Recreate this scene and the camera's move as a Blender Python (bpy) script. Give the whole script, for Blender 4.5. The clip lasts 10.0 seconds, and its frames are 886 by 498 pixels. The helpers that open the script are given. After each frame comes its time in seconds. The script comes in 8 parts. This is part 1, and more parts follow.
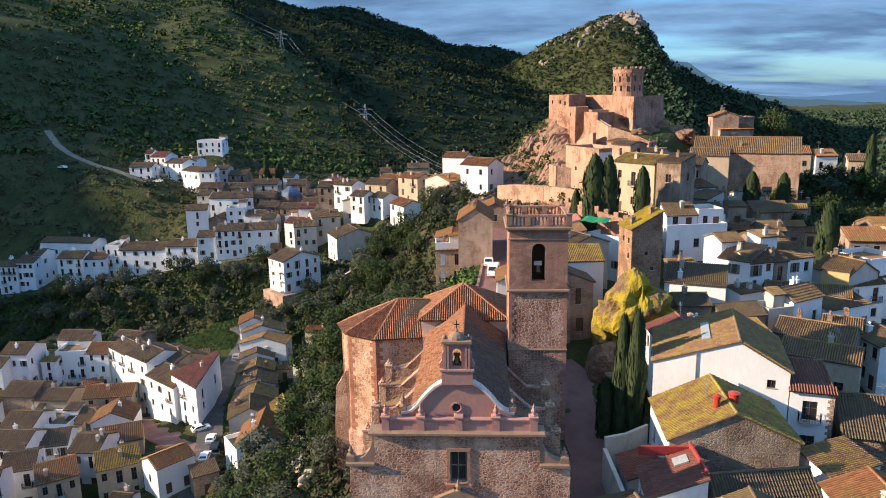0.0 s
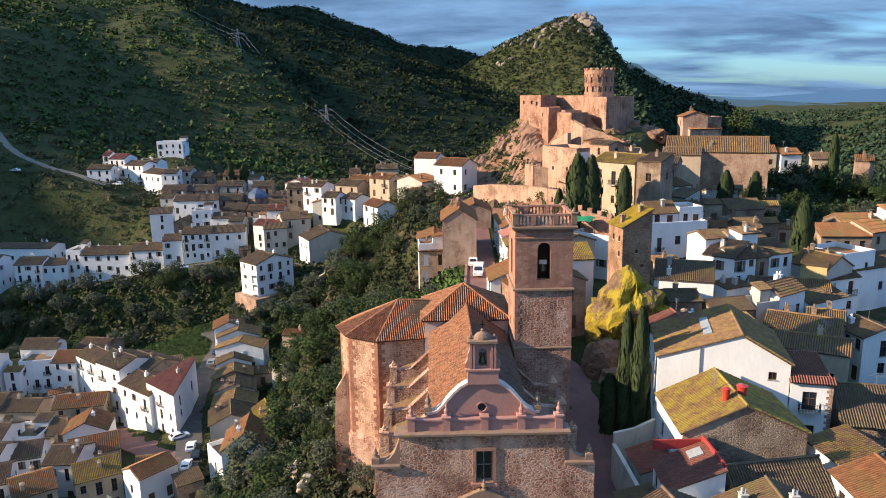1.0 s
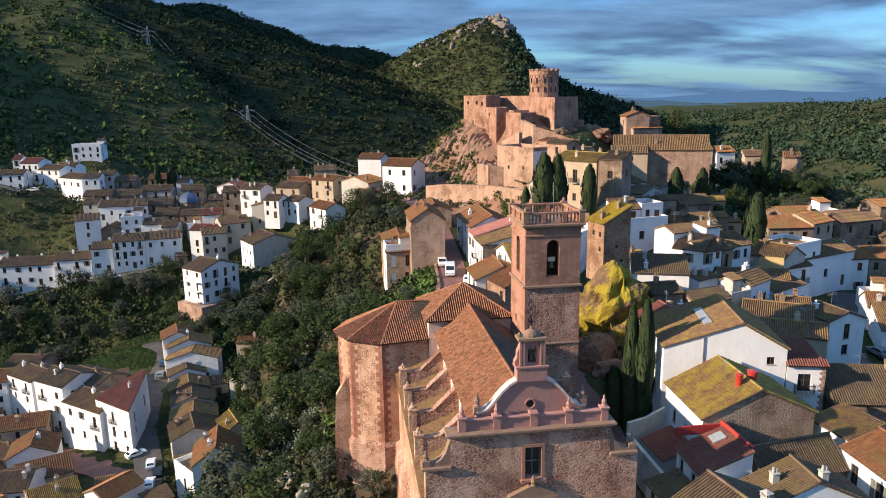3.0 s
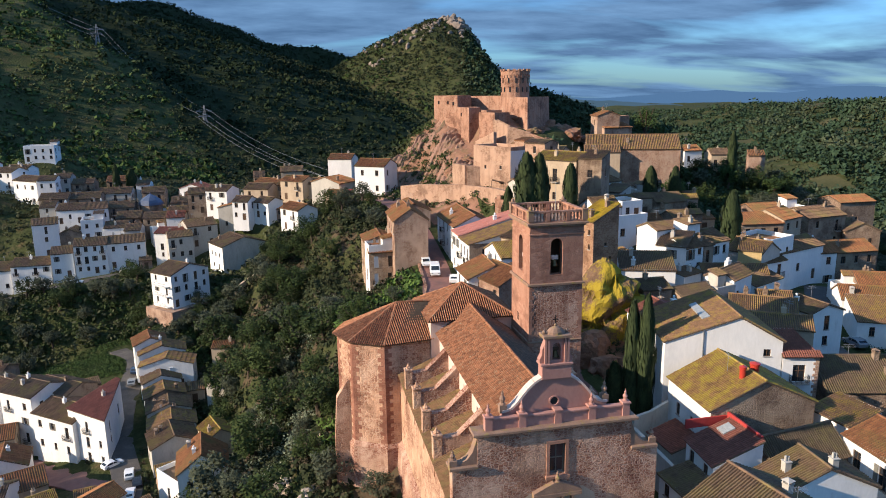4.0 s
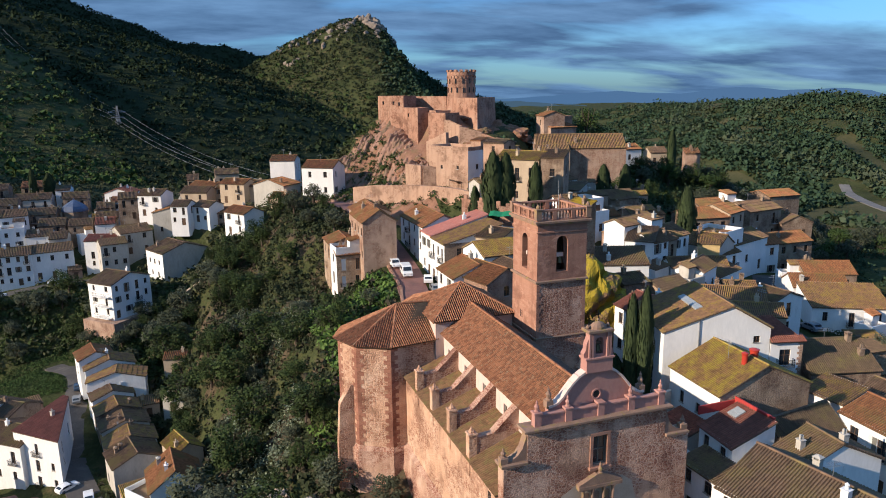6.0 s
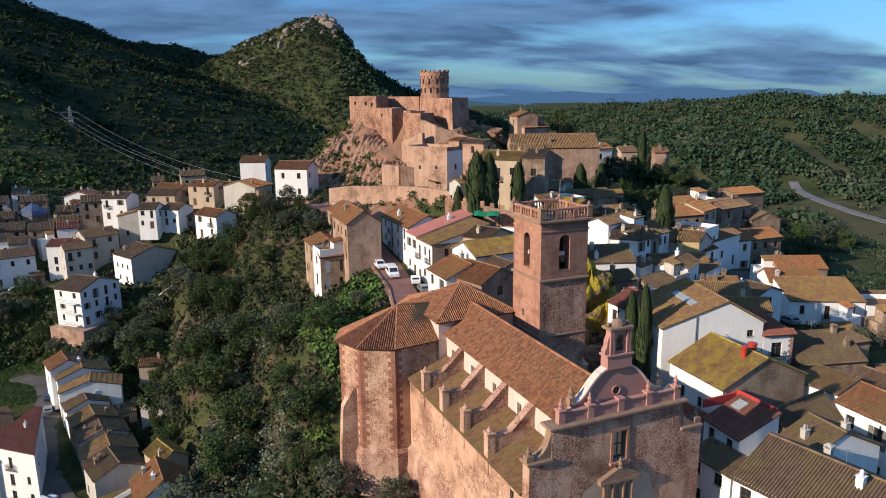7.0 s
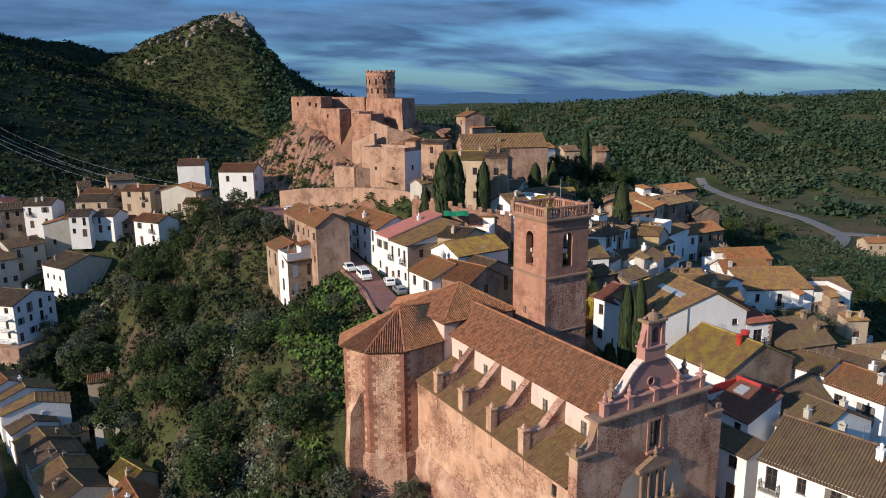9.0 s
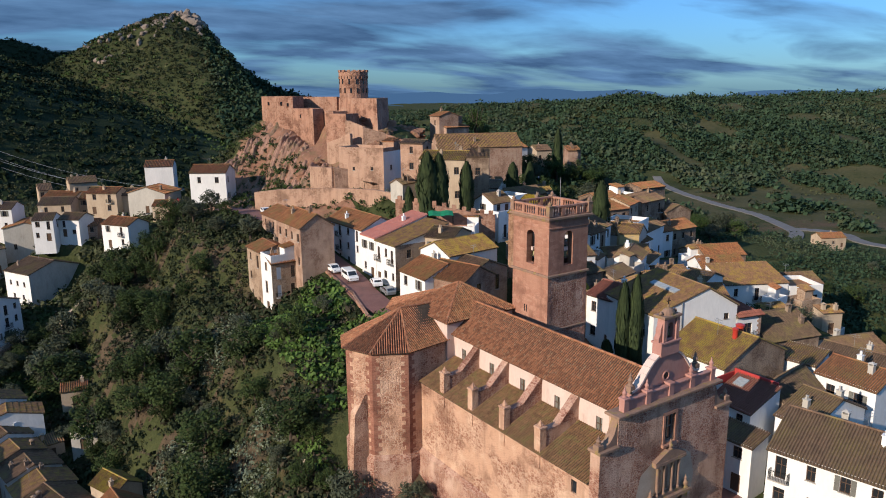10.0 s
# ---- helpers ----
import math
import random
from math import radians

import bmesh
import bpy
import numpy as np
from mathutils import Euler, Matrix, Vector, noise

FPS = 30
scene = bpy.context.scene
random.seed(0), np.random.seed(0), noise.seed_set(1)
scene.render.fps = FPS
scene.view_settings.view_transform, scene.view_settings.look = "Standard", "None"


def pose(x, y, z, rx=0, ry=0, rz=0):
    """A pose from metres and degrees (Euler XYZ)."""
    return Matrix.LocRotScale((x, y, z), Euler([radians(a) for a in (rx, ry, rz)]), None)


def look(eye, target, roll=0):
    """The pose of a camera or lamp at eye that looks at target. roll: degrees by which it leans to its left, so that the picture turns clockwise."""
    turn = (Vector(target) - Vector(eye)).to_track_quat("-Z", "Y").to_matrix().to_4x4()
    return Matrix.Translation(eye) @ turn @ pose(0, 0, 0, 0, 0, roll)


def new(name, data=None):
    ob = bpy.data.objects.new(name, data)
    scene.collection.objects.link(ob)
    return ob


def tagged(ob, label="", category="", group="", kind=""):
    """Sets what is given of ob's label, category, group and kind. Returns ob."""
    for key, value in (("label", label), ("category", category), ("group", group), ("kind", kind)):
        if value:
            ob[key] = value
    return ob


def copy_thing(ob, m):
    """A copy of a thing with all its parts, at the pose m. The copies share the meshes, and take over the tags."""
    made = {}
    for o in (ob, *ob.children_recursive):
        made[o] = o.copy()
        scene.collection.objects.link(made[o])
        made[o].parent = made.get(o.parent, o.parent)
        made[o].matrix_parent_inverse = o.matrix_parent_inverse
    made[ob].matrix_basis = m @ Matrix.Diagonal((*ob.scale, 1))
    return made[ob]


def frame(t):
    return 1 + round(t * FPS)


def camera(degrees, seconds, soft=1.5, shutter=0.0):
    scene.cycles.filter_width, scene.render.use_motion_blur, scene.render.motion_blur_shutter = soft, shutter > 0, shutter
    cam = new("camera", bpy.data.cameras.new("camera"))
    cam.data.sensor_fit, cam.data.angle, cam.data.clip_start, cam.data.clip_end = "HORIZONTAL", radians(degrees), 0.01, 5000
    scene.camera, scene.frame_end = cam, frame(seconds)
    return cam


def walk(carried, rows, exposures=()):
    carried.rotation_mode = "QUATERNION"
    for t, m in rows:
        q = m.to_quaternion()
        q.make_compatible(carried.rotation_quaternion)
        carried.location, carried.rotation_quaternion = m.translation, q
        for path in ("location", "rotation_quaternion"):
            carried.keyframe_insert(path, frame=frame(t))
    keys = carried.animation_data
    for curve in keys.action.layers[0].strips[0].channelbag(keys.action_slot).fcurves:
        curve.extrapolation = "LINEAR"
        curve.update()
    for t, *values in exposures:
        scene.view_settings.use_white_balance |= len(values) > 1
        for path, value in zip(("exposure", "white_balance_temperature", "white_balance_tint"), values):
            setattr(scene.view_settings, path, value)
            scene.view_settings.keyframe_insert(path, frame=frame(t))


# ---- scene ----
cam = camera(63.9, 10.0, soft=1.0)
METRES, EYE, TILT, LEAN, TURN = 60.0, 50.0, 0.0, 0.0, 3.0
ROWS = [
    (0.0, 0.0, 0.0, 0.0, -0.21, -12.34, 0.96),
    (0.5, -0.0468, 0.0008, 0.0008, -1.94, -12.36, 0.95),
    (1.0, -0.1004, 0.0032, 0.0014, -3.92, -12.36, 0.93),
    (1.5, -0.1468, 0.007, 0.002, -5.64, -12.38, 0.91),
    (2.0, -0.1999, 0.0133, 0.0023, -7.62, -12.38, 0.88),
    (2.5, -0.2462, 0.0206, 0.0027, -9.35, -12.4, 0.87),
    (4.0, -0.3956, 0.0547, 0.0034, -15.04, -12.47, 0.81),
    (4.5, -0.4406, 0.0669, 0.004, -16.77, -12.49, 0.78),
    (5.0, -0.4884, 0.0818, 0.0044, -18.62, -12.52, 0.76),
    (5.5, -0.5357, 0.0983, 0.0047, -20.47, -12.52, 0.73),
    (7.0, -0.6752, 0.1563, 0.0086, -26.0, -12.58, 0.66),
    (7.5, -0.7203, 0.1789, 0.0093, -27.84, -12.59, 0.64),
    (8.0, -0.7643, 0.203, 0.0102, -29.69, -12.59, 0.62),
    (8.5, -0.8073, 0.229, 0.0106, -31.51, -12.59, 0.59),
    (9.0, -0.8494, 0.2563, 0.0108, -33.36, -12.62, 0.57),
    (9.5, -0.8902, 0.2851, 0.0107, -35.18, -12.63, 0.54),
    (10.0, -0.9307, 0.3151, 0.0106, -37.03, -12.65, 0.51),
]
EXPOSURES = [(0.0, 1.12, 7000, 11), (4.0, 0.70, 6550, 10), (7.0, 0.42, 6300, 10), (10.0, 0.22, 6150, 10)]
walk(cam, [(t, pose(0, 0, EYE, TILT, LEAN, TURN) @ pose(METRES * x, METRES * y, METRES * z, 90 + pitch, roll, yaw)) for t, x, y, z, yaw, pitch, roll in ROWS], EXPOSURES)

# ---- sky and sun: a low winter sun from the west under broken cloud ----
SUN_HEIGHT, SUN_FROM = radians(22.0), Vector((-1.0, -0.12, 0.0)).normalized()
world = bpy.data.worlds.new("sky")
scene.world = world
world.use_nodes = True
wn, wl = world.node_tree.nodes, world.node_tree.links
wn.clear()


def wnode(kind, **values):
    n = wn.new(kind)
    for key, value in values.items():
        n.inputs[key].default_value = value
    return n


sky = wn.new("ShaderNodeTexSky")
sky.sky_type, sky.sun_disc = "NISHITA", False
sky.sun_elevation, sky.sun_rotation = SUN_HEIGHT, math.atan2(SUN_FROM.x, SUN_FROM.y)
sky.air_density, sky.dust_density, sky.ozone_density = 1.0, 0.6, 2.0
coord = wn.new("ShaderNodeTexCoord")
split = wn.new("ShaderNodeSeparateXYZ")
wl.new(coord.outputs["Generated"], split.inputs[0])


def wmath(op, a, b):
    n = wn.new("ShaderNodeMath")
    n.operation = op
    for i, v in enumerate((a, b)):
        if isinstance(v, (int, float)):
            n.inputs[i].default_value = v
        else:
            wl.new(v, n.inputs[i])
    return n.outputs[0]


# the clouds lie on a layer overhead: divide by the height above the horizon
up = wmath("ADD", wmath("MAXIMUM", split.outputs["Z"], -0.03), 0.13)
flat = wn.new("ShaderNodeCombineXYZ")
wl.new(wmath("DIVIDE", split.outputs["X"], up), flat.inputs[0])
wl.new(wmath("DIVIDE", split.outputs["Y"], up), flat.inputs[1])
turned = wn.new("ShaderNodeMapping")
turned.inputs["Rotation"].default_value = (0, 0, radians(62))
turned.inputs["Location"].default_value = (3.1, 1.7, 0)
turned.inputs["Scale"].default_value = (0.30, 0.52, 1)
wl.new(flat.outputs[0], turned.inputs[0])
puffs = wnode("ShaderNodeTexNoise", Scale=1.9, Detail=7.0, Roughness=0.5, Distortion=0.35)
wl.new(turned.outputs[0], puffs.inputs["Vector"])
cover = wn.new("ShaderNodeValToRGB")
cover.color_ramp.elements[0].position, cover.color_ramp.elements[1].position = 0.40, 0.56
# the cloud thins towards the east
wl.new(wmath("ADD", puffs.outputs[0], wmath("MULTIPLY", wmath("SUBTRACT", 0.62, split.outputs["X"]), 0.14)), cover.inputs[0])
shade = wnode("ShaderNodeTexNoise", Scale=3.4, Detail=6.0, Roughness=0.6)
wl.new(turned.outputs[0], shade.inputs["Vector"])
grey = wn.new("ShaderNodeValToRGB")
grey.color_ramp.elements[0].position, grey.color_ramp.elements[0].color = 0.34, (0.42, 0.88, 1.72, 1)
grey.color_ramp.elements[1].position, grey.color_ramp.elements[1].color = 0.72, (1.10, 2.08, 3.55, 1)
wl.new(shade.outputs[0], grey.inputs[0])
clouds = wn.new("ShaderNodeMix")
clouds.data_type = "RGBA"
cool = wn.new("ShaderNodeMix")
cool.data_type, cool.blend_type = "RGBA", "MULTIPLY"
cool.inputs[0].default_value, cool.inputs[7].default_value = 1.0, (0.31, 0.57, 0.93, 1)
wl.new(sky.outputs[0], cool.inputs[6])
wl.new(cover.outputs[0], clouds.inputs["Factor"])
wl.new(cool.outputs[2], clouds.inputs[6])
wl.new(grey.outputs[0], clouds.inputs[7])
# cloud cover is brightest overhead, where it is thinnest to look through
zenith = wn.new("ShaderNodeMapRange")
zenith.inputs["From Min"].default_value, zenith.inputs["From Max"].default_value = 0.05, 0.75
zenith.inputs["To Min"].default_value, zenith.inputs["To Max"].default_value = 1.0, 2.1
wl.new(split.outputs["Z"], zenith.inputs[0])
lifted = wn.new("ShaderNodeVectorMath")
lifted.operation = "SCALE"
wl.new(clouds.outputs[2], lifted.inputs[0])
wl.new(zenith.outputs[0], lifted.inputs["Scale"])
air = wnode("ShaderNodeBackground", Strength=0.115)
wl.new(lifted.outputs[0], air.inputs["Color"])
wout = wn.new("ShaderNodeOutputWorld")
wl.new(air.outputs[0], wout.inputs[0])
lamp = bpy.data.lights.new("sun", "SUN")
lamp.energy, lamp.angle, lamp.color = 5.0, radians(0.6), (1.0, 0.83, 0.66)
sun = new("sun", lamp)
sun.matrix_world = look(SUN_FROM * math.cos(SUN_HEIGHT) * 400 + Vector((0, 150, 400 * math.sin(SUN_HEIGHT))), (0, 150, 0))


# ---- materials ----
def material(name, dark, light, scale=1.0, rough=0.85, bump=0.3, grain=8.0, island=0.0, third=None, third_at=(0.55, 0.7), third_scale=0.25,
             stretch=(1, 1, 1), metallic=0.0, per_object=0.0, spec=0.3, bump_size=0.05):
    """Two base colours blended by a coarse and a fine noise; a third colour in patches (stains, moss); grain as relief."""
    m = bpy.data.materials.new(name)
    m.use_nodes = True
    n, l = m.node_tree.nodes, m.node_tree.links
    p = n["Principled BSDF"]
    p.inputs["Roughness"].default_value, p.inputs["Metallic"].default_value = rough, metallic
    p.inputs["Specular IOR Level"].default_value = spec
    geo = n.new("ShaderNodeNewGeometry")
    mp = n.new("ShaderNodeMapping")
    mp.inputs["Scale"].default_value = stretch
    l.new(geo.outputs["Position"], mp.inputs[0])

    def tex(s, detail=6.0, roughness=0.6):
        t = n.new("ShaderNodeTexNoise")
        t.inputs["Scale"].default_value, t.inputs["Detail"].default_value, t.inputs["Roughness"].default_value = s, detail, roughness
        l.new(mp.outputs[0], t.inputs["Vector"])
        return t.outputs[0]

    def calc(op, a, b):
        t = n.new("ShaderNodeMath")
        t.operation = op
        for i, v in enumerate((a, b)):
            if isinstance(v, (int, float)):
                t.inputs[i].default_value = v
            else:
                l.new(v, t.inputs[i])
        return t.outputs[0]

    def mix(f, a, b):
        t = n.new("ShaderNodeMix")
        t.data_type = "RGBA"
        for i, v in ((0, f), (6, a), (7, b)):
            if isinstance(v, (int, float)):
                t.inputs[i].default_value = v
            elif isinstance(v, tuple):
                t.inputs[i].default_value = (*v, 1)
            else:
                l.new(v, t.inputs[i])
        return t.outputs[2]

    def ramp(v, lo, hi):
        t = n.new("ShaderNodeMapRange")
        t.inputs["From Min"].default_value, t.inputs["From Max"].default_value = lo, hi
        l.new(v, t.inputs[0])
        return t.outputs[0]

    coarse, fine = tex(scale), tex(scale * grain)
    f = calc("ADD", calc("MULTIPLY", ramp(coarse, 0.3, 0.7), 0.6), calc("MULTIPLY", ramp(fine, 0.3, 0.7), 0.4))
    if island:
        f = calc("ADD", calc("MULTIPLY", f, 1 - island), calc("MULTIPLY", geo.outputs["Random Per Island"], island))
    if per_object:
        info = n.new("ShaderNodeObjectInfo")
        f = calc("ADD", calc("MULTIPLY", f, 1 - per_object), calc("MULTIPLY", info.outputs["Random"], per_object))
    c = mix(f, dark, light)
    if third:
        c = mix(ramp(calc("ADD", calc("MULTIPLY", tex(third_scale, 9.0, 0.65), 0.75), calc("MULTIPLY", fine, 0.25)), *third_at), c, third)
    l.new(c, p.inputs["Base Color"])
    if bump:
        b = n.new("ShaderNodeBump")
        b.inputs["Strength"].default_value, b.inputs["Distance"].default_value = bump, bump_size
        l.new(fine, b.inputs["Height"])
        l.new(b.outputs[0], p.inputs["Normal"])
    return m


def masonry(name, stone_a, stone_b, mortar, size=(0.55, 0.32), soft=0.5, rough=0.9, patch=None, patch_at=(0.52, 0.62), ragged=0.35, relief=0.8):
    """Stone laid in uneven courses: cells stretched along the wall, mortar between, plaster left in patches."""
    m = bpy.data.materials.new(name)
    m.use_nodes = True
    n, l = m.node_tree.nodes, m.node_tree.links
    p = n["Principled BSDF"]
    p.inputs["Roughness"].default_value, p.inputs["Specular IOR Level"].default_value = rough, 0.2
    geo = n.new("ShaderNodeNewGeometry")
    wob = n.new("ShaderNodeTexNoise")
    wob.inputs["Scale"].default_value, wob.inputs["Detail"].default_value = 1.6, 3.0
    l.new(geo.outputs["Position"], wob.inputs["Vector"])
    add = n.new("ShaderNodeVectorMath")
    add.operation = "MULTIPLY_ADD"
    l.new(wob.outputs["Color"], add.inputs[0])
    add.inputs[1].default_value = (ragged, ragged, ragged)
    l.new(geo.outputs["Position"], add.inputs[2])
    mp = n.new("ShaderNodeMapping")
    mp.inputs["Scale"].default_value = (1 / size[0], 1 / size[0], 1 / size[1])
    l.new(add.outputs[0], mp.inputs[0])
    cell = n.new("ShaderNodeTexVoronoi")
    cell.inputs["Scale"].default_value = 1.0
    l.new(mp.outputs[0], cell.inputs["Vector"])
    edge = n.new("ShaderNodeTexVoronoi")
    edge.feature = "DISTANCE_TO_EDGE"
    edge.inputs["Scale"].default_value = 1.0
    cell.inputs["Randomness"].default_value = edge.inputs["Randomness"].default_value = 0.72
    l.new(mp.outputs[0], edge.inputs["Vector"])
    sep = n.new("ShaderNodeSeparateColor")
    l.new(cell.outputs["Color"], sep.inputs[0])

    def mixc(f, a, b):
        t = n.new("ShaderNodeMix")
        t.data_type = "RGBA"
        for i, v in ((0, f), (6, a), (7, b)):
            if isinstance(v, tuple):
                t.inputs[i].default_value = (*v, 1)
            else:
                l.new(v, t.inputs[i])
        return t.outputs[2]

    def rng(v, lo, hi, to=(0, 1)):
        t = n.new("ShaderNodeMapRange")
        t.inputs["From Min"].default_value, t.inputs["From Max"].default_value = lo, hi
        t.inputs["To Min"].default_value, t.inputs["To Max"].default_value = to
        l.new(v, t.inputs[0])
        return t.outputs[0]

    grain = n.new("ShaderNodeTexNoise")
    grain.inputs["Scale"].default_value, grain.inputs["Detail"].default_value = 7.0, 6.0
    l.new(geo.outputs["Position"], grain.inputs["Vector"])
    stain = n.new("ShaderNodeTexNoise")
    stain.inputs["Scale"].default_value, stain.inputs["Detail"].default_value = 0.22, 8.0
    l.new(geo.outputs["Position"], stain.inputs["Vector"])
    c = mixc(sep.outputs[0], stone_a, stone_b)
    c = mixc(rng(grain.outputs[0], 0.3, 0.75, (0, 0.45)), c, tuple(v * 0.55 for v in stone_a))
    c = mixc(rng(edge.outputs[0], 0.02, 0.02 + 0.12 * soft, (0.85, 0)), c, mortar)
    if patch:
        c = mixc(rng(stain.outputs[0], *patch_at), c, patch)
    # broad weathering: limewashed and sooty stretches of wall
    broad = n.new("ShaderNodeTexNoise")
    broad.inputs["Scale"].default_value, broad.inputs["Detail"].default_value, broad.inputs["Roughness"].default_value = 0.28, 7.0, 0.62
    l.new(add.outputs[0], broad.inputs["Vector"])
    c = mixc(rng(broad.outputs[0], 0.52, 0.64, (0, 0.65)), c, tuple(min(0.7, v * 1.15) for v in mortar))
    c = mixc(rng(broad.outputs[0], 0.47, 0.36, (0, 0.6)), c, tuple(v * 0.5 for v in stone_a))
    dirt = n.new("ShaderNodeMapping")
    dirt.inputs["Scale"].default_value = (0.9, 0.9, 0.12)
    l.new(geo.outputs["Position"], dirt.inputs[0])
    streak = n.new("ShaderNodeTexNoise")
    streak.inputs["Scale"].default_value, streak.inputs["Detail"].default_value = 1.0, 5.0
    l.new(dirt.outputs[0], streak.inputs["Vector"])
    c = mixc(rng(streak.outputs[0], 0.5, 0.8, (0, 0.5)), c, tuple(v * 0.4 for v in stone_a))
    l.new(c, p.inputs["Base Color"])
    b = n.new("ShaderNodeBump")
    b.inputs["Strength"].default_value, b.inputs["Distance"].default_value = relief, 0.07
    l.new(rng(edge.outputs[0], 0.0, 0.18), b.inputs["Height"])
    b2 = n.new("ShaderNodeBump")
    b2.inputs["Strength"].default_value, b2.inputs["Distance"].default_value = 0.5, 0.05
    l.new(grain.outputs[0], b2.inputs["Height"])
    l.new(b.outputs[0], b2.inputs["Normal"])
    l.new(b2.outputs[0], p.inputs["Normal"])
    return m


WALL = {
    "w": material("whitewash", (0.62, 0.62, 0.60), (0.80, 0.79, 0.76), 0.35, 0.9, 0.25, 9, third=(0.42, 0.40, 0.36), third_at=(0.60, 0.78), third_scale=0.5, stretch=(1, 1, 0.35)),
    "g": material("grey_render", (0.34, 0.32, 0.28), (0.52, 0.49, 0.43), 0.4, 0.9, 0.3, 9, third=(0.22, 0.2, 0.17), third_at=(0.55, 0.75), third_scale=0.6, stretch=(1, 1, 0.4)),
    "o": material("ochre_render", (0.33, 0.25, 0.175), (0.50, 0.40, 0.285), 0.4, 0.9, 0.3, 9, third=(0.25, 0.18, 0.13), third_at=(0.55, 0.75), third_scale=0.6, stretch=(1, 1, 0.5)),
    "p": masonry("pink_rubble", (0.30, 0.16, 0.11), (0.46, 0.30, 0.21), (0.38, 0.28, 0.21), (0.36, 0.21), 0.8, patch=(0.48, 0.33, 0.24), patch_at=(0.5, 0.62)),
    "b": masonry("brown_rubble", (0.19, 0.12, 0.085), (0.36, 0.25, 0.17), (0.30, 0.23, 0.17), (0.36, 0.21), 0.8, patch=(0.36, 0.27, 0.19), patch_at=(0.5, 0.6)),
    "s": masonry("warm_rubble", (0.30, 0.19, 0.12), (0.50, 0.36, 0.24), (0.42, 0.33, 0.25), (0.36, 0.21), 0.8),
    "y": material("yellow_render", (0.38, 0.27, 0.12), (0.54, 0.40, 0.19), 0.5, 0.9, 0.3, 9, third=(0.27, 0.20, 0.11), third_at=(0.55, 0.75), third_scale=0.8, stretch=(1, 1, 0.5)),
    "c": masonry("tawny_rubble", (0.25, 0.125, 0.075), (0.46, 0.28, 0.17), (0.40, 0.26, 0.17), (0.34, 0.2), 0.8),
}
# channel tiles: dirt, plus the shade between cover tiles put into the colour
CHANNEL = material("dirty_shaded_channel", (0.030, 0.022, 0.016), (0.085, 0.062, 0.040), 1.2, 0.95, 0.2, 8)
PALE_CHANNEL = material("pale_shaded_channel", (0.060, 0.045, 0.032), (0.150, 0.105, 0.068), 1.2, 0.95, 0.2, 8)
TILE = {
    "o": material("orange_roof_tile", (0.15, 0.062, 0.030), (0.39, 0.170, 0.074), 0.5, 0.9, 0.3, 9, island=0.5, third=(0.20, 0.140, 0.052), third_at=(0.48, 0.63), third_scale=0.30),
    "b": material("brown_roof_tile", (0.082, 0.052, 0.036), (0.235, 0.145, 0.088), 0.5, 0.9, 0.3, 9, island=0.5, third=(0.19, 0.142, 0.058), third_at=(0.48, 0.62), third_scale=0.30),
    "v": material("golden_mossy_tile", (0.20, 0.12, 0.03), (0.42, 0.27, 0.05), 0.5, 0.9, 0.3, 9, island=0.4, third=(0.46, 0.32, 0.03), third_at=(0.40, 0.56), third_scale=0.5),
    "y": material("mossy_roof_tile", (0.13, 0.075, 0.036), (0.35, 0.20, 0.08), 1.0, 0.9, 0.3, 7, island=0.42, third=(0.345, 0.255, 0.045), third_at=(0.45, 0.58), third_scale=0.7),
    "a": material("aisle_roof_tile", (0.14, 0.080, 0.046), (0.40, 0.225, 0.11), 1.4, 0.9, 0.3, 6, island=0.42, third=(0.25, 0.20, 0.075), third_at=(0.49, 0.62), third_scale=1.2),
    "t": material("moss_flecked_tile", (0.125, 0.075, 0.045), (0.33, 0.185, 0.095), 1.0, 0.9, 0.3, 7, island=0.42, third=(0.31, 0.215, 0.05), third_at=(0.48, 0.62), third_scale=0.8),
    "r": material("red_roof_tile", (0.15, 0.055, 0.040), (0.30, 0.115, 0.08), 0.5, 0.8, 0.3, 9, island=0.45),
    "d": material("dark_roof_tile", (0.070, 0.050, 0.036), (0.175, 0.118, 0.076), 0.7, 0.9, 0.3, 9, island=0.45, third=(0.165, 0.135, 0.052), third_at=(0.50, 0.64), third_scale=0.4),
    "k": material("pink_roof_sheet", (0.46, 0.17, 0.13), (0.58, 0.26, 0.20), 0.4, 0.8, 0.15, 9, island=0.1),
}
CHURCH_STONE = masonry("church_rubble", (0.245, 0.098, 0.066), (0.46, 0.25, 0.17), (0.50, 0.35, 0.265), (0.40, 0.22), 0.8, patch=(0.50, 0.32, 0.225), patch_at=(0.55, 0.66), ragged=0.32, relief=0.6)
ASHLAR = masonry("red_ashlar", (0.35, 0.172, 0.118), (0.46, 0.255, 0.178), (0.33, 0.18, 0.125), (0.9, 0.46), 0.2, ragged=0.05, relief=0.15)
RED_QUOIN = masonry("dark_red_ashlar", (0.235, 0.098, 0.066), (0.35, 0.165, 0.112), (0.30, 0.16, 0.11), (0.9, 0.46), 0.3, ragged=0.08, relief=0.2)
SIDE_RENDER = masonry("salmon_rubble_render", (0.30, 0.135, 0.085), (0.56, 0.33, 0.215), (0.60, 0.42, 0.30), (0.46, 0.27), 1.0, patch=(0.56, 0.345, 0.23), patch_at=(0.47, 0.58), ragged=0.45)
PINK = material("pink_stucco", (0.33, 0.165, 0.138), (0.46, 0.25, 0.205), 0.5, 0.85, 0.25, 9, third=(0.27, 0.155, 0.12), third_at=(0.56, 0.75), third_scale=0.5, stretch=(1, 1, 0.5))
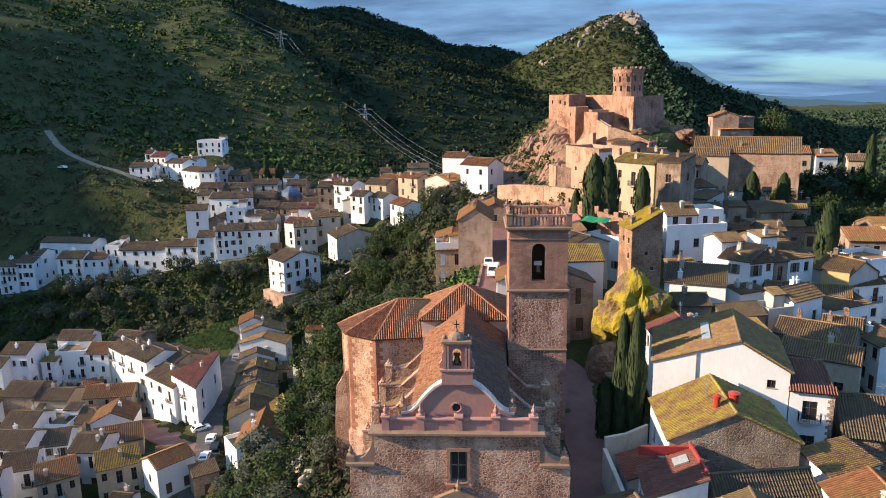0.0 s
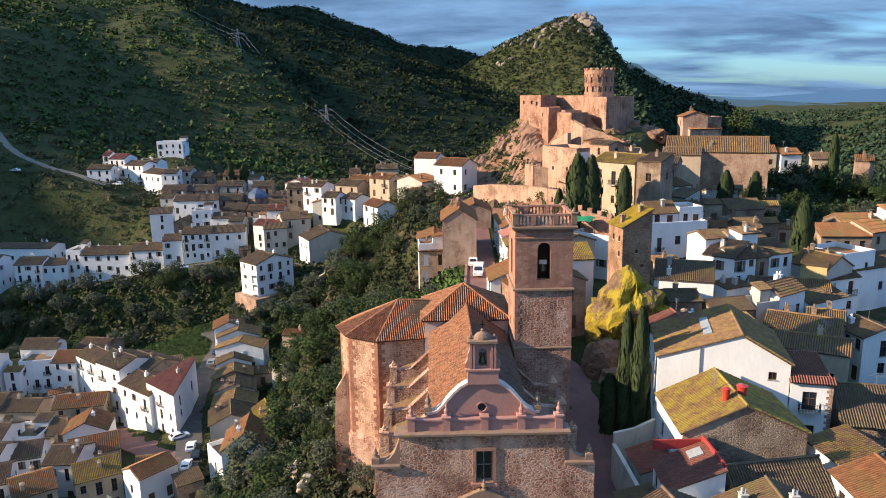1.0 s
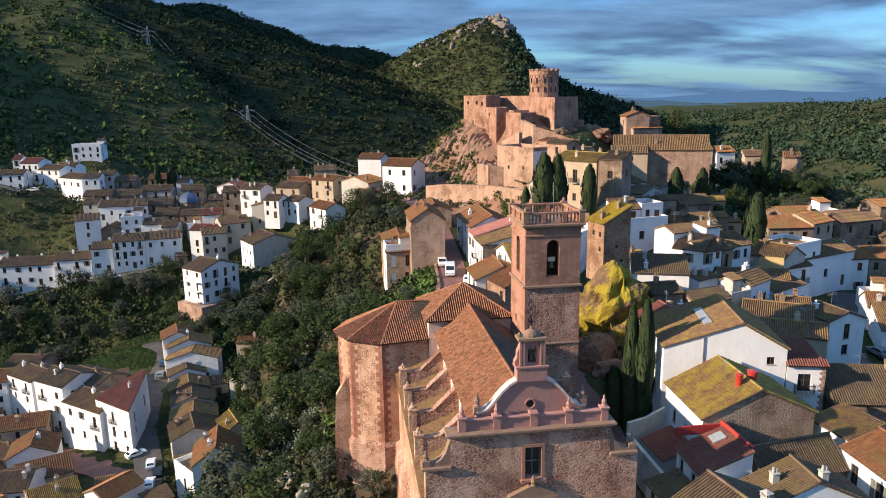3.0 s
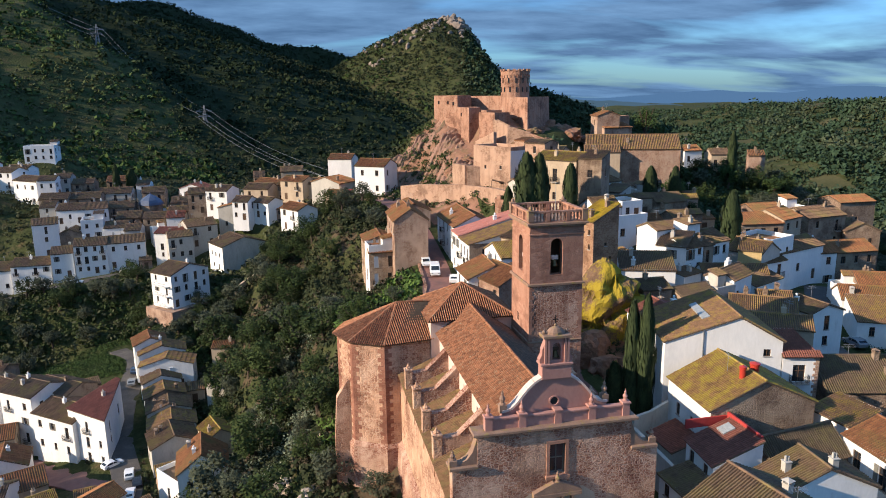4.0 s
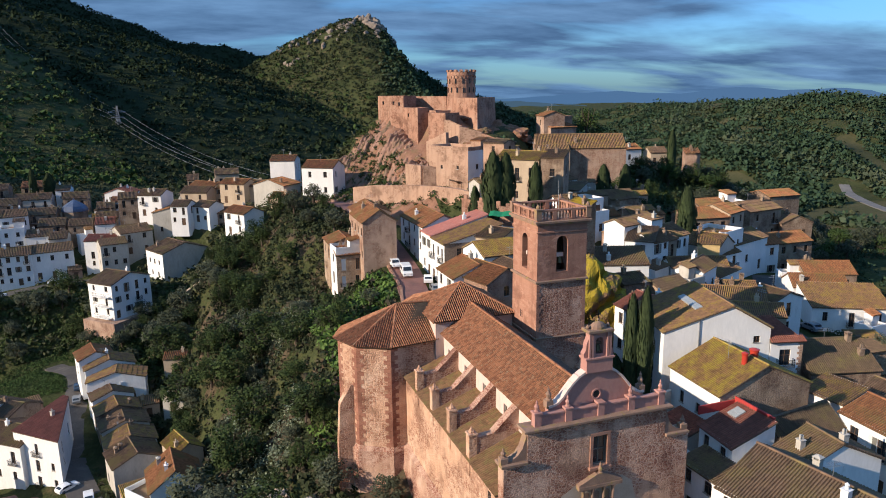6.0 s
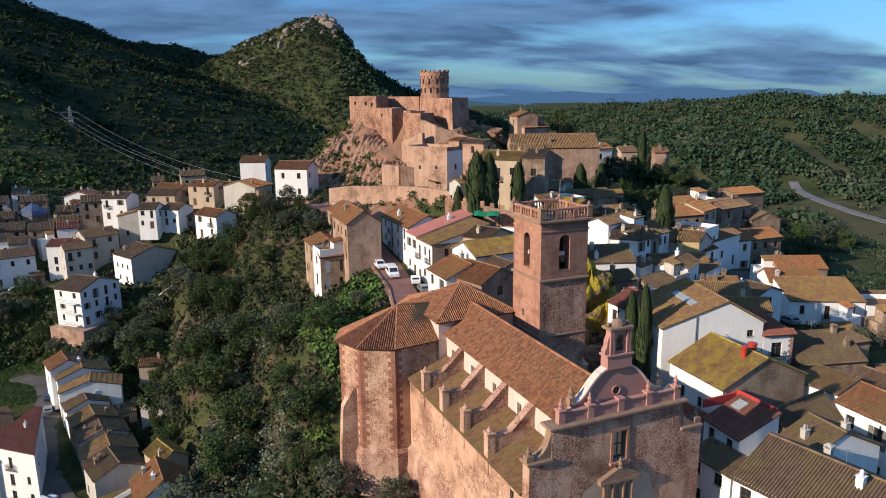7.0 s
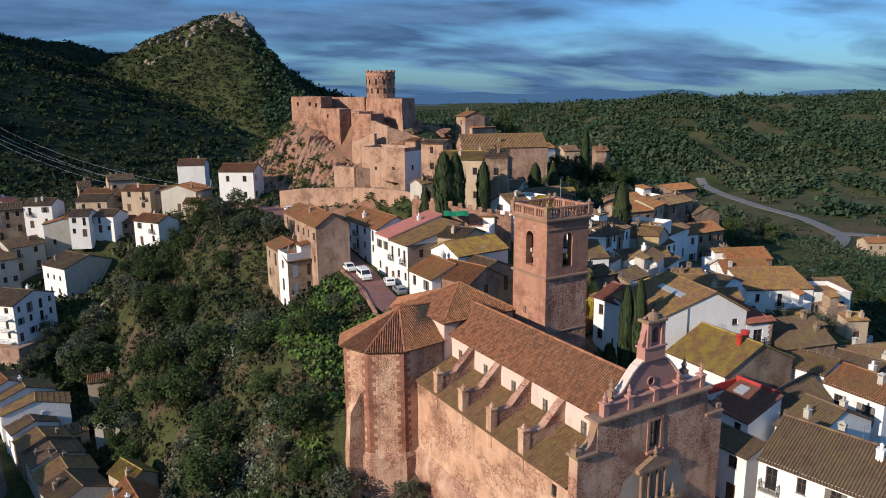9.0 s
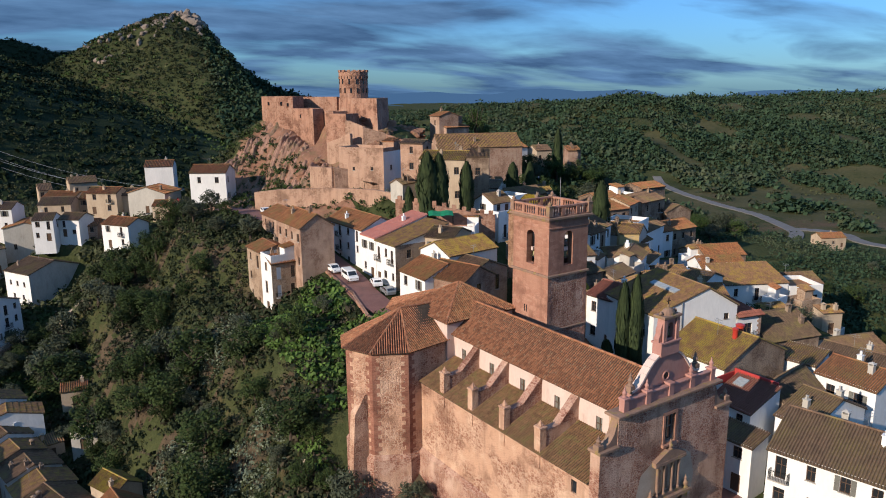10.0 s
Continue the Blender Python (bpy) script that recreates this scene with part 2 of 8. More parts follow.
CREAM = material("cream_render", (0.53, 0.40, 0.34), (0.70, 0.56, 0.49), 0.4, 0.9, 0.25, 9, third=(0.38, 0.27, 0.23), third_at=(0.56, 0.76), third_scale=0.7, stretch=(1, 1, 0.4))
CORNICE = material("weathered_cornice", (0.17, 0.108, 0.080), (0.33, 0.21, 0.145), 1.0, 0.9, 0.35, 9, third=(0.27, 0.205, 0.05), third_at=(0.54, 0.66), third_scale=1.1)
CASTLE = masonry("castle_red_rubble", (0.21, 0.095, 0.062), (0.40, 0.225, 0.150), (0.35, 0.222, 0.158), (0.8, 0.45), 0.9, patch=(0.385, 0.215, 0.145), patch_at=(0.46, 0.58), ragged=0.4)
CASTLE_PALE = masonry("castle_pale_rubble", (0.27, 0.155, 0.105), (0.44, 0.285, 0.20), (0.39, 0.265, 0.19), (0.8, 0.45), 0.9, patch=(0.42, 0.27, 0.19), patch_at=(0.44, 0.58), ragged=0.4)
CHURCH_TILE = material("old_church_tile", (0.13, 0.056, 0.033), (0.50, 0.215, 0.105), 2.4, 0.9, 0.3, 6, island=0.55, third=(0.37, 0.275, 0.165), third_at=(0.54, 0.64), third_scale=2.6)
# tile of the east slope: older, and darkened further for that slope's shade
CHURCH_TILE_DARK = material("shaded_church_tile", (0.070, 0.046, 0.036), (0.22, 0.125, 0.082), 1.3, 0.9, 0.3, 7, island=0.42, third=(0.26, 0.12, 0.06), third_at=(0.54, 0.68), third_scale=0.5)
WALL["q"] = CASTLE_PALE
PALE_RENDER = material("pale_ochre_render", (0.33, 0.26, 0.20), (0.46, 0.38, 0.30), 0.6, 0.9, 0.3, 9)
GLASS = material("dark_window_glass", (0.012, 0.014, 0.017), (0.03, 0.034, 0.04), 0.8, 0.12, 0.0, 5, spec=0.6)
WOOD = material("weathered_wood", (0.06, 0.035, 0.022), (0.15, 0.09, 0.055), 2.0, 0.75, 0.3, 8, stretch=(6, 6, 1))
SHUTTER = material("grey_shutter", (0.10, 0.10, 0.085), (0.19, 0.185, 0.16), 1.5, 0.7, 0.2, 8)
ROOFLIGHT = material("corrugated_rooflight", (0.20, 0.22, 0.22), (0.36, 0.38, 0.37), 1.5, 0.45, 0.1, 8, spec=0.4, stretch=(4, 1, 1))
RED_COAT = material("red_waterproof_paint", (0.30, 0.030, 0.028), (0.46, 0.060, 0.050), 1.0, 0.6, 0.15, 8)
IRON = material("black_iron", (0.012, 0.012, 0.013), (0.035, 0.033, 0.03), 3.0, 0.5, 0.1, 8, metallic=0.6)
BRONZE = material("bell_bronze", (0.07, 0.055, 0.03), (0.16, 0.13, 0.07), 2.0, 0.45, 0.1, 8, metallic=0.9)
STEEL = material("galvanised_steel", (0.20, 0.21, 0.22), (0.34, 0.35, 0.36), 2.0, 0.5, 0.1, 8, metallic=0.5)
CONCRETE = material("concrete", (0.30, 0.28, 0.25), (0.46, 0.43, 0.38), 0.8, 0.9, 0.25, 9, third=(0.2, 0.18, 0.15), third_at=(0.56, 0.72), third_scale=0.7)
REDROAD = material("red_paving", (0.15, 0.072, 0.062), (0.24, 0.12, 0.10), 0.5, 0.85, 0.3, 12, third=(0.11, 0.075, 0.066), third_at=(0.52, 0.68), third_scale=0.3)
ASPHALT = material("asphalt", (0.055, 0.050, 0.046), (0.105, 0.095, 0.086), 0.4, 0.9, 0.3, 14, third=(0.15, 0.13, 0.112), third_at=(0.52, 0.68), third_scale=0.3)
VALLEY_GREY = material("worn_grey_road", (0.10, 0.095, 0.09), (0.19, 0.18, 0.165), 0.2, 0.9, 0.2, 12)
DUST = material("pale_track", (0.14, 0.115, 0.085), (0.25, 0.21, 0.16), 0.3, 0.95, 0.3, 12)
ROCK = material("red_rock", (0.11, 0.055, 0.036), (0.33, 0.175, 0.11), 0.25, 0.95, 0.9, 6, third=(0.13, 0.12, 0.05), third_at=(0.5, 0.65), third_scale=0.2, bump_size=0.3)
BEDROCK = material("bedded_pink_rock", (0.15, 0.085, 0.060), (0.44, 0.265, 0.190), 0.6, 0.95, 0.9, 7, third=(0.12, 0.095, 0.055), third_at=(0.50, 0.60), third_scale=0.3, bump_size=0.2, stretch=(0.8, 1.6, 1.2))
YROCK = material("lichen_rock", (0.080, 0.047, 0.031), (0.22, 0.135, 0.080), 0.7, 0.95, 0.9, 6, third=(0.30, 0.225, 0.022), third_at=(0.46, 0.54), third_scale=0.28, bump_size=0.3)
SUMMIT = material("summit_rock", (0.13, 0.105, 0.085), (0.33, 0.265, 0.21), 0.2, 0.95, 0.6, 6, third=(0.05, 0.05, 0.03), third_at=(0.54, 0.66), third_scale=0.2)
BARK = material("bark", (0.035, 0.026, 0.02), (0.10, 0.075, 0.055), 3.0, 0.95, 0.5, 6, stretch=(3, 3, 0.6))
PAINT = {
    "white": material("white_car_paint", (0.70, 0.70, 0.69), (0.80, 0.80, 0.79), 0.5, 0.25, 0.0, 5, spec=0.5),
    "grey": material("grey_car_paint", (0.16, 0.17, 0.18), (0.22, 0.23, 0.24), 0.5, 0.25, 0.0, 5, spec=0.5),
    "black": material("black_car_paint", (0.012, 0.012, 0.014), (0.03, 0.03, 0.034), 0.5, 0.2, 0.0, 5, spec=0.5),
    "blue": material("blue_car_paint", (0.03, 0.05, 0.09), (0.05, 0.08, 0.13), 0.5, 0.25, 0.0, 5, spec=0.5),
    "red": material("red_car_paint", (0.34, 0.03, 0.02), (0.45, 0.05, 0.03), 0.5, 0.3, 0.0, 5, spec=0.5),
}
RUBBER = material("tyre_rubber", (0.012, 0.012, 0.012), (0.03, 0.03, 0.03), 3.0, 0.8, 0.1, 6)
PEAR = material("prickly_pear_pad", (0.055, 0.075, 0.042), (0.19, 0.215, 0.135), 0.5, 0.7, 0.0, 8, island=0.6, spec=0.3)
LEAF = {
    "olive": material("olive_leaf", (0.026, 0.034, 0.020), (0.100, 0.112, 0.068), 0.6, 0.8, 0.0, 5, island=0.5, per_object=0.3, spec=0.15),
    "green": material("green_leaf", (0.012, 0.022, 0.007), (0.056, 0.082, 0.022), 0.6, 0.8, 0.0, 5, island=0.45, per_object=0.35, spec=0.15),
    "pine": material("pine_needles", (0.022, 0.042, 0.014), (0.078, 0.118, 0.036), 0.6, 0.85, 0.0, 5, island=0.4, per_object=0.2, third=(0.090, 0.100, 0.044), third_at=(0.50, 0.64), third_scale=0.011, spec=0.05),
    # greens cooled towards blue to carry the haze of distance
    "far": material("haze_tinted_woodland", (0.012, 0.027, 0.016), (0.056, 0.090, 0.048), 0.05, 0.9, 0.0, 8, island=0.45, third=(0.100, 0.108, 0.062), third_at=(0.52, 0.66), third_scale=0.012, spec=0.05),
    "heath": material("mountain_heath", (0.014, 0.022, 0.011), (0.056, 0.066, 0.032), 0.06, 0.9, 0.0, 8, island=0.5, third=(0.062, 0.058, 0.033), third_at=(0.54, 0.68), third_scale=0.03, spec=0.05),
    "cypress": material("cypress_leaf", (0.010, 0.020, 0.008), (0.052, 0.074, 0.026), 0.8, 0.9, 0.0, 5, island=0.5),
    "dry": material("dry_shrub", (0.030, 0.026, 0.015), (0.100, 0.080, 0.046), 0.4, 0.9, 0.0, 8, island=0.55),
    # scrub leaf darkened to carry the shade in the gorge
    "gorge_shade": material("shaded_gorge_leaf", (0.009, 0.017, 0.009), (0.034, 0.050, 0.022), 0.05, 0.9, 0.0, 8, island=0.4, third=(0.060, 0.062, 0.034), third_at=(0.60, 0.72), third_scale=0.02, spec=0.05),
    "ivy": material("fresh_creeper", (0.030, 0.062, 0.010), (0.110, 0.185, 0.030), 0.5, 0.75, 0.0, 8, island=0.5),
    "scrub": material("scrub_leaf", (0.020, 0.026, 0.011), (0.075, 0.082, 0.034), 0.12, 0.9, 0.0, 20, island=0.5, third=(0.11, 0.085, 0.05), third_at=(0.6, 0.75), third_scale=0.05),
}


# ---- mesh helpers ----
class Mesh:
    """Collects vertices and faces for one mesh."""

    def __init__(self):
        self.v, self.f, self.m = [], [], []

    def add(self, verts, faces, slot=0):
        k = len(self.v)
        self.v += [tuple(p) for p in verts]
        self.f += [tuple(k + i for i in f) for f in faces]
        self.m += [slot] * len(faces)
        return self

    def quad(self, a, b, c, d, slot=0):
        return self.add((a, b, c, d), ((0, 1, 2, 3),), slot)

    def box(self, x0, y0, z0, x1, y1, z1, slot=0, m=None):
        v = [Vector((x, y, z)) for z in (z0, z1) for x, y in ((x0, y0), (x1, y0), (x1, y1), (x0, y1))]
        if m is not None:
            v = [m @ p for p in v]
        return self.add(v, ((3, 2, 1, 0), (4, 5, 6, 7), (0, 1, 5, 4), (1, 2, 6, 5), (2, 3, 7, 6), (3, 0, 4, 7)), slot)

    def chamfer(self, x0, y0, z0, x1, y1, z1, c=0.03, slot=0, m=None):
        """A box whose upper edges are worn off."""
        rings = [((x0, y0), (x1, y0), (x1, y1), (x0, y1), z0, 0), ((x0, y0), (x1, y0), (x1, y1), (x0, y1), z1 - c, 0), ((x0 + c, y0 + c), (x1 - c, y0 + c), (x1 - c, y1 - c), (x0 + c, y1 - c), z1, 0)]
        v = [Vector((p[0], p[1], r[4])) for r in rings for p in r[:4]]
        if m is not None:
            v = [m @ p for p in v]
        f = [(3, 2, 1, 0), (8, 9, 10, 11)]
        for k in (0, 4):
            f += [(k + i, k + (i + 1) % 4, k + 4 + (i + 1) % 4, k + 4 + i) for i in range(4)]
        return self.add(v, f, slot)

    def lathe(self, profile, n=10, at=(0, 0, 0), slot=0, squash=1.0):
        """Turns a profile of (radius, height) about the upright axis."""
        v = [(at[0] + r * math.cos(2 * math.pi * i / n), at[1] + squash * r * math.sin(2 * math.pi * i / n), at[2] + z) for r, z in profile for i in range(n)]
        f = [(k * n + i, k * n + (i + 1) % n, (k + 1) * n + (i + 1) % n, (k + 1) * n + i) for k in range(len(profile) - 1) for i in range(n)]
        f += [tuple(range(n - 1, -1, -1)), tuple((len(profile) - 1) * n + i for i in range(n))]
        return self.add(v, f, slot)

    def prism(self, outline, z0, z1, slot=0):
        """An upright prism over an outline of (x, y), counter-clockwise."""
        n = len(outline)
        v = [(x, y, z) for z in (z0, z1) for x, y in outline]
        f = [tuple(range(n - 1, -1, -1)), tuple(range(n, 2 * n))] + [(i, (i + 1) % n, n + (i + 1) % n, n + i) for i in range(n)]
        return self.add(v, f, slot)

    def extrude_y(self, outline, y0, y1, slot=0):
        """A slab over an outline of (x, z), counter-clockwise as seen from -y."""
        n = len(outline)
        v = [(x, y, z) for y in (y0, y1) for x, z in outline]
        f = [tuple(range(n)), tuple(range(2 * n - 1, n - 1, -1))] + [(i, n + i, n + (i + 1) % n, (i + 1) % n) for i in range(n)]
        return self.add(v, f, slot)

    def rod(self, a, b, r=0.05, n=5, r2=None, slot=0):
        a, b = Vector(a), Vector(b)
        q = (b - a).to_track_quat("Z", "Y")
        r2 = r if r2 is None else r2
        v = [p + q @ Vector((rr * math.cos(2 * math.pi * i / n), rr * math.sin(2 * math.pi * i / n), 0)) for p, rr in ((a, r), (b, r2)) for i in range(n)]
        f = [(i, (i + 1) % n, n + (i + 1) % n, n + i) for i in range(n)] + [tuple(range(n - 1, -1, -1)), tuple(range(n, 2 * n))]
        return self.add(v, f, slot)

    def data(self, name, *mats, smooth=False):
        me = bpy.data.meshes.new(name)
        if len(self.v) < 4000:
            # weld equal corners
            seen, index = {}, []
            for p in self.v:
                index.append(seen.setdefault((round(p[0], 4), round(p[1], 4), round(p[2], 4)), len(seen)))
            self.f = [tuple(index[k] for k in f) for f in self.f]
            keep = [k for k, f in enumerate(self.f) if len(set(f)) == len(f)]
            self.f, self.m = [self.f[k] for k in keep], [self.m[k] for k in keep]
            self.v = list(seen)
        me.from_pydata(self.v, [], self.f)
        for m in mats:
            me.materials.append(m)
        if len(mats) > 1:
            me.polygons.foreach_set("material_index", self.m)
        if smooth:
            me.polygons.foreach_set("use_smooth", [True] * len(self.f))
        me.update()
        return me


def part(name, mesh, mat, parent, label="", smooth=False):
    """ONE mesh object under a thing or a part. mesh: a Mesh, or mesh data that alike parts share."""
    data = mesh.data(name, *(mat if isinstance(mat, (list, tuple)) else (mat,)), smooth=smooth) if isinstance(mesh, Mesh) else mesh
    ob = new(name, data)
    ob.parent = parent
    return tagged(ob, label)


def thing(name, label, category, m=None, group="", kind=""):
    ob = new(name)
    ob.empty_display_size = 0.2
    if m is not None:
        ob.matrix_world = m
    return tagged(ob, label, category, group, kind)


def solid(name, mesh, mat, label, category="", group="", kind="", smooth=False):
    data = mesh.data(name, *(mat if isinstance(mat, (list, tuple)) else (mat,)), smooth=smooth)
    return tagged(new(name, data), label, category, group, kind)


# ---- the plots of the houses: front from (x0, y0) to (x1, y1), depth, eaves, ground, rise, roof, wall, tile, storeys, bays ----
PLOTS = []


def plot(*row):
    PLOTS.append(row)


# terrace row houses
plot(-183.0, 243.0, -174.3, 243.0, 10, -9.6, -19.6, 1.6, 'p', 'w', 'b', 3, 3)
plot(-174.3, 243.0, -168.3, 243.0, 10, -8.8, -18.8, 1.6, 'p', 'w', 'b', 3, 3)
plot(-168.9, 244.0, -162.3, 244.0, 10, -7.6, -17.6, 1.6, 'p', 'w', 'b', 3, 3)
plot(-170.4, 262.0, -148.5, 260.0, 9, -3.7, -17.7, 1.2, 'p', 'w', 'b', 2, 5)
plot(-164.7, 248.0, -161.7, 248.0, 9, -5.8, -16.8, 1.6, 'p', 'w', 'b', 2, 1)
plot(-153.4, 244.0, -143.8, 244.0, 9, -6.1, -16.1, 1.8, 'p', 'w', 'b', 3, 3)
plot(-144.5, 245.0, -136.3, 246.0, 9, -6.7, -15.7, 1.5, 'p', 'w', 'b', 2, 3)
plot(-137.5, 249.0, -132.4, 249.0, 9, -3.3, -14.3, 1.2, 'f', 'w', 'b', 3, 2)
plot(-132.0, 248.0, -123.5, 248.0, 10, -4.0, -14.0, 2.2, 'p', 'w', 'b', 3, 2)
plot(-123.5, 248.0, -114.6, 248.0, 10, -3.9, -10.9, 2.0, 'p', 'w', 'b', 2, 3)
plot(-114.1, 247.0, -102.3, 247.0, 10, -2.5, -9.5, 1.8, 'p', 'w', 'b', 2, 4)
plot(-101.6, 246.0, -95.1, 247.0, 9, 1.0, -7.0, 1.6, 'p', 'w', 'b', 2, 2)
plot(-94.6, 246.0, -84.8, 247.0, 9, 3.2, -6.3, 1.8, 'p', 'w', 'b', 3, 4)
plot(-85.1, 248.0, -73.5, 250.0, 9, 3.1, -5.4, 1.8, 'p', 'w', 'b', 2, 3)
plot(-110.3, 259.0, -102.7, 261.0, 9, 8.6, -2.4, 1.6, 'p', 'w', 'b', 3, 1)
plot(-103.2, 262.0, -96.0, 262.0, 8, 4.6, -4.4, 1.6, 'g', 'b', 'b', 1, 1)
plot(-95.9, 262.0, -89.0, 263.0, 8, 8.1, 2.1, 1.0, 'f', 'w', 'b', 2, 2)
plot(-88.7, 262.0, -81.2, 262.0, 8, 6.0, -0.0, 1.6, 'p', 'w', 'b', 1, 2)
plot(-81.4, 258.0, -76.2, 258.0, 8, 5.5, -0.5, 1.6, 'p', 'g', 'b', 1, 1)
# old quarter roofs
plot(-114.0, 280.0, -108.9, 280.0, 9, 11.5, 5.5, 1.8, 'p', 'g', 'b', 2, 1)
plot(-106.7, 274.0, -97.6, 274.0, 9, 11.1, 6.1, 1.8, 'p', 'w', 'b', 1, 3)
plot(-97.6, 274.0, -89.9, 276.0, 9, 11.0, 6.0, 1.8, 'p', 'w', 'b', 1, 3)
plot(-116.5, 288.0, -106.5, 288.0, 9, 13.4, 7.4, 1.8, 'p', 'b', 'b', 2, 2)
plot(-106.5, 290.0, -95.8, 290.0, 9, 12.9, 6.9, 1.8, 'p', 'b', 'b', 2, 2)
plot(-91.2, 280.0, -82.2, 280.0, 9, 10.3, 4.3, 1.8, 'p', 'b', 'b', 2, 2)
plot(-98.9, 300.0, -86.7, 300.0, 9, 13.2, 6.2, 1.8, 'p', 'g', 'b', 2, 3)
plot(-98.9, 315.0, -88.1, 315.0, 9, 16.2, 9.2, 1.8, 'p', 'b', 'o', 2, 3)
plot(-86.2, 308.0, -81.2, 308.0, 9, 15.2, 8.2, 1.4, 'p', 'w', 'b', 2, 1)
plot(-82.7, 300.0, -74.4, 300.0, 9, 12.9, 4.9, 1.8, 'p', 'b', 'b', 2, 2)
plot(-86.4, 270.0, -78.2, 270.0, 9, 7.9, 1.9, 1.8, 'p', 'b', 'b', 2, 2)
plot(-77.0, 268.0, -69.6, 268.0, 9, 7.7, 0.7, 1.6, 'p', 'b', 'b', 2, 2)
plot(-68.2, 298.0, -58.7, 295.0, 9, 14.3, 5.3, 1.8, 'g', 'w', 'r', 2, 2)
plot(-65.4, 290.0, -57.8, 290.0, 8, 12.0, 4.0, 1.4, 'm', 'w', 'o', 2, 2)
plot(-68.7, 270.0, -61.6, 270.0, 8, 9.3, 3.3, 1.6, 'p', 'g', 'b', 1, 2)
plot(-68.1, 262.0, -62.0, 262.0, 8, 8.6, 2.6, 1.6, 'p', 'w', 'r', 1, 1)
plot(-69.8, 285.0, -63.9, 285.0, 8, 10.6, 2.6, 1.6, 'p', 'b', 'b', 2, 1)
plot(-70.2, 249.0, -60.8, 246.0, 8, 5.7, -3.3, 1.4, 'p', 'w', 'r', 3, 2)
plot(-64.6, 241.0, -57.1, 243.0, 7, 5.4, -2.6, 1.4, 'p', 'g', 'b', 2, 3)
plot(-59.1, 246.0, -49.9, 250.0, 9, 7.7, 0.7, 1.8, 'p', 'g', 'b', 2, 2)
plot(-46.4, 224.5, -33.6, 231.0, 11, 4.6, -5.4, 2.4, 'g', 'gw', 'b', 3, 0, 0.0, 0.5, ((3, 2.0, 6.4, .9, 1.3, 'plain'), (3, 5.0, 6.4, .9, 1.3, 'plain'), (3, 8.0, 6.4, .9, 1.3, 'plain'), (3, 3.0, 2.8, .9, 1.3, 'plain'), (3, 7.0, 2.8, .9, 1.3, 'plain')))
plot(-58.6, 204.0, -49.6, 213.0, 9, 1.6, -7.8, 2.2, 'g', 'w', 'b', 3, 4)
# upper lane houses
plot(-156.8, 312.0, -146.5, 312.0, 8, 20.2, 13.2, 1.6, 'p', 'w', 'b', 2, 3)
plot(-157.5, 330.0, -154.3, 330.0, 8, 24.7, 15.7, 1.6, 'p', 'w', 'r', 3, 1)
plot(-151.2, 322.0, -143.5, 320.0, 9, 23.9, 11.9, 1.8, 'p', 'w', 'r', 3, 3)
plot(-142.8, 318.0, -133.3, 314.0, 9, 21.4, 11.4, 1.6, 'p', 'w', 'b', 3, 3)
plot(-140.5, 325.0, -130.4, 322.0, 8, 21.6, 12.6, 1.6, 'p', 'w', 'b', 2, 3)
plot(-131.4, 309.0, -120.3, 300.0, 9, 18.8, 8.8, 1.6, 'p', 'w', 'b', 2, 3)
plot(-119.5, 298.0, -113.0, 298.0, 9, 19.4, 10.4, 1.4, 'p', 'w', 'b', 2, 2)
plot(-116.1, 305.0, -109.6, 305.0, 8, 19.4, 12.4, 1.4, 'p', 'g', 'b', 2, 2)
plot(-109.3, 305.0, -101.3, 305.0, 8, 16.9, 9.9, 1.6, 'p', 'b', 'b', 2, 2)
plot(-138.8, 347.0, -126.4, 347.0, 9, 28.7, 22.7, 1.0, 'f', 'w', 'b', 2, 4)
# gully edge houses
plot(-51.5, 266.0, -43.9, 262.0, 8, 12.0, 3.0, 1.4, 'p', 'o', 'b', 3, 2)
plot(-39.0, 252.0, -36.7, 262.0, 11, 12.5, 2.5, 1.4, 'p', 'g', 'o', 1, 1)
plot(-33.3, 238.0, -27.5, 236.0, 10, 13.8, 5.1, 1.2, 'p', 'p', 'o', 3, 2)
plot(-53.1, 280.0, -44.5, 280.0, 8, 13.6, 7.6, 1.6, 'p', 'b', 'b', 2, 2)
plot(-38.1, 265.0, -30.1, 258.0, 8, 19.2, 13.2, 1.6, 'p', 'o', 'o', 2, 3)
plot(-29.4, 252.0, -22.1, 248.0, 8, 19.7, 13.7, 1.6, 'p', 'o', 'o', 2, 3)
plot(-38.1, 272.0, -34.2, 272.0, 8, 20.7, 13.7, 1.6, 'p', 'o', 'b', 2, 2)
plot(-28.4, 280.0, -19.9, 280.0, 8, 21.4, 16.4, 1.6, 'p', 'o', 'b', 1, 2)
plot(-21.9, 244.0, -15.3, 240.0, 8, 21.0, 15.0, 1.6, 'p', 'o', 'b', 2, 2)
plot(-18.1, 238.0, -9.6, 230.0, 9, 22.1, 16.1, 1.8, 'g', 'g', 'o', 1, 1)
plot(-14.4, 225.0, -9.4, 222.0, 6, 19.6, 15.6, 1.2, 'p', 'o', 'o', 1, 2)
plot(-4.8, 238.0, -1.8, 246.0, 8, 29.1, 20.1, 1.4, 'g', 'w', 'o', 2, 2)
plot(2.6, 211.0, 7.5, 218.0, 10, 29.0, 20.0, 1.8, 'g', 'w', 'o', 2, 2)
plot(-40.5, 250.0, -32.4, 246.0, 8, 19.2, 12.0, 1.6, 'p', 'o', 'b', 2, 2)
plot(-43.4, 236.0, -38.5, 234.0, 7, 17.0, 11.0, 1.4, 'p', 'w', 'b', 2, 2)
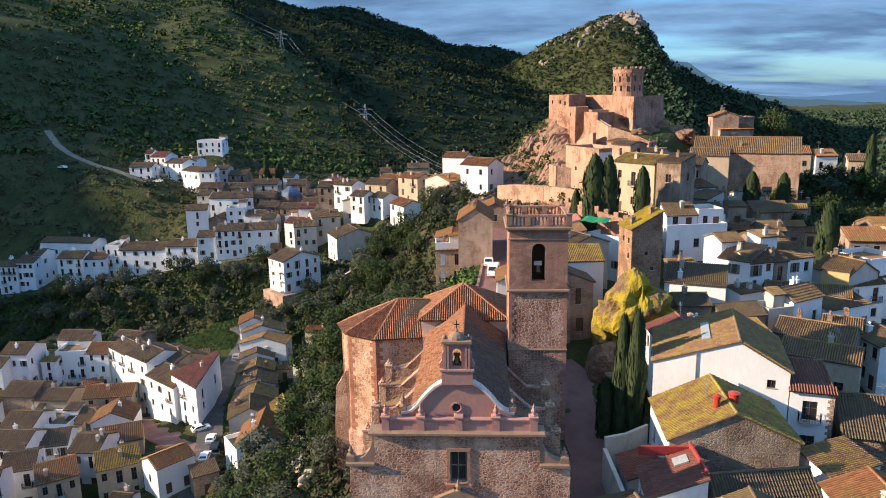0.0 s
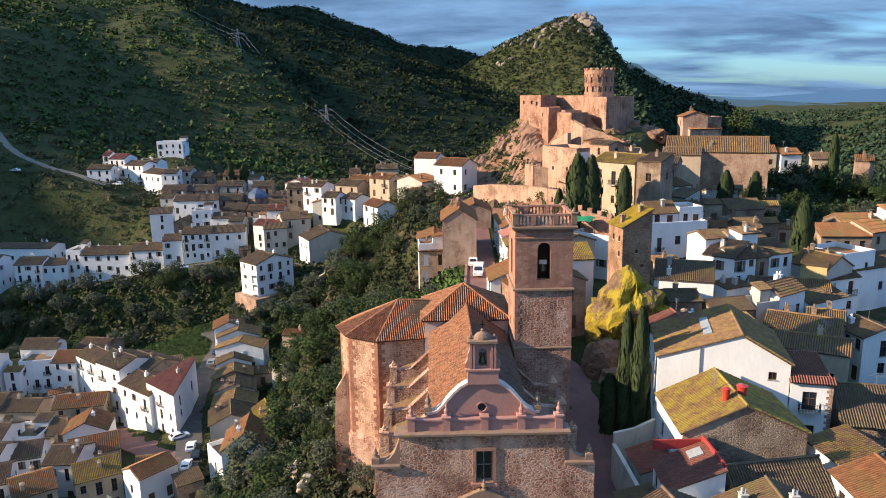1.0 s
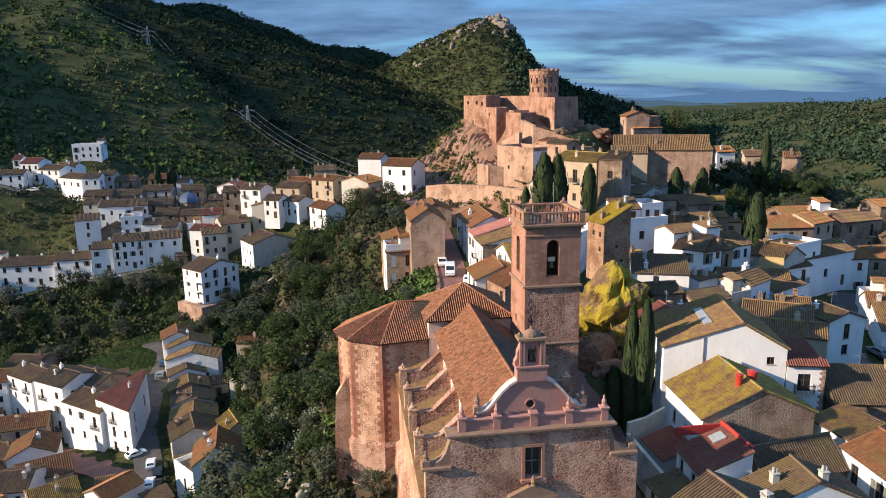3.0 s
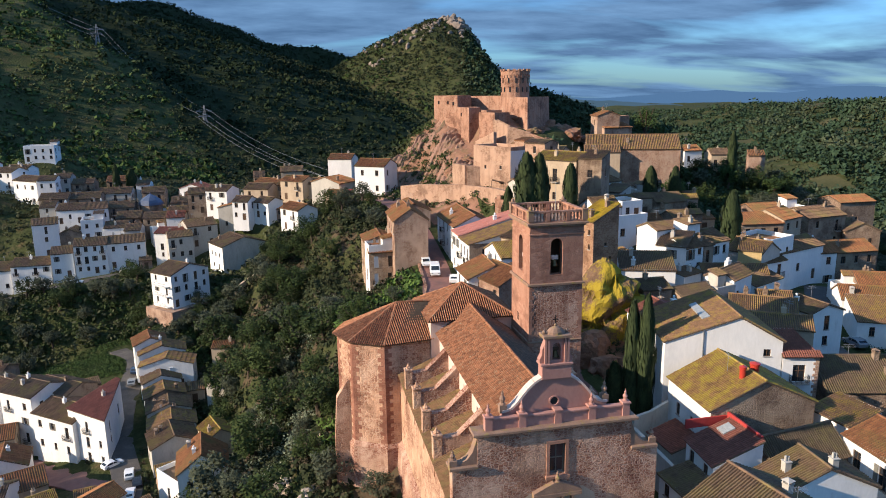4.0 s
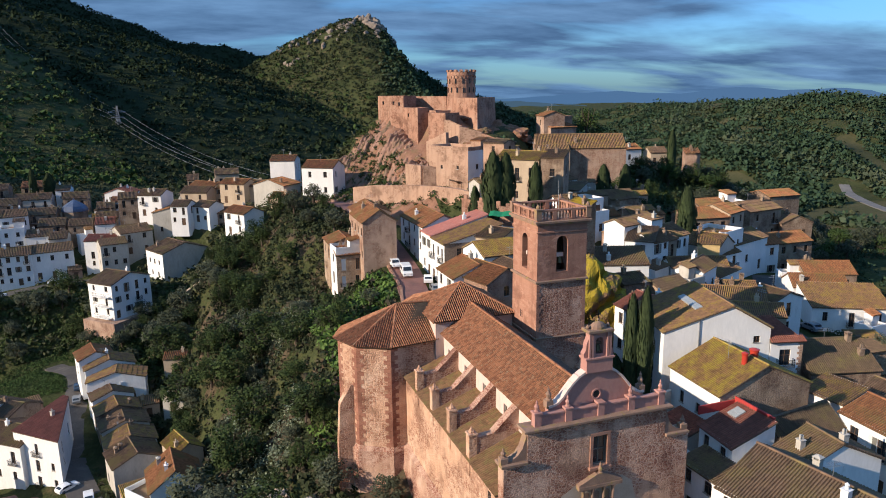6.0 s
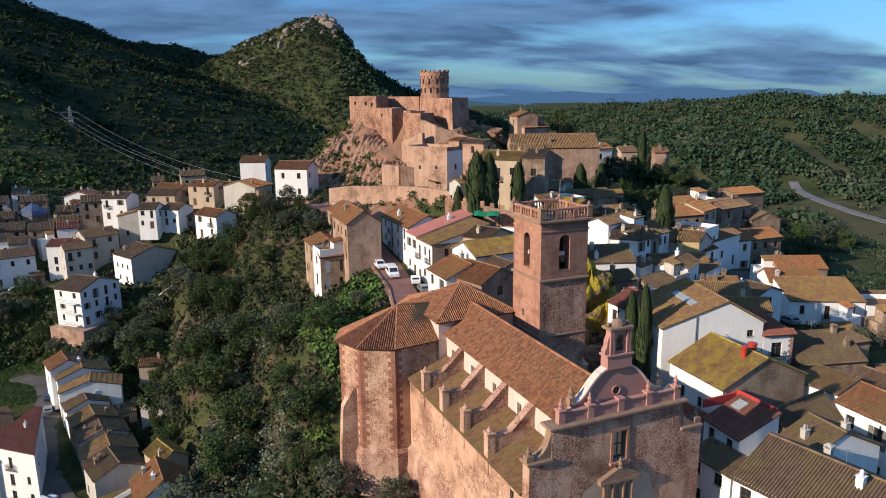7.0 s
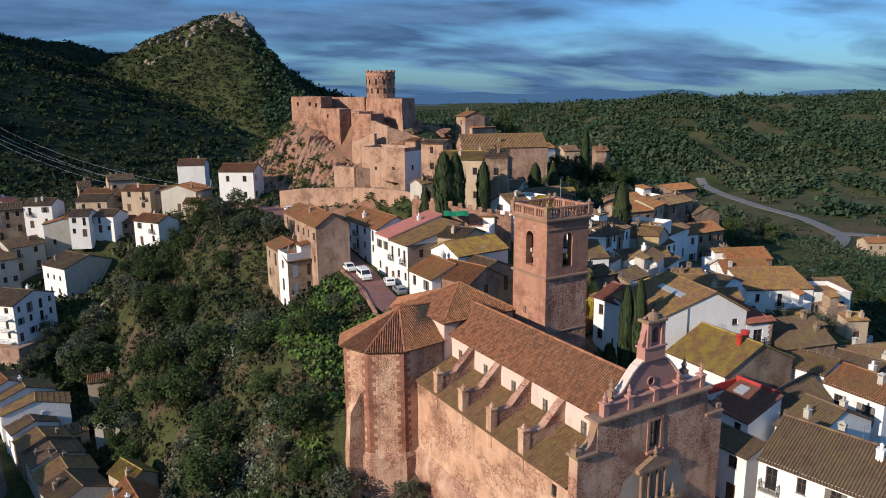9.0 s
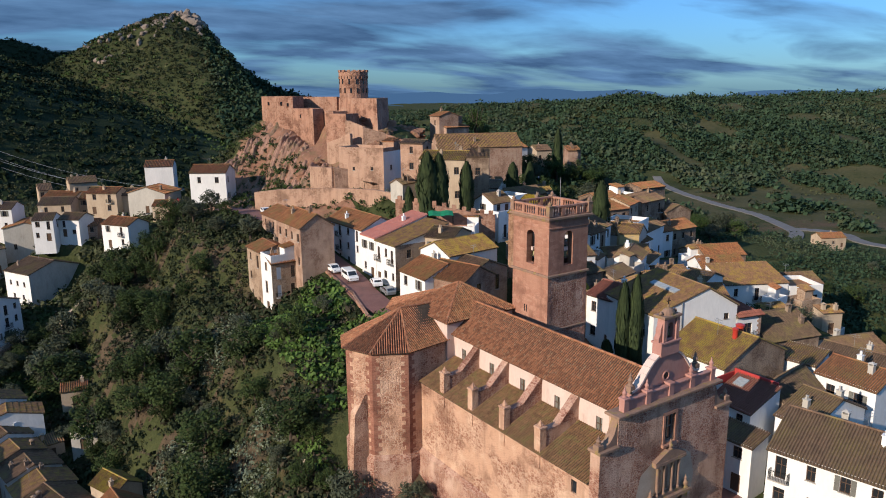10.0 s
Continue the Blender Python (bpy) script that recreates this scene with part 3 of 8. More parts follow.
plot(-28.1, 246.0, -20.9, 240.0, 7, 22.0, 15.7, 1.4, 'p', 'o', 'o', 2, 2)
plot(-28.2, 222.0, -23.1, 214.0, 7, 16.5, 10.0, 1.6, 'p', 'w', 'o', 2, 2)
plot(-36.8, 238.0, -32.2, 234.0, 7, 16.3, 11.3, 1.4, 'p', 'w', 'b', 2, 2)
plot(-54.3, 262.0, -46.8, 258.0, 8, 17.6, 10.6, 1.6, 'p', 'w', 'b', 2, 2)
plot(-60.3, 262.0, -54.4, 262.0, 8, 16.7, 9.7, 1.6, 'p', 'b', 'b', 2, 2)
# lower town
plot(-135.0, 172.0, -127.4, 172.0, 9, -19.3, -28.3, 1.8, 'p', 'w', 'b', 2, 3)
plot(-130.0, 176.0, -122.7, 176.0, 9, -17.0, -28.0, 1.8, 'p', 'w', 'b', 2, 3)
plot(-121.7, 180.0, -117.3, 180.0, 9, -20.5, -29.5, 1.6, 'p', 'w', 'y', 3, 1)
plot(-118.6, 182.0, -110.4, 183.0, 8, -19.5, -30.5, 1.8, 'f', 'w', 'b', 3, 3)
plot(-122.6, 190.0, -113.2, 190.0, 7, -17.8, -22.8, 1.8, 'p', 'w', 'b', 1, 2)
plot(-110.6, 183.0, -104.1, 183.0, 9, -19.4, -29.4, 1.8, 'p', 'w', 'o', 3, 2)
plot(-104.1, 184.0, -95.6, 177.0, 9, -17.7, -28.7, 1.8, 'p', 'w', 'b', 3, 2)
plot(-110.2, 196.0, -101.2, 194.0, 9, -19.9, -27.9, 1.6, 'p', 'b', 'b', 1, 2)
plot(-91.4, 169.0, -83.1, 163.0, 10, -14.1, -29.1, 1.8, 'p', 'w', 'd', 4, 2)
plot(-82.5, 161.0, -72.2, 153.0, 10, -16.6, -25.6, 1.8, 'p', 'w', 'b', 2, 3)
plot(-73.6, 155.6, -64.4, 147.4, 12, -14.1, -29.1, 2.4, 'm', 'w', 'r', 4, 3, -11)
plot(-85.7, 172.0, -76.3, 165.0, 8, -15.1, -27.1, 1.6, 'p', 'b', 'd', 1, 1)
# lower lane stepped roofs
plot(-64.1, 178.0, -56.9, 180.0, 7, -9.2, -15.2, 1.6, 'g', 'w', 'o', 1, 2)
plot(-62.6, 175.0, -52.2, 177.0, 6, -10.6, -16.6, 1.8, 'g', 'w', 't', 1, 2)
plot(-62.0, 171.0, -49.9, 171.0, 6, -12.1, -18.1, 1.8, 'g', 'w', 't', 1, 2)
plot(-60.5, 166.0, -52.3, 168.0, 6, -14.5, -20.5, 1.6, 'g', 'w', 'b', 1, 2)
plot(-59.0, 160.0, -50.7, 162.0, 6, -15.7, -21.7, 1.6, 'g', 'b', 't', 1, 1)
plot(-57.6, 154.2, -48.7, 156.0, 7, -16.7, -23.7, 1.6, 'g', 'g', 'b', 1, 1)
plot(-56.5, 148.3, -47.1, 150.0, 7, -17.8, -24.8, 1.8, 'g', 'g', 't', 1, 1)
plot(-54.3, 139.4, -45.6, 142.0, 8, -17.8, -25.8, 2.0, 'g', 'g', 'b', 1, 2)
plot(-51.5, 129.0, -46.9, 123.0, 10, -17.4, -26.4, 1.4, 'f', 'w', 'b', 2, 1)
plot(-46.9, 123.0, -38.4, 124.0, 9, -15.0, -25.0, 3.2, 'g', 'w', 'o', 2, 2)
plot(-43.1, 136.0, -38.2, 138.0, 7, -15.3, -21.3, 1.6, 'g', 'o', 'y', 1, 1)
# near lower roofs
plot(-97.7, 158.0, -86.3, 160.0, 8, -21.7, -28.7, 1.8, 'p', 'o', 'o', 2, 3)
plot(-97.1, 150.0, -90.3, 148.0, 8, -23.2, -30.2, 1.6, 'p', 'b', 'b', 1, 1)
plot(-87.9, 144.0, -79.1, 146.0, 8, -21.3, -28.3, 2.2, 'g', 'w', 'o', 1, 2)
plot(-81.7, 134.0, -73.0, 138.0, 8, -21.6, -28.6, 2.2, 'p', 'o', 'o', 1, 3)
plot(-83.8, 128.0, -77.5, 128.0, 9, -19.7, -27.7, 1.8, 'p', 'w', 'b', 2, 2)
plot(-61.0, 119.0, -56.1, 125.0, 6, -18.2, -24.2, 1.4, 'p', 'w', 'o', 1, 2)
plot(-73.4, 120.0, -66.4, 124.0, 8, -19.3, -27.3, 2.0, 'p', 'o', 'y', 2, 3)
plot(-120.0, 160.0, -111.4, 160.0, 10, -22.2, -30.2, 2.0, 'p', 'b', 'b', 1, 2)
plot(-111.7, 160.0, -102.8, 160.0, 8, -23.0, -29.0, 1.6, 'p', 'o', 'b', 1, 2)
plot(-107.7, 142.0, -100.2, 142.0, 9, -21.3, -29.3, 1.8, 'p', 'w', 'b', 2, 2)
plot(-102.7, 146.0, -94.8, 146.0, 8, -23.6, -29.6, 1.2, 'f', 'w', 'b', 1, 2)
plot(-94.7, 132.0, -87.4, 134.0, 8, -21.1, -28.1, 2.0, 'p', 'w', 'b', 2, 3)
plot(-102.6, 128.0, -92.9, 128.0, 9, -19.2, -26.2, 2.0, 'p', 'w', 'b', 2, 3)
plot(-90.9, 118.0, -85.5, 120.0, 9, -18.8, -26.8, 1.8, 'p', 'w', 'b', 2, 2)
plot(-81.3, 114.0, -75.5, 118.0, 9, -18.7, -26.7, 1.8, 'p', 'o', 'o', 2, 3)
plot(-127.6, 158.0, -119.5, 158.0, 9, -23.6, -31.6, 1.8, 'p', 'w', 'b', 2, 3)
plot(-91.4, 106.0, -84.7, 108.0, 9, -16.3, -24.3, 1.8, 'p', 'w', 'o', 2, 3)
# ridge street houses
plot(-9.6, 160.0, -9.6, 152.0, 7, 19.0, 7.0, 1.2, 'p', 's', 'o', 3, 2)
plot(-9.6, 152.0, -9.3, 147.0, 6, 18.2, 7.2, 1.2, 'f', 'w', 'o', 3, 1)
plot(-9.3, 147.0, -3.6, 147.0, 6, 17.6, 6.6, 1.2, 'p', 's', 'o', 3, 2)
plot(-0.3, 176.0, -0.4, 166.0, 8, 22.8, 10.8, 1.8, 'p', 'p', 'o', 3, 2)
plot(-4.1, 156.0, -4.3, 143.5, 7, 24.7, 10.7, 2.4, 'p', 'p', 'o', 3, 4)
plot(7.5, 157.0, 7.7, 141.0, 9, 23.3, 14.3, 2.2, 'p', 'w', 'o', 3, 4)
plot(2.9, 118.0, 2.9, 110.0, 9, 20.6, 13.6, 2.0, 'p', 'w', 'o', 2, 2)
plot(4.2, 112.0, 6.3, 104.0, 8, 20.8, 12.8, 2.0, 'p', 'p', 'o', 2, 3)
plot(9.1, 112.0, 20.1, 113.0, 8, 23.3, 15.3, 1.8, 'p', 'w', 'y', 1, 2)
plot(8.8, 106.0, 17.6, 107.0, 8, 21.3, 13.3, 1.8, 'g', 'p', 'b', 2, 2)
plot(13.2, 126.0, 15.9, 121.0, 8, 23.9, 15.9, 1.4, 'p', 'o', 'b', 2, 2)
plot(20.5, 134.0, 26.2, 128.0, 8, 22.9, 14.9, 1.4, 'f', 'w', 'o', 1, 3)
plot(34.4, 140.0, 37.5, 135.0, 8, 23.1, 15.1, 2.0, 'p', 'w', 'y', 1, 2)
# eastern quarter
plot(34.7, 131.0, 46.3, 133.0, 9, 24.6, 14.0, 2.2, 't', 'w', 'o', 2, 3)
plot(35.3, 133.6, 41.2, 134.6, 6, 27.0, 24.2, 1.8, 'p', 'w', 'b', 1, 2)
plot(41.3, 134.4, 46.2, 135.2, 6, 27.0, 24.2, 1.0, 't', 'w', 'o', 1, 2)
plot(37.4, 140.0, 48.6, 141.0, 7, 26.1, 20.1, 1.6, 'p', 'w', 'b', 1, 4)
plot(39.4, 116.4, 43.2, 112.9, 6.5, 22.9, 15.5, 1.7, 'm', 'w', 'b', 2, 1)
plot(40.6, 118.6, 44.6, 119.8, 5, 25.0, 16.0, 1.0, 'p', 'w', 'b', 2, 2)
plot(43.5, 113.2, 47.7, 114.6, 6, 22.6, 15.0, 1.4, 'p', 'w', 'b', 3, 2)
plot(47.2, 119.4, 50.4, 120.4, 3.4, 25.6, 18.0, .5, 'm', 'w', 'b', 1, 1)
plot(50.0, 129.0, 56.8, 131.0, 6, 22.6, 16.8, 1.4, 'p', 'b', 'b', 1, 3)
plot(47.9, 114.7, 50.4, 115.6, 7, 22.5, 15.0, 1.4, 'p', 'b', 'b', 2, 1)
plot(51.4, 117.8, 56.4, 119.8, 8, 22.2, 14.5, 1.7, 'p', 'w', 'b', 2, 2)
plot(54.1, 136.0, 58.5, 136.0, 6, 23.4, 18.8, 1.4, 'p', 'b', 'b', 1, 2)
plot(57.5, 150.0, 65.1, 150.0, 8, 24.8, 18.8, 1.6, 'p', 'b', 'b', 1, 1)
plot(56.9, 117.6, 60.2, 115.2, 8, 20.6, 12.5, 1.2, 'm', 'y', 't', 1, 0)
plot(60.4, 115.6, 66.6, 118.6, 7, 19.8, 11.5, 2.0, 'g', 'g', 't', 1, 2)
plot(66.8, 121.4, 74.0, 124.4, 8, 20.2, 11.4, 1.2, 't', 'w', 'o', 2, 2)
plot(28.8, 108.6, 37.2, 105.6, 6, 20.9, 13.5, 1.9, 'm', 'w', 'b', 1, 0)
plot(28.6, 100.0, 33.4, 100.0, 6, 19.6, 14.6, 1.0, 'p', 'b', 'd', 1, 2)
plot(45.2, 110.0, 50.4, 108.8, 4.6, 18.6, 13.0, 1.3, 'p', 'w', 'b', 1, 2)
plot(40.4, 108.2, 45.0, 110.4, 3, 19.0, 13.0, .5, 'm', 'w', 'b', 1, 0)
plot(70.9, 137.0, 80.5, 136.0, 9, 21.2, 13.2, 1.8, 'p', 'b', 'o', 2, 3)
plot(80.5, 136.0, 87.2, 139.0, 9, 21.9, 13.9, 1.8, 'p', 'o', 'o', 2, 2)
plot(80.6, 146.0, 88.5, 146.0, 8, 21.8, 15.8, 1.6, 'p', 'b', 'o', 1, 3)
plot(88.9, 146.0, 95.0, 146.0, 8, 21.6, 14.6, 1.2, 'f', 'w', 'o', 1, 2)
plot(90.0, 140.0, 101.4, 142.0, 9, 21.1, 13.1, 1.8, 'p', 'b', 'b', 2, 2)
plot(122.6, 168.0, 133.8, 168.0, 9, 19.0, 10.0, 1.4, 'p', 'b', 'o', 1, 3)
plot(100.0, 140.0, 107.6, 138.0, 9, 17.6, 7.6, 1.8, 'g', 'b', 'b', 2, 2)
plot(81.0, 128.0, 87.7, 128.0, 8, 16.0, 8.0, 1.6, 'p', 'w', 'o', 2, 2)
plot(89.6, 130.0, 99.5, 130.0, 8, 15.3, 7.3, 1.8, 'p', 'b', 'o', 2, 3)
plot(68.1, 122.0, 84.2, 128.0, 8, 17.9, 10.9, 1.6, 'p', 'w', 'b', 1, 3)
plot(60.8, 116.0, 67.7, 118.0, 8, 18.0, 11.0, 1.6, 'p', 'w', 'b', 2, 2)
plot(22.4, 93.0, 22.7, 87.0, 8, 19.0, 11.0, 1.6, 'p', 'w', 'r', 2, 2)
# castle quarter
plot(28.4, 151.8, 35.0, 143.6, 8, 35.6, 25.0, 1.5, 'p', 'o', 'y', 2, 3)
plot(38.6, 176.0, 43.0, 172.6, 7, 35.0, 26.0, 1.2, 'p', 'o', 'b', 1, 2)
plot(35.3, 143.3, 39.2, 140.2, 7, 36.2, 23.5, 1.2, 'm', 'b', 'b', 2, 1)
plot(37.6, 156.0, 43.6, 152.0, 7, 33.4, 24.0, 1.4, 'p', 'o', 't', 2, 2)
plot(44.4, 163.0, 49.4, 160.4, 7, 33.6, 24.6, 1.4, 'p', 'p', 'b', 2, 2)
plot(53.4, 181.2, 76.0, 172.4, 12, 34.8, 21.0, 3.4, 'p', 'p', 't', 1, 2)
plot(51.8, 178.6, 60.4, 175.4, 4.0, 34.2, 22.0, 1.6, 'm', 'o', 't', 1, 1)
plot(62.4, 199.6, 61.8, 193.6, 6.5, 43.0, 30.0, 1.2, 'p', 'p', 'o', 3, 1)
plot(63.4, 192.2, 72.4, 193.4, 5, 39.6, 30.0, 1.2, 'm', 'p', 'o', 1, 2)
plot(69.0, 199.4, 75.0, 200.4, 5.5, 41.6, 31.0, .8, 't', 'p', 'o', 2, 2)
plot(43.5, 150.0, 46.6, 146.4, 6, 28.0, 22.6, 1.2, 'm', 'g', 'b', 2, 1)
plot(46.4, 152.6, 50.6, 154.2, 5, 29.6, 23.5, 1.2, 'm', 'w', 'b', 1, 1)
plot(80.3, 192.0, 86.6, 190.6, 7, 33.2, 28.0, 1.6, 'p', 'o', 'o', 1, 2)
plot(87.6, 190.0, 93.1, 190.0, 7, 32.6, 27.6, 1.4, 'p', 'w', 'o', 1, 2)
plot(94.4, 187.0, 99.4, 185.6, 7, 31.6, 26.6, 1.4, 'p', 'o', 'b', 1, 2)
plot(103.0, 182.0, 106.8, 180.0, 5, 31.4, 23.2, 1.2, 'm', 'p', 'o', 1, 1)
# valley barn
plot(289.0, 196.0, 301.0, 190.0, 8, -22.5, -27.5, 2.0, 'p', 'o', 'o', 1, 3)
# beside the church
plot(19.8, 77.6, 33.6, 74.0, 12, 19.9, 9.0, 3.1, 'g', 'w', 't', 2, 3, 0.0, 0.63, ((0, 12.0, 8.9, 0.9, 0.9, 'plain'), (0, 12.0, 5.4, 1.0, 1.5, 'plain'), (0, 5.2, 5.0, 0.9, 1.1, 'plain'), (3, 3, 7.2, 0.9, 1.3, 'plain'), (3, 7.5, 7.2, 0.9, 1.3, 'plain'), (3, 3, 3.2, 0.9, 1.4, 'plain'), (3, 7.5, 3.2, 0.9, 1.4, 'plain')))
plot(33.7, 73.9, 37.9, 72.8, 8, 18.0, 9.0, .8, 'm', 'w', 'r', 2, 1, 0.0, 0.5, ((0, 1.3, 5.6, 1.5, 2.2, 'tall'), (0, 1.3, 1.6, 1.5, 2.2, 'tall')))
plot(18.6, 65.4, 31.0, 64.8, 9.6, 16.4, 8.0, 2.9, 'g', 'bw', 'y', 2, 0, 0.0, 0.5, ((3, 2.2, 4.6, 0.8, 1.5, 'plain'), (3, 5.4, 4.6, 0.8, 1.2, 'plain'), (3, 3.2, 1.2, 0.9, 1.4, 'plain'), (0, 2.0, 5.4, 0.6, 0.7, 'plain')))
plot(15.7, 65.0, 15.3, 59.4, 5.2, 13.6, 6.5, 2.2, 'm', 'w', 'r', 2, 2)
plot(11.3, 62.5, 11.6, 56.6, 3.4, 11.6, 5.5, 0.8, 'm', 'w', 'b', 2, 2)
plot(14.9, 71.6, 15.1, 66.6, 3.4, 11.3, 7.0, 1.1, 'm', 'g', 'r', 1, 1)
plot(21.4, 58.0, 31.0, 59.4, 5.4, 12.9, 6.0, 2.4, 'p', 'b', 'd', 1, 2)
plot(18.2, 53.6, 28.6, 53.0, 4.6, 13.2, 6.0, 2.4, 'g', 'w', 'b', 1, 0)
plot(31.8, 66.6, 32.6, 61.4, 4.6, 14.8, 8.0, 1.0, 'm', 'w', 't', 1, 1)
plot(31.2, 60.6, 31.0, 53.0, 8, 14.6, 7.0, 1.6, 'p', 'w', 'o', 2, 2)
plot(37.8, 65.0, 38.6, 56.0, 9, 13.4, 6.0, 1.8, 'p', 'w', 'b', 2, 2)
plot(38.6, 71.6, 48.0, 69.2, 10, 13.8, 7.0, 2.8, 'p', 'b', 'd', 1, 0)
plot(49.4, 66.0, 58.0, 63.0, 8, 10.6, 4.0, 1.8, 'p', 'w', 'b', 1, 2)
# along the eastern lane
plot(40.6, 95.5, 48.6, 90.2, 7, 17.2, 11.0, 1.3, 'p', 'b', 't', 1, 2)
plot(38.6, 88.6, 46.4, 84.0, 6, 16.8, 10.0, 1.2, 'p', 'o', 't', 1, 2)
plot(25.6, 92.0, 32.6, 92.6, 6, 17.2, 11.0, 1.4, 'p', 'b', 'b', 1, 2)
plot(33.4, 90.4, 39.4, 91.2, 6, 17.6, 11.0, 1.0, 'm', 'g', 't', 1, 1)
plot(34.4, 98.0, 41.0, 99.6, 5, 18.4, 12.0, 1.2, 'p', 'b', 'd', 1, 1)
plot(41.6, 100.2, 45.6, 101.4, 4, 18.0, 12.0, 1.0, 'f', 'g', 'b', 1, 1)
plot(53.8, 100.9, 54.5, 94.4, 6.5, 15.4, 8.5, 1.2, 'p', 'w', 'b', 2, 3)
plot(48.6, 99.0, 53.0, 96.6, 7, 16.6, 10.0, 1.0, 'p', 'b', 't', 1, 1)
plot(46.0, 102.4, 51.8, 106.0, 5, 19.4, 13.5, 1.4, 'p', 'w', 'b', 1, 2)
plot(53.0, 106.4, 61.2, 110.4, 6, 16.8, 11.0, 1.0, 'p', 'w', 'b', 1, 3)
plot(53.4, 112.6, 58.6, 110.6, 4.5, 17.6, 11.0, 1.2, 'p', 'b', 't', 1, 2)
plot(66.8, 98.2, 78.6, 92.0, 9, 12.0, 4.0, 2.2, 'm', 'w', 't', 2, 3)
plot(71.4, 107.2, 80.4, 102.6, 7, 12.9, 5.0, 1.8, 'p', 'w', 'o', 2, 2)
plot(79.6, 112.4, 88.8, 108.4, 8, 13.4, 5.0, 1.8, 'p', 'b', 'o', 2, 3)
plot(78.8, 91.8, 85.2, 88.4, 8, 10.2, 2.0, 1.0, 't', 'w', 'o', 2, 2)
plot(83.5, 97.0, 93.0, 92.5, 8, 9.4, 1.0, 1.6, 'p', 'w', 'b', 2, 3)
plot(7.3, 52.3, 9.5, 41.0, 11, 14.9, 5.0, 2.7, 'p', 'w', 'b', 3, 4)
plot(7.2, 140.2, 7.3, 134.6, 12, 22.8, 14.5, 3.4, 'm', 'w', 'k', 2, 2)
plot(7.3, 134.5, 7.4, 127.2, 12, 22.5, 14.2, 3.0, 'm', 'wwb', 't', 2, 3)
plot(22.3, 112.6, 23.3, 107.6, 4.9, 29.4, 20.5, 2.6, 'm', 'c', 'v', 3, 2, 0.0, 0.5, ((0, 1.6, 6.4, 0.6, 0.9, 'plain'), (0, 3.6, 4.0, 0.6, 0.9, 'plain'), (0, 3.6, 6.4, 0.6, 0.9, 'plain'), (1, 2.2, 4.6, 0.5, 0.6, 'plain'), (1, 3.2, 2.2, 0.5, 0.6, 'plain')))
# below the castle
plot(30.0, 162.8, 33.0, 157.6, 4.6, 38.4, 27.0, .7, 'p', 'q', 'b', 3, 1)
plot(21.6, 178.8, 27.8, 167.2, 8, 36.0, 28.0, 0.6, 'f', 'qqw', 'o', 2, 2, 0.0, 0.5, ((0, 4.0, 3.2, 0.7, 0.9, 'plain'), (0, 9.4, 3.4, 0.7, 0.9, 'plain'), (1, 3.0, 3.4, 0.9, 1.2, 'plain')))

# ---- the lie of the land ----
# streets and tracks: x, y, z along the middle
RIDGE_STREET = [(9, 30, 3.5), (10, 60, 5), (13, 78, 7.5), (13, 96, 10), (6, 108, 12), (1, 122, 13.5), (3.5, 140, 15), (4, 160, 18), (4, 178, 20), (2, 195, 20.5), (-3, 207, 19.5)]
LOWER_STREET = [(-50, 95, -25), (-57, 120, -25), (-59, 138, -24), (-64, 155, -23), (-66, 170, -20.5), (-66, 188, -18), (-69, 198, -18.6), (-74.5, 206.5, -19.8)]
TOWN_STREET = [(-60, 137, -24), (-67, 142, -25.2), (-76.5, 150.5, -26.6), (-86, 160.5, -28.5), (-98, 170, -30), (-122, 172, -31), (-150, 172, -33)]
TERRACE_ROAD = [(-190, 238, -21), (-150, 239, -17), (-120, 243, -13), (-95, 241, -8), (-75, 244, -6), (-62, 236, -5), (-52, 226, -4)]
HILL_TRACK = [(-148, 306, 13.5), (-160.5, 312, 17.5), (-182, 322, 20.5), (-201, 335, 23), (-217, 352, 26)]
EAST_LANE = [(57, 78, 5.5), (59.5, 90, 6.5), (64, 103, 8.0), (71, 112, 9.0), (80, 124, 10.0)]
VALLEY_ROAD = [(450, 430, -28), (420, 390, -28), (390, 335, -28), (371, 286, -28), (353, 260, -28), (335, 238, -28), (322, 227, -28), (292, 213, -28), (271, 203, -28), (245, 180, -28)]
VALLEY_BRANCH = [(335, 238, -28), (345, 226, -28), (344, 212, -28), (331, 198, -28), (327, 183, -28), (332, 150, -28), (350, 110, -29), (420, 60, -30)]
# slopes, gully and hill forms
CHURCH_FOOT = [(-14, 52, 0), (-14, 66, -0.5), (-15, 80, -1.5), (-20, 90, -2.5), (-22, 99, -1), (-14, 106, 4), (-8, 118, 8), (-6, 132, 8.5), (-14, 148, 4.5), (-14, 165, 6)]
WEST_SLOPE = [(-28, 55, -12), (-30, 80, -11), (-33, 100, -11), (-32, 120, -11), (-30, 140, -7), (-30, 165, -3), (-28, 190, 2), (-24, 212, 9)]
GULLY = [(-44, 190, -13), (-60, 200, -19), (-75, 205, -23), (-100, 212, -27), (-140, 214, -32), (-190, 210, -36)]
UPPER_BANK = [(-150, 275, -4), (-190, 280, 2), (-170, 330, 18), (-120, 325, 16), (-90, 340, 12), (-60, 340, 4), (-20, 320, -4)]
CASTLE_HILL = [(4, 226, 24.5), (10, 230, 30), (17, 233, 37), (23, 235, 42.5), (28, 228, 42), (26, 214, 36.5), (25, 205, 34.5), (34, 206, 43.5), (37, 199, 42.6), (38, 193, 41.2), (43, 191, 40.2), (48, 198, 41.5), (42, 210, 46), (52, 203, 41), (56, 214, 38), (40, 186, 36), (24, 196, 30), (14, 200, 25)]
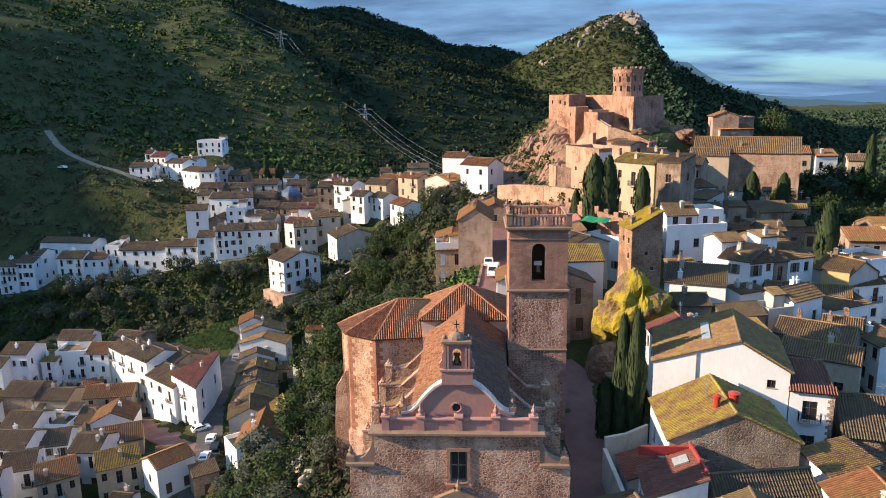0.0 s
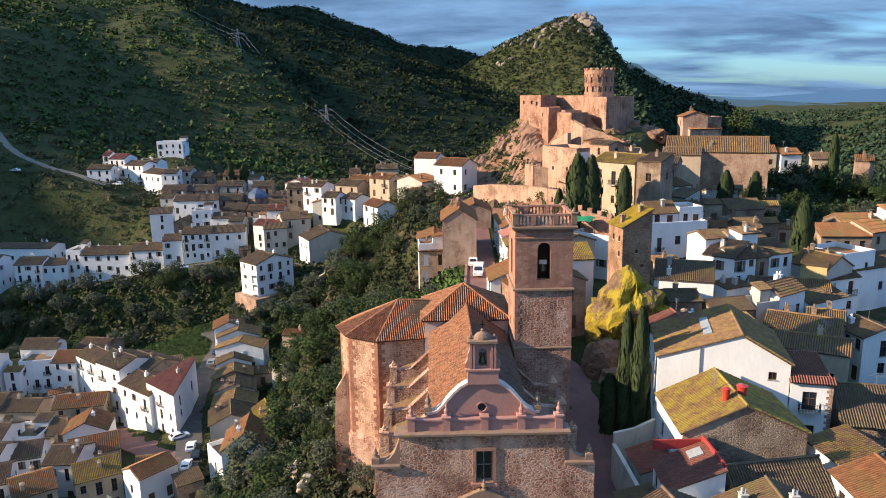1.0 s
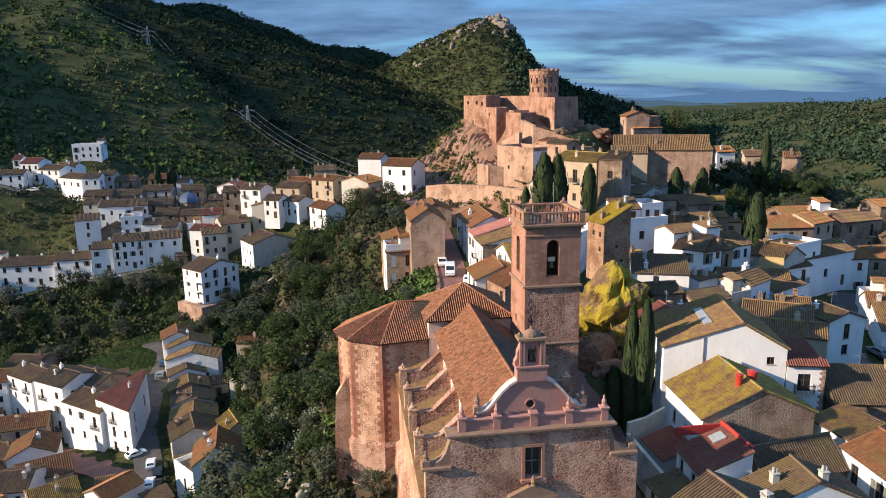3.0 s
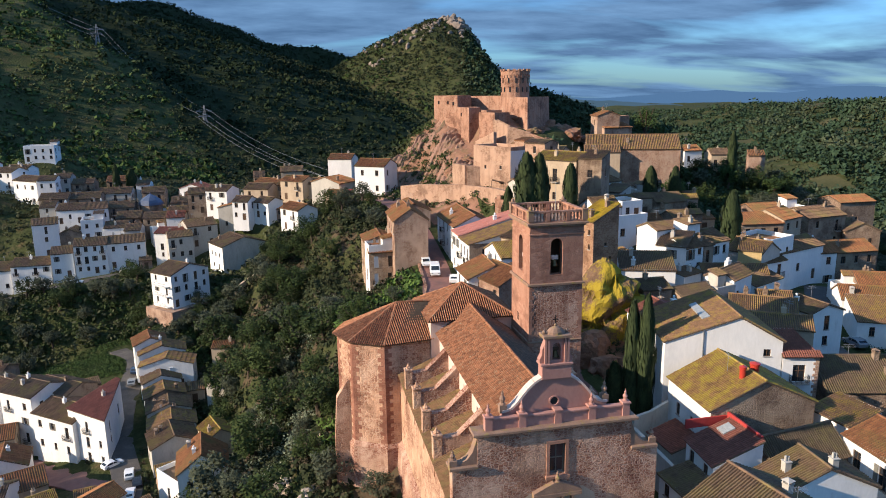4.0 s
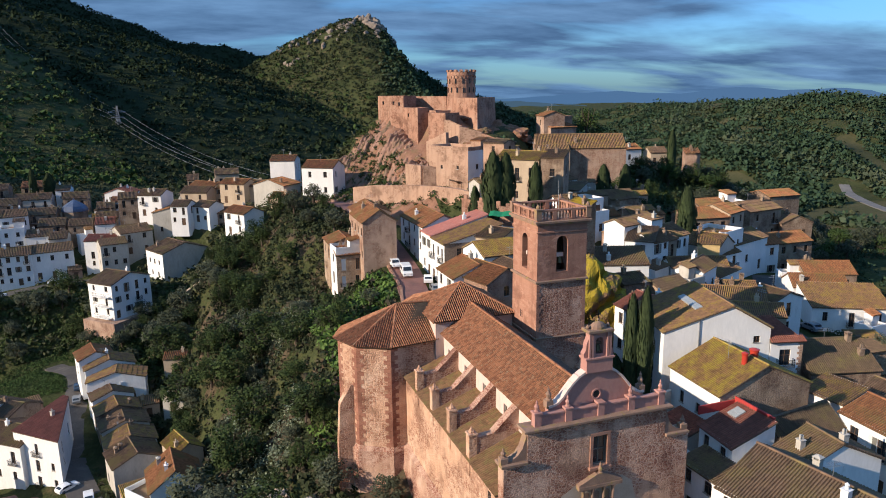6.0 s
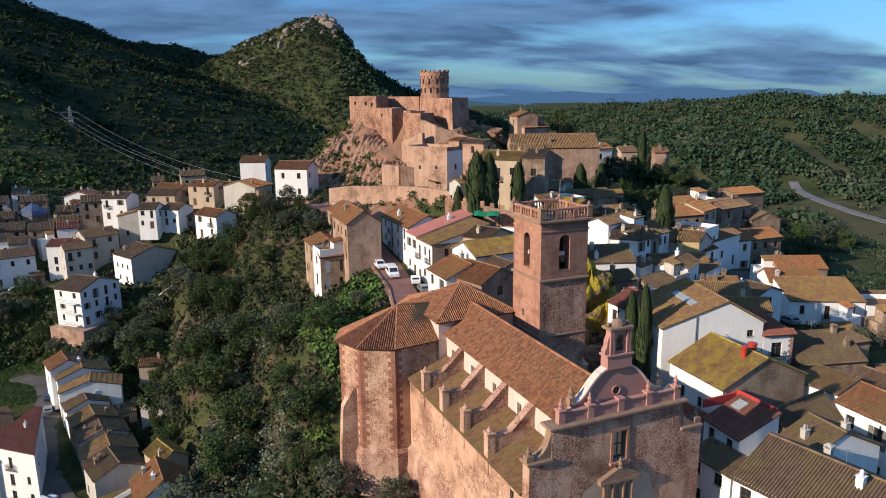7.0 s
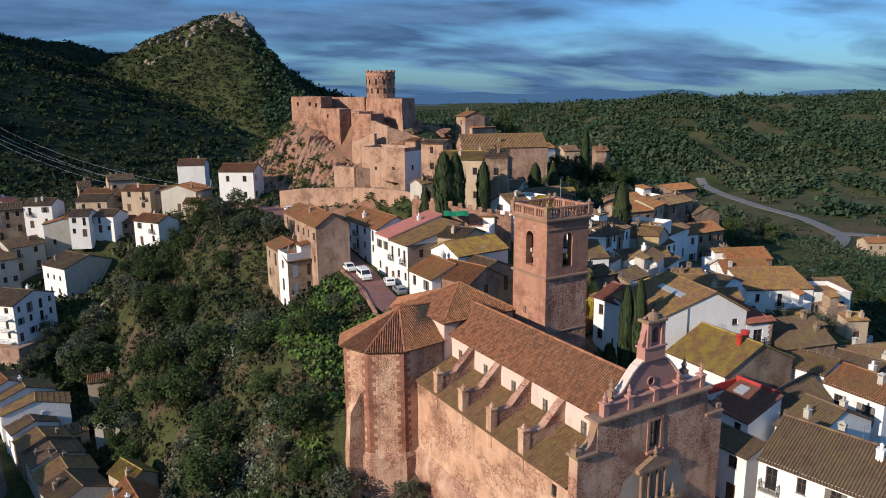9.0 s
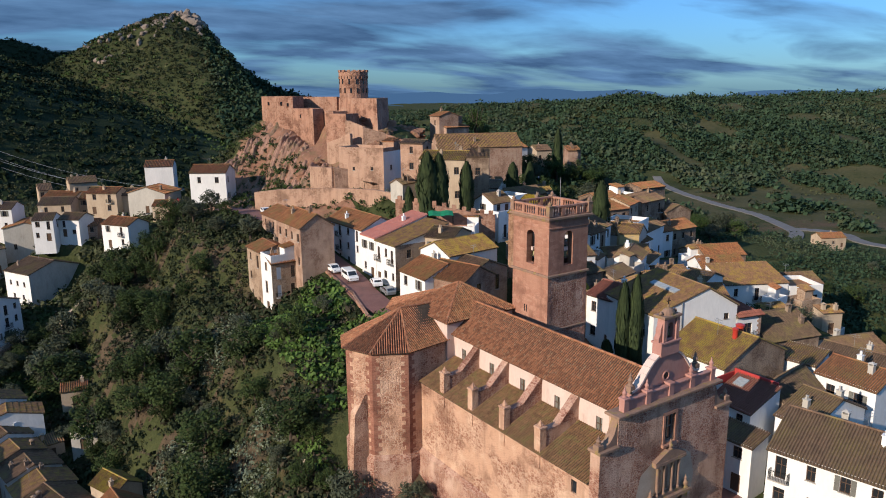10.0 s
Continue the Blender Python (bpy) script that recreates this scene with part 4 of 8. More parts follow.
CASTLE_FOOT = [(12, 186, 22.5), (16.5, 179, 23.5), (22, 172, 26.5), (26, 160, 26.5), (30, 150, 25.5), (36, 140, 23), (44, 143, 22), (54, 152, 23), (70, 158, 22)]
GARDEN = [(19, 149, 24.3), (25, 143.5, 24.5), (32, 138.5, 24)]
CORNER_BENCH = [(-65, 209, -10.5), (-61.5, 201.5, -10), (-55, 201, -9.5), (-48, 207, -9)]
BEHIND_CASTLE = [(-10, 262, 16), (10, 258, 14), (36, 262, 14), (60, 245, 22), (85, 215, 28), (110, 195, 26), (130, 190, 14)]
YELLOW_KNOLL = [(18, 92, 12), (22, 98, 16), (26, 103, 20), (30, 108, 20)]
EAST_EDGE = [(95, 90, -6), (110, 115, 0), (125, 140, 5), (140, 165, 4), (150, 195, 0), (80, 60, -10), (60, 40, -6), (30, 20, -2)]
OUTER = [(-120, 40, -34), (-60, 20, -24), (0, -60, -10), (-200, 120, -38), (120, 20, -22), (200, 120, -22), (210, 260, -20), (120, 280, 0), (40, 330, -8)]


def along(line, step):
    """Points every step metres along a line, with z."""
    out = []
    for a, b in zip(line, line[1:]):
        a, b = Vector(a), Vector(b)
        n = max(1, round((b - a).length / step))
        out += [a + (b - a) * i / n for i in range(n)]
    return out + [Vector(line[-1])]


def smooth(line, n=6):
    """A soft curve through the points of a line."""
    p = [Vector(line[0]) * 2 - Vector(line[1])] + [Vector(q) for q in line] + [Vector(line[-1]) * 2 - Vector(line[-2])]
    out = []
    for a, b, c, d in zip(p, p[1:], p[2:], p[3:]):
        for i in range(n):
            t = i / n
            out.append((b * 2 + (c - a) * t + (a * 2 - b * 5 + c * 4 - d) * t * t + (b * 3 - a - c * 3 + d) * t * t * t) / 2)
    return out + [Vector(line[-1])]


RIDGE_STREET, LOWER_STREET, TOWN_STREET, TERRACE_ROAD, HILL_TRACK, EAST_LANE, VALLEY_ROAD, VALLEY_BRANCH = (smooth(line) for line in (RIDGE_STREET, LOWER_STREET, TOWN_STREET, TERRACE_ROAD, HILL_TRACK, EAST_LANE, VALLEY_ROAD, VALLEY_BRANCH))
SPOTS = []
for line, weight in ((RIDGE_STREET, 5), (LOWER_STREET, 4), (TOWN_STREET, 4), (TERRACE_ROAD, 4), (HILL_TRACK, 4), (EAST_LANE, 4), (VALLEY_ROAD, 4), (VALLEY_BRANCH, 4)):
    SPOTS += [(*p, weight) for p in along(line, 5)]
for line in (CHURCH_FOOT, WEST_SLOPE, GULLY, UPPER_BANK, CASTLE_HILL, CASTLE_FOOT, GARDEN, CORNER_BENCH, BEHIND_CASTLE, YELLOW_KNOLL, EAST_EDGE, OUTER):
    SPOTS += [(*p, 1) for p in along(line, 4 if line is CORNER_BENCH else 9 if line is not OUTER else 500)]
for x0, y0, x1, y1, depth, eave, base, *_ in PLOTS:
    a = Vector((x1 - x0, y1 - y0)).normalized()
    mid = Vector(((x0 + x1) / 2, (y0 + y1) / 2)) + Vector((-a.y, a.x)) * depth / 2
    SPOTS.append((mid.x, mid.y, base, 1.2))
SPOTS = np.array(SPOTS)

# far ridges: x, y, height along the crest, and how fast the flanks fall
BACK_RIDGE = [(-620, 1010, 280), (-342, 1098, 175), (-294, 1112, 173), (-256, 1172, 178), (-221, 1230, 185), (-186, 1246, 171), (-144, 1282, 158), (-66, 1298, 129), (14, 1310, 122), (84, 1297, 106), (160, 1120, 100)]
NEAR_HILL = [(-1500, 420, 330), (-700, 760, 236), (-520, 1000, 236), (-370, 900, 186), (-262, 732, 135), (-163, 606, 81), (-77, 491, 23), (-30, 440, -14)]
# unseen ridge to the west, added to throw shade on gorge and hillside
SHADE_RIDGE = [(-1130, -115, 330), (-1130, 65, 350), (-1130, 125, 385), (-1130, 235, 410), (-1130, 315, 418), (-1130, 425, 425), (-1120, 495, 420), (-1110, 555, 405), (-1100, 630, 420), (-1100, 710, 480), (-1100, 830, 560), (-1100, 930, 610), (-1100, 1450, 600)]
WEST_SPUR = [(-700, 720, 232), (-480, 560, 150), (-330, 470, 84), (-240, 420, 46)]
PEAK_X = (-72, 8, 71, 99, 127, 148, 168, 186, 199, 209, 225, 262, 340, 470, 700)
PEAK_Z = (14, 58, 98, 111, 125, 133, 136, 134, 124, 99, 83, 60, 29, -12, -40)
EAST_RIDGE = [(540, 960, -22), (620, 940, 2), (700, 900, 20), (790, 725, 31), (960, 640, 24), (1150, 545, 32), (1500, 380, 26)]
EAST_SPURS = ([(700, 900, 20), (560, 780, 4), (440, 680, -12), (340, 600, -26)], [(790, 725, 31), (640, 640, 26), (520, 560, 2), (420, 500, -24)], [(960, 640, 24), (800, 520, 14), (640, 430, -4), (520, 380, -26)], [(1150, 545, 30), (980, 400, 10), (800, 330, -14)])


def ridge_height(x, y, line, slope, round_off, left=None):
    """Height of a ridge whose flanks fall away from its crest; left: the fall on its left-hand side."""
    best = np.full(x.shape, -1e9)
    for (ax, ay, az), (bx, by, bz) in zip(line, line[1:]):
        t = np.clip(((x - ax) * (bx - ax) + (y - ay) * (by - ay)) / ((bx - ax) ** 2 + (by - ay) ** 2), 0, 1)
        d = np.hypot(x - ax - t * (bx - ax), y - ay - t * (by - ay))
        fall = slope if left is None else np.where((bx - ax) * (y - ay) > (by - ay) * (x - ax), left, slope)
        best = np.maximum(best, az + t * (bz - az) - fall * (np.sqrt(d * d + round_off * round_off) - round_off))
    return best


def waves(x, y, size, seed):
    """Cheap smooth noise: sums of turned sines."""
    rng = np.random.RandomState(seed)
    out = np.zeros(np.shape(x))
    for k in range(7):
        a, p, q = rng.uniform(0, 6.283), rng.uniform(0, 6.283), size * rng.uniform(0.5, 1.6)
        out += np.sin((x * math.cos(a) + y * math.sin(a)) * 6.283 / q + p + 1.3 * np.sin((x * math.sin(a) - y * math.cos(a)) * 6.283 / (q * 1.7)))
    return out / 7


def land(x, y):
    """Height of the ground."""
    x, y = np.atleast_1d(np.asarray(x, float)), np.atleast_1d(np.asarray(y, float))
    shape = x.shape
    x, y = x.ravel(), y.ravel()
    r = np.hypot(x, y - 170)
    near = np.zeros(x.shape)
    close = r < 620
    if close.any():
        xs, ys = x[close], y[close]
        top, low = np.zeros(xs.shape), np.zeros(xs.shape)
        for sx, sy, sz, sw in SPOTS:
            w = sw / ((xs - sx) ** 2 + (ys - sy) ** 2 + 14.0) ** 2
            top += w * sz
            low += w
        near[close] = top / low
    gorge = -32 + 0.045 * np.clip(y - 380, 0, 700) * np.clip((330 - x) / 120, 0, 1) + 2.5 * waves(x, y, 260, 3)
    far = np.maximum(gorge, ridge_height(x, y, BACK_RIDGE, 0.52, 40))
    far = np.maximum(far, ridge_height(x, y, NEAR_HILL, 0.33, 45, 0.72))
    far = np.maximum(far, ridge_height(x, y, WEST_SPUR, 0.34, 50))
    far = np.maximum(far, ridge_height(x, y, SHADE_RIDGE, 1.3, 40))
    far = np.maximum(far, np.interp(x, PEAK_X, PEAK_Z) - 0.5 * (np.sqrt((y - 905) ** 2 + 300) - 17))
    far = np.maximum(far, ridge_height(x, y, EAST_RIDGE, 0.20, 90))
    for spur in EAST_SPURS:
        far = np.maximum(far, ridge_height(x, y, spur, 0.26, 40))
    rough = np.clip((r - 260) / 300, 0, 1)
    far = far + rough * (1 - 0.75 * np.exp(-((x - 170) / 130) ** 2 - ((y - 905) / 70) ** 2)) * (9 * (1 - 2 * np.abs(waves(x, y, 190, 5))) + 4 * waves(x, y, 75, 6) + 1.6 * waves(x, y, 30, 7)) * np.clip((far + 45) / 60, 0.25, 1)
    far = far + np.clip((x - 260) / 260, 0, 1) * (9 * waves(x, y, 380, 9) + 5 * waves(x, y, 170, 10))
    far = np.where(r > 2400, np.minimum(far, 20), far)
    t = np.clip((r - 190) / 230, 0, 1)
    t = t * t * (3 - 2 * t)
    z = near * (1 - t) + far * t + 0.35 * waves(x, y, 9, 11) * np.clip(r / 60, 0, 1)
    return z.reshape(shape)


def ground_at(x, y):
    return float(land(x, y)[0])


STEPS = 480
u = np.linspace(-1, 1, STEPS)
gx, gy = np.meshgrid(-10 + 62 * np.sinh(4.98 * u), 150 + 62 * np.sinh(4.98 * u))
gz = land(gx, gy)


def rocky(x, y):
    """Bare red rock: the castle's hill and the scar above the street."""
    a = np.exp(-(((x - 14) / 17) ** 2 + ((y - 214) / 26) ** 2)) + np.exp(-(((x - 38) / 22) ** 2 + ((y - 208) / 20) ** 2)) + 0.9 * np.exp(-(((x - 20) / 9) ** 2 + ((y - 186) / 10) ** 2))
    a += 0.55 * np.exp(-(((x + 19) / 7) ** 2 + ((y - 84) / 16) ** 2)) + 0.8 * np.exp(-(((x - 24) / 8) ** 2 + ((y - 98) / 10) ** 2))
    a += 0.9 * np.exp(-(((x - 15) / 8) ** 2 + ((y - 168) / 14) ** 2))
    return a + 0.22 * waves(x, y, 12, 21)


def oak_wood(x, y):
    """The gorge between the western hill and the peak, its shade put into darker colours."""
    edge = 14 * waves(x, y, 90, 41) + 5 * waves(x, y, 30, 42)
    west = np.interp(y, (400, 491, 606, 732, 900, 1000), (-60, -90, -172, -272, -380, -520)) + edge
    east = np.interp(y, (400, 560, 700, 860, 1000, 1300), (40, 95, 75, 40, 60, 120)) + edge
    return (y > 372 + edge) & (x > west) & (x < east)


def fields(x, y):
    """Tilled plots and groves on the eastern plain."""
    plain = (np.hypot((x - 405) / 1.25, y - 285) < 95) & (waves(x, y, 70, 31) > -0.25)
    return (x > 150) & (plain | ((np.hypot((x - 540) / 1.3, y - 300) < 62) & (waves(x, y, 60, 32) > -0.2)) | ((np.hypot(x - 420, y - 260) > 150) & (np.hypot(x - 600, y - 420) < 480) & (waves(x, y, 110, 33) > 0.34)))


# gorge floor with the shade put into its colour
SHADED_FLOOR = material("shaded_gorge_floor", (0.008, 0.014, 0.007), (0.030, 0.040, 0.018), 0.06, 0.95, 0.9, 14, third=(0.055, 0.046, 0.030), third_at=(0.60, 0.72), third_scale=0.05, bump_size=0.8, spec=0.05)
GROUND = material("scrubland", (0.022, 0.030, 0.012), (0.076, 0.084, 0.034), 0.06, 0.95, 0.9, 14, third=(0.11, 0.078, 0.045), third_at=(0.53, 0.70), third_scale=0.13, bump_size=0.8, spec=0.05)
EARTH = material("bare_slope_earth", (0.045, 0.034, 0.022), (0.130, 0.095, 0.060), 0.5, 0.95, 0.8, 8, third=(0.05, 0.05, 0.025), third_at=(0.52, 0.66), third_scale=0.4, bump_size=0.2, spec=0.05)
FIELD = material("field_earth", (0.038, 0.046, 0.019), (0.105, 0.092, 0.046), 0.03, 0.95, 0.6, 16, third=(0.125, 0.080, 0.050), third_at=(0.55, 0.66), third_scale=0.012, bump_size=0.4, spec=0.05)
cx, cy = (gx[:-1, :-1] + gx[1:, 1:]) / 2, (gy[:-1, :-1] + gy[1:, 1:]) / 2
high = np.exp(-(((cx - 172) / 60) ** 2 + ((cy - 890) / 40) ** 2))
earthy = (cx > -46) & (cx < -9) & (cy > 50) & (cy < 215) & (waves(cx, cy, 22, 71) + 0.6 * waves(cx, cy, 8, 72) > 0.26)
crags = high + 0.5 * waves(cx, cy, 45, 23) + 0.4 * waves(cx, cy, 17, 24) > 0.85
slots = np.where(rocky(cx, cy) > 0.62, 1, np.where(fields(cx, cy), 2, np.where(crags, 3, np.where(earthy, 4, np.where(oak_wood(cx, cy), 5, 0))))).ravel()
i = np.arange(STEPS * STEPS).reshape(STEPS, STEPS)
quads = np.stack([i[:-1, :-1], i[:-1, 1:], i[1:, 1:], i[1:, :-1]], -1).reshape(-1, 4)
me = bpy.data.meshes.new("ground")
me.from_pydata(np.stack([gx, gy, gz], -1).reshape(-1, 3).tolist(), [], quads.tolist())
for m in (GROUND, ROCK, FIELD, SUMMIT, EARTH, SHADED_FLOOR):
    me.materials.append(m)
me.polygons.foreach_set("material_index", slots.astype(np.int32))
me.polygons.foreach_set("use_smooth", np.ones(len(quads), bool))
tagged(new("ground", me), "scrub-covered hillsides with bare red rock and fields", "ground", kind="structure")


def road(name, line, width, mat, label, lift=0.12):
    """A strip with low sides that follows its line."""
    pts = along(line, 2.5)
    mesh, rows = Mesh(), []
    for k, p in enumerate(pts):
        d = (pts[min(k + 1, len(pts) - 1)] - pts[max(k - 1, 0)])
        side = Vector((-d.y, d.x, 0)).normalized() * width / 2
        z = max(ground_at(p.x, p.y), ground_at(p.x + side.x, p.y + side.y) - 0.4, ground_at(p.x - side.x, p.y - side.y) - 0.4) + lift
        rows.append([(p.x + side.x, p.y + side.y, z - 1.5), (p.x + side.x, p.y + side.y, z), (p.x, p.y, z + 0.05), (p.x - side.x, p.y - side.y, z), (p.x - side.x, p.y - side.y, z - 1.5)])
    v = [p for r in rows for p in r]
    f = [(k * 5 + j, k * 5 + j + 1, k * 5 + j + 6, k * 5 + j + 5) for k in range(len(rows) - 1) for j in range(4)]
    mesh.add(v, f)
    return solid(name, mesh, mat, label, "road", kind="structure")


road("road_ridge", RIDGE_STREET, 5.6, REDROAD, "reddish paved street along the ridge behind the church")
road("road_lower", LOWER_STREET, 5.5, ASPHALT, "narrow worn grey lane between lower town houses")
road("road_town", TOWN_STREET, 6.5, REDROAD, "reddish street through the lower town")
road("road_terrace", TERRACE_ROAD, 5.0, ASPHALT, "grey road in front of the white terrace houses")
road("road_track", HILL_TRACK, 3.2, DUST, "pale dirt track climbing the hillside")
road("road_lane", EAST_LANE, 4.5, ASPHALT, "dark lane between eastern houses")
road("road_valley", VALLEY_ROAD, 7.5, VALLEY_GREY, "pale road across the eastern valley", 0.5)
road("road_valley", VALLEY_BRANCH, 7.0, VALLEY_GREY, "pale road that bends away at the valley junction", 0.5)

# far ranges behind everything, their blue haze put into a glowing colour
HAZE = bpy.data.materials.new("far_haze_glow")
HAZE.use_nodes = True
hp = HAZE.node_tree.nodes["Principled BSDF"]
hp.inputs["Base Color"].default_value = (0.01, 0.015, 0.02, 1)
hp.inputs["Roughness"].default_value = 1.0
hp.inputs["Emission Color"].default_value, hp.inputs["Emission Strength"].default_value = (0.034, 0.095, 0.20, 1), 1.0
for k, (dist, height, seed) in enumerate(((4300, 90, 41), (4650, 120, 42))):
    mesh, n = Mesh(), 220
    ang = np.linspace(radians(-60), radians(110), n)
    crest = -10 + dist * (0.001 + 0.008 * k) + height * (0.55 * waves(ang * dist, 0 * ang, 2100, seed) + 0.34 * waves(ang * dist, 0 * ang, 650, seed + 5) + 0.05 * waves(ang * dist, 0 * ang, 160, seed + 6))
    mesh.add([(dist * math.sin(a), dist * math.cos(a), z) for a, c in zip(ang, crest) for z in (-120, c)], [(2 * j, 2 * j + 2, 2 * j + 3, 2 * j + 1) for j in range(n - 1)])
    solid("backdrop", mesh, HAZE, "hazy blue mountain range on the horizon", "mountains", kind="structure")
# nearer mountain: the same painted haze, as a darker glow
HAZE_DARKER = HAZE.copy()
HAZE_DARKER.name = "blue_green_mountain"
HAZE_DARKER.node_tree.nodes["Principled BSDF"].inputs["Emission Color"].default_value = (0.024, 0.060, 0.098, 1)
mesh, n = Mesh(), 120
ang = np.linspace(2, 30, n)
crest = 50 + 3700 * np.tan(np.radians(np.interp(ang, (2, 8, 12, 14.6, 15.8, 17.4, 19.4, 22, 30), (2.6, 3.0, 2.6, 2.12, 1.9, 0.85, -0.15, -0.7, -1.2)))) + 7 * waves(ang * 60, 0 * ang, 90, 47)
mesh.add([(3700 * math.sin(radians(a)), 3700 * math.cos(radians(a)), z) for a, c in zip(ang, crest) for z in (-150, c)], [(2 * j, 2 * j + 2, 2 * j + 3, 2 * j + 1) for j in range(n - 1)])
solid("backdrop", mesh, HAZE_DARKER, "wooded mountain behind the peak in a glowing blue haze tint", "mountains", kind="structure")


# ---- roof tiles and openings ----
def tiles(mesh, corners, width=0.27, length=0.5, seed=0, slot=0):
    """Barrel tiles on a roof slope. corners: eave left, eave right, then the rest of the outline counter-clockwise as seen from above."""
    rng = np.random.RandomState(seed)
    c = [Vector(p) for p in corners]
    ux = (c[1] - c[0]).normalized()
    nz = (c[1] - c[0]).cross(c[-1] - c[0]).normalized()
    vy = nz.cross(ux)
    poly = [((p - c[0]).dot(ux), (p - c[0]).dot(vy)) for p in c]
    u0, u1 = min(p[0] for p in poly), max(p[0] for p in poly)
    n = max(1, round((u1 - u0) / width))
    w = (u1 - u0) / n
    prof = [(-0.5, -0.1), (-0.28, 0.30), (0.0, 0.42), (0.28, 0.30), (0.5, -0.1)] if width < 0.35 else [(-0.5, 0.0), (-0.22, 0.34), (0.22, 0.34), (0.5, 0.0)]
    k = len(prof)
    out_v, out_f = [], []
    for i in range(n):
        u = u0 + (i + 0.5) * w
        cuts = []
        for (ax, ay), (bx, by) in zip(poly, poly[1:] + poly[:1]):
            if (ax - u) * (bx - u) <= 0 and abs(ax - bx) > 1e-6:
                cuts.append(ay + (by - ay) * (u - ax) / (bx - ax))
        if len(cuts) < 2 or max(cuts) - min(cuts) < 0.15:
            continue
        v0, v1 = min(cuts), max(cuts)
        rows = max(1, round((v1 - v0) / length))
        h = (v1 - v0) / rows
        jit = rng.uniform(-0.03, 0.03, rows)
        lift = rng.uniform(0.0, 0.035, rows)
        for r in range(rows):
            a, b = v0 + r * h - 0.04, v0 + (r + 1) * h
            base = len(out_v)
            for v, wide, up in ((a, 0.92, 0.045 + lift[r]), (b, 0.78, 0.0)):
                for pu, ph in prof:
                    p = c[0] + ux * (u + (pu * wide * 0.66 + jit[r]) * w) + vy * v + nz * (ph * w * 1.05 + up - 0.02)
                    out_v.append((p.x, p.y, p.z))
            out_f += [(base + j, base + j + 1, base + k + j + 1, base + k + j) for j in range(k - 1)]
            out_f.append(tuple(base + j for j in range(k - 1, -1, -1)))
    mesh.add(out_v, out_f, slot)
    # the bed under the tiles
    t = nz * 0.14
    c = [p - nz * 0.03 for p in c]
    m = len(c)
    mesh.add([p for p in c] + [p - t for p in c], [tuple(range(m)), tuple(range(2 * m - 1, m - 1, -1))] + [(j, m + j, m + (j + 1) % m, (j + 1) % m) for j in range(m)], slot + 1)


def pierced(mesh, a, b, z0, z1, holes, reveal=0.2, slot=0):
    """An upright wall from a to b (outside on the right hand of a to b), with openings (u0, u1, v0, v1) and their reveals."""
    a, b = Vector((a[0], a[1], 0)), Vector((b[0], b[1], 0))
    ux = (b - a).normalized()
    inn = Vector((-ux.y, ux.x, 0)) * reveal
    L = (b - a).length
    us = sorted({0.0, L, *(h[0] for h in holes), *(h[1] for h in holes)})
    vs = sorted({z0, z1, *(h[2] for h in holes), *(h[3] for h in holes)})

    def at(u, v, o=Vector((0, 0, 0))):
        return a + ux * u + Vector((0, 0, v)) + o

    for p, q in zip(us, us[1:]):
        for r, s in zip(vs, vs[1:]):
            mu, mv = (p + q) / 2, (r + s) / 2
            if not any(h[0] < mu < h[1] and h[2] < mv < h[3] for h in holes):
                mesh.quad(at(p, r), at(q, r), at(q, s), at(p, s), slot)
    for h0, h1, h2, h3 in holes:
        for (p, r), (q, s) in (((h0, h2), (h1, h2)), ((h1, h2), (h1, h3)), ((h1, h3), (h0, h3)), ((h0, h3), (h0, h2))):
            mesh.quad(at(p, r), at(p, r, inn), at(q, s, inn), at(q, s), slot)


def under(root, name, mesh, mat, label="", smooth=False, parent=None):
    """A part given in world coordinates."""
    ob = part(name, mesh, mat, parent or root, label, smooth)
    if parent is None:
        ob.matrix_parent_inverse = root.matrix_world.inverted()
    return ob


def arched(mesh, a, b, z0, z1, u0, u1, v0, v1, thick, n=8):
    """A wall of some thickness from a to b (outside on the right hand) with one round-arched opening: u0 to u1, from v0, springing at v1."""
    a, b = Vector((a[0], a[1], 0)), Vector((b[0], b[1], 0))
    ux = (b - a).normalized()
    inn = Vector((-ux.y, ux.x, 0)) * thick
    L, r, mid = (b - a).length, (u1 - u0) / 2, (u0 + u1) / 2
    arc = [(mid - r * math.cos(math.pi * i / n), v1 + r * math.sin(math.pi * i / n)) for i in range(n + 1)]

    def at(u, v, o=0):
        return a + ux * u + Vector((0, 0, v)) + inn * o

    for o in (0, 1):
        faces = [((0, z0), (u0, z0), (u0, v0), (0, v0)), ((u0, z0), (u1, z0), (u1, v0), (u0, v0)), ((u1, z0), (L, z0), (L, v0), (u1, v0)),
                 ((0, v0), (u0, v0), (u0, v1), (0, v1)), ((u1, v0), (L, v0), (L, v1), (u1, v1)), ((0, v1), (u0, v1), (u0, z1), (0, z1)), ((u1, v1), (L, v1), (L, z1), (u1, z1))]
        faces += [(p, q, (q[0], z1), (p[0], z1)) for p, q in zip(arc, arc[1:])]
        for f in faces:
            f = f if o == 0 else f[::-1]
            mesh.quad(*[at(u, v, o) for u, v in f])
    edge = [(u0, v0)] + arc + [(u1, v0)]
    for p, q in zip(edge, edge[1:] + edge[:1]):
        mesh.quad(at(*q), at(*q, 1), at(*p, 1), at(*p))
    mesh.quad(at(0, z1), at(L, z1), at(L, z1, 1), at(0, z1, 1))
    mesh.quad(at(0, z0, 1), at(0, z0), at(0, z1), at(0, z1, 1))
    mesh.quad(at(L, z0), at(L, z0, 1), at(L, z1, 1), at(L, z1))


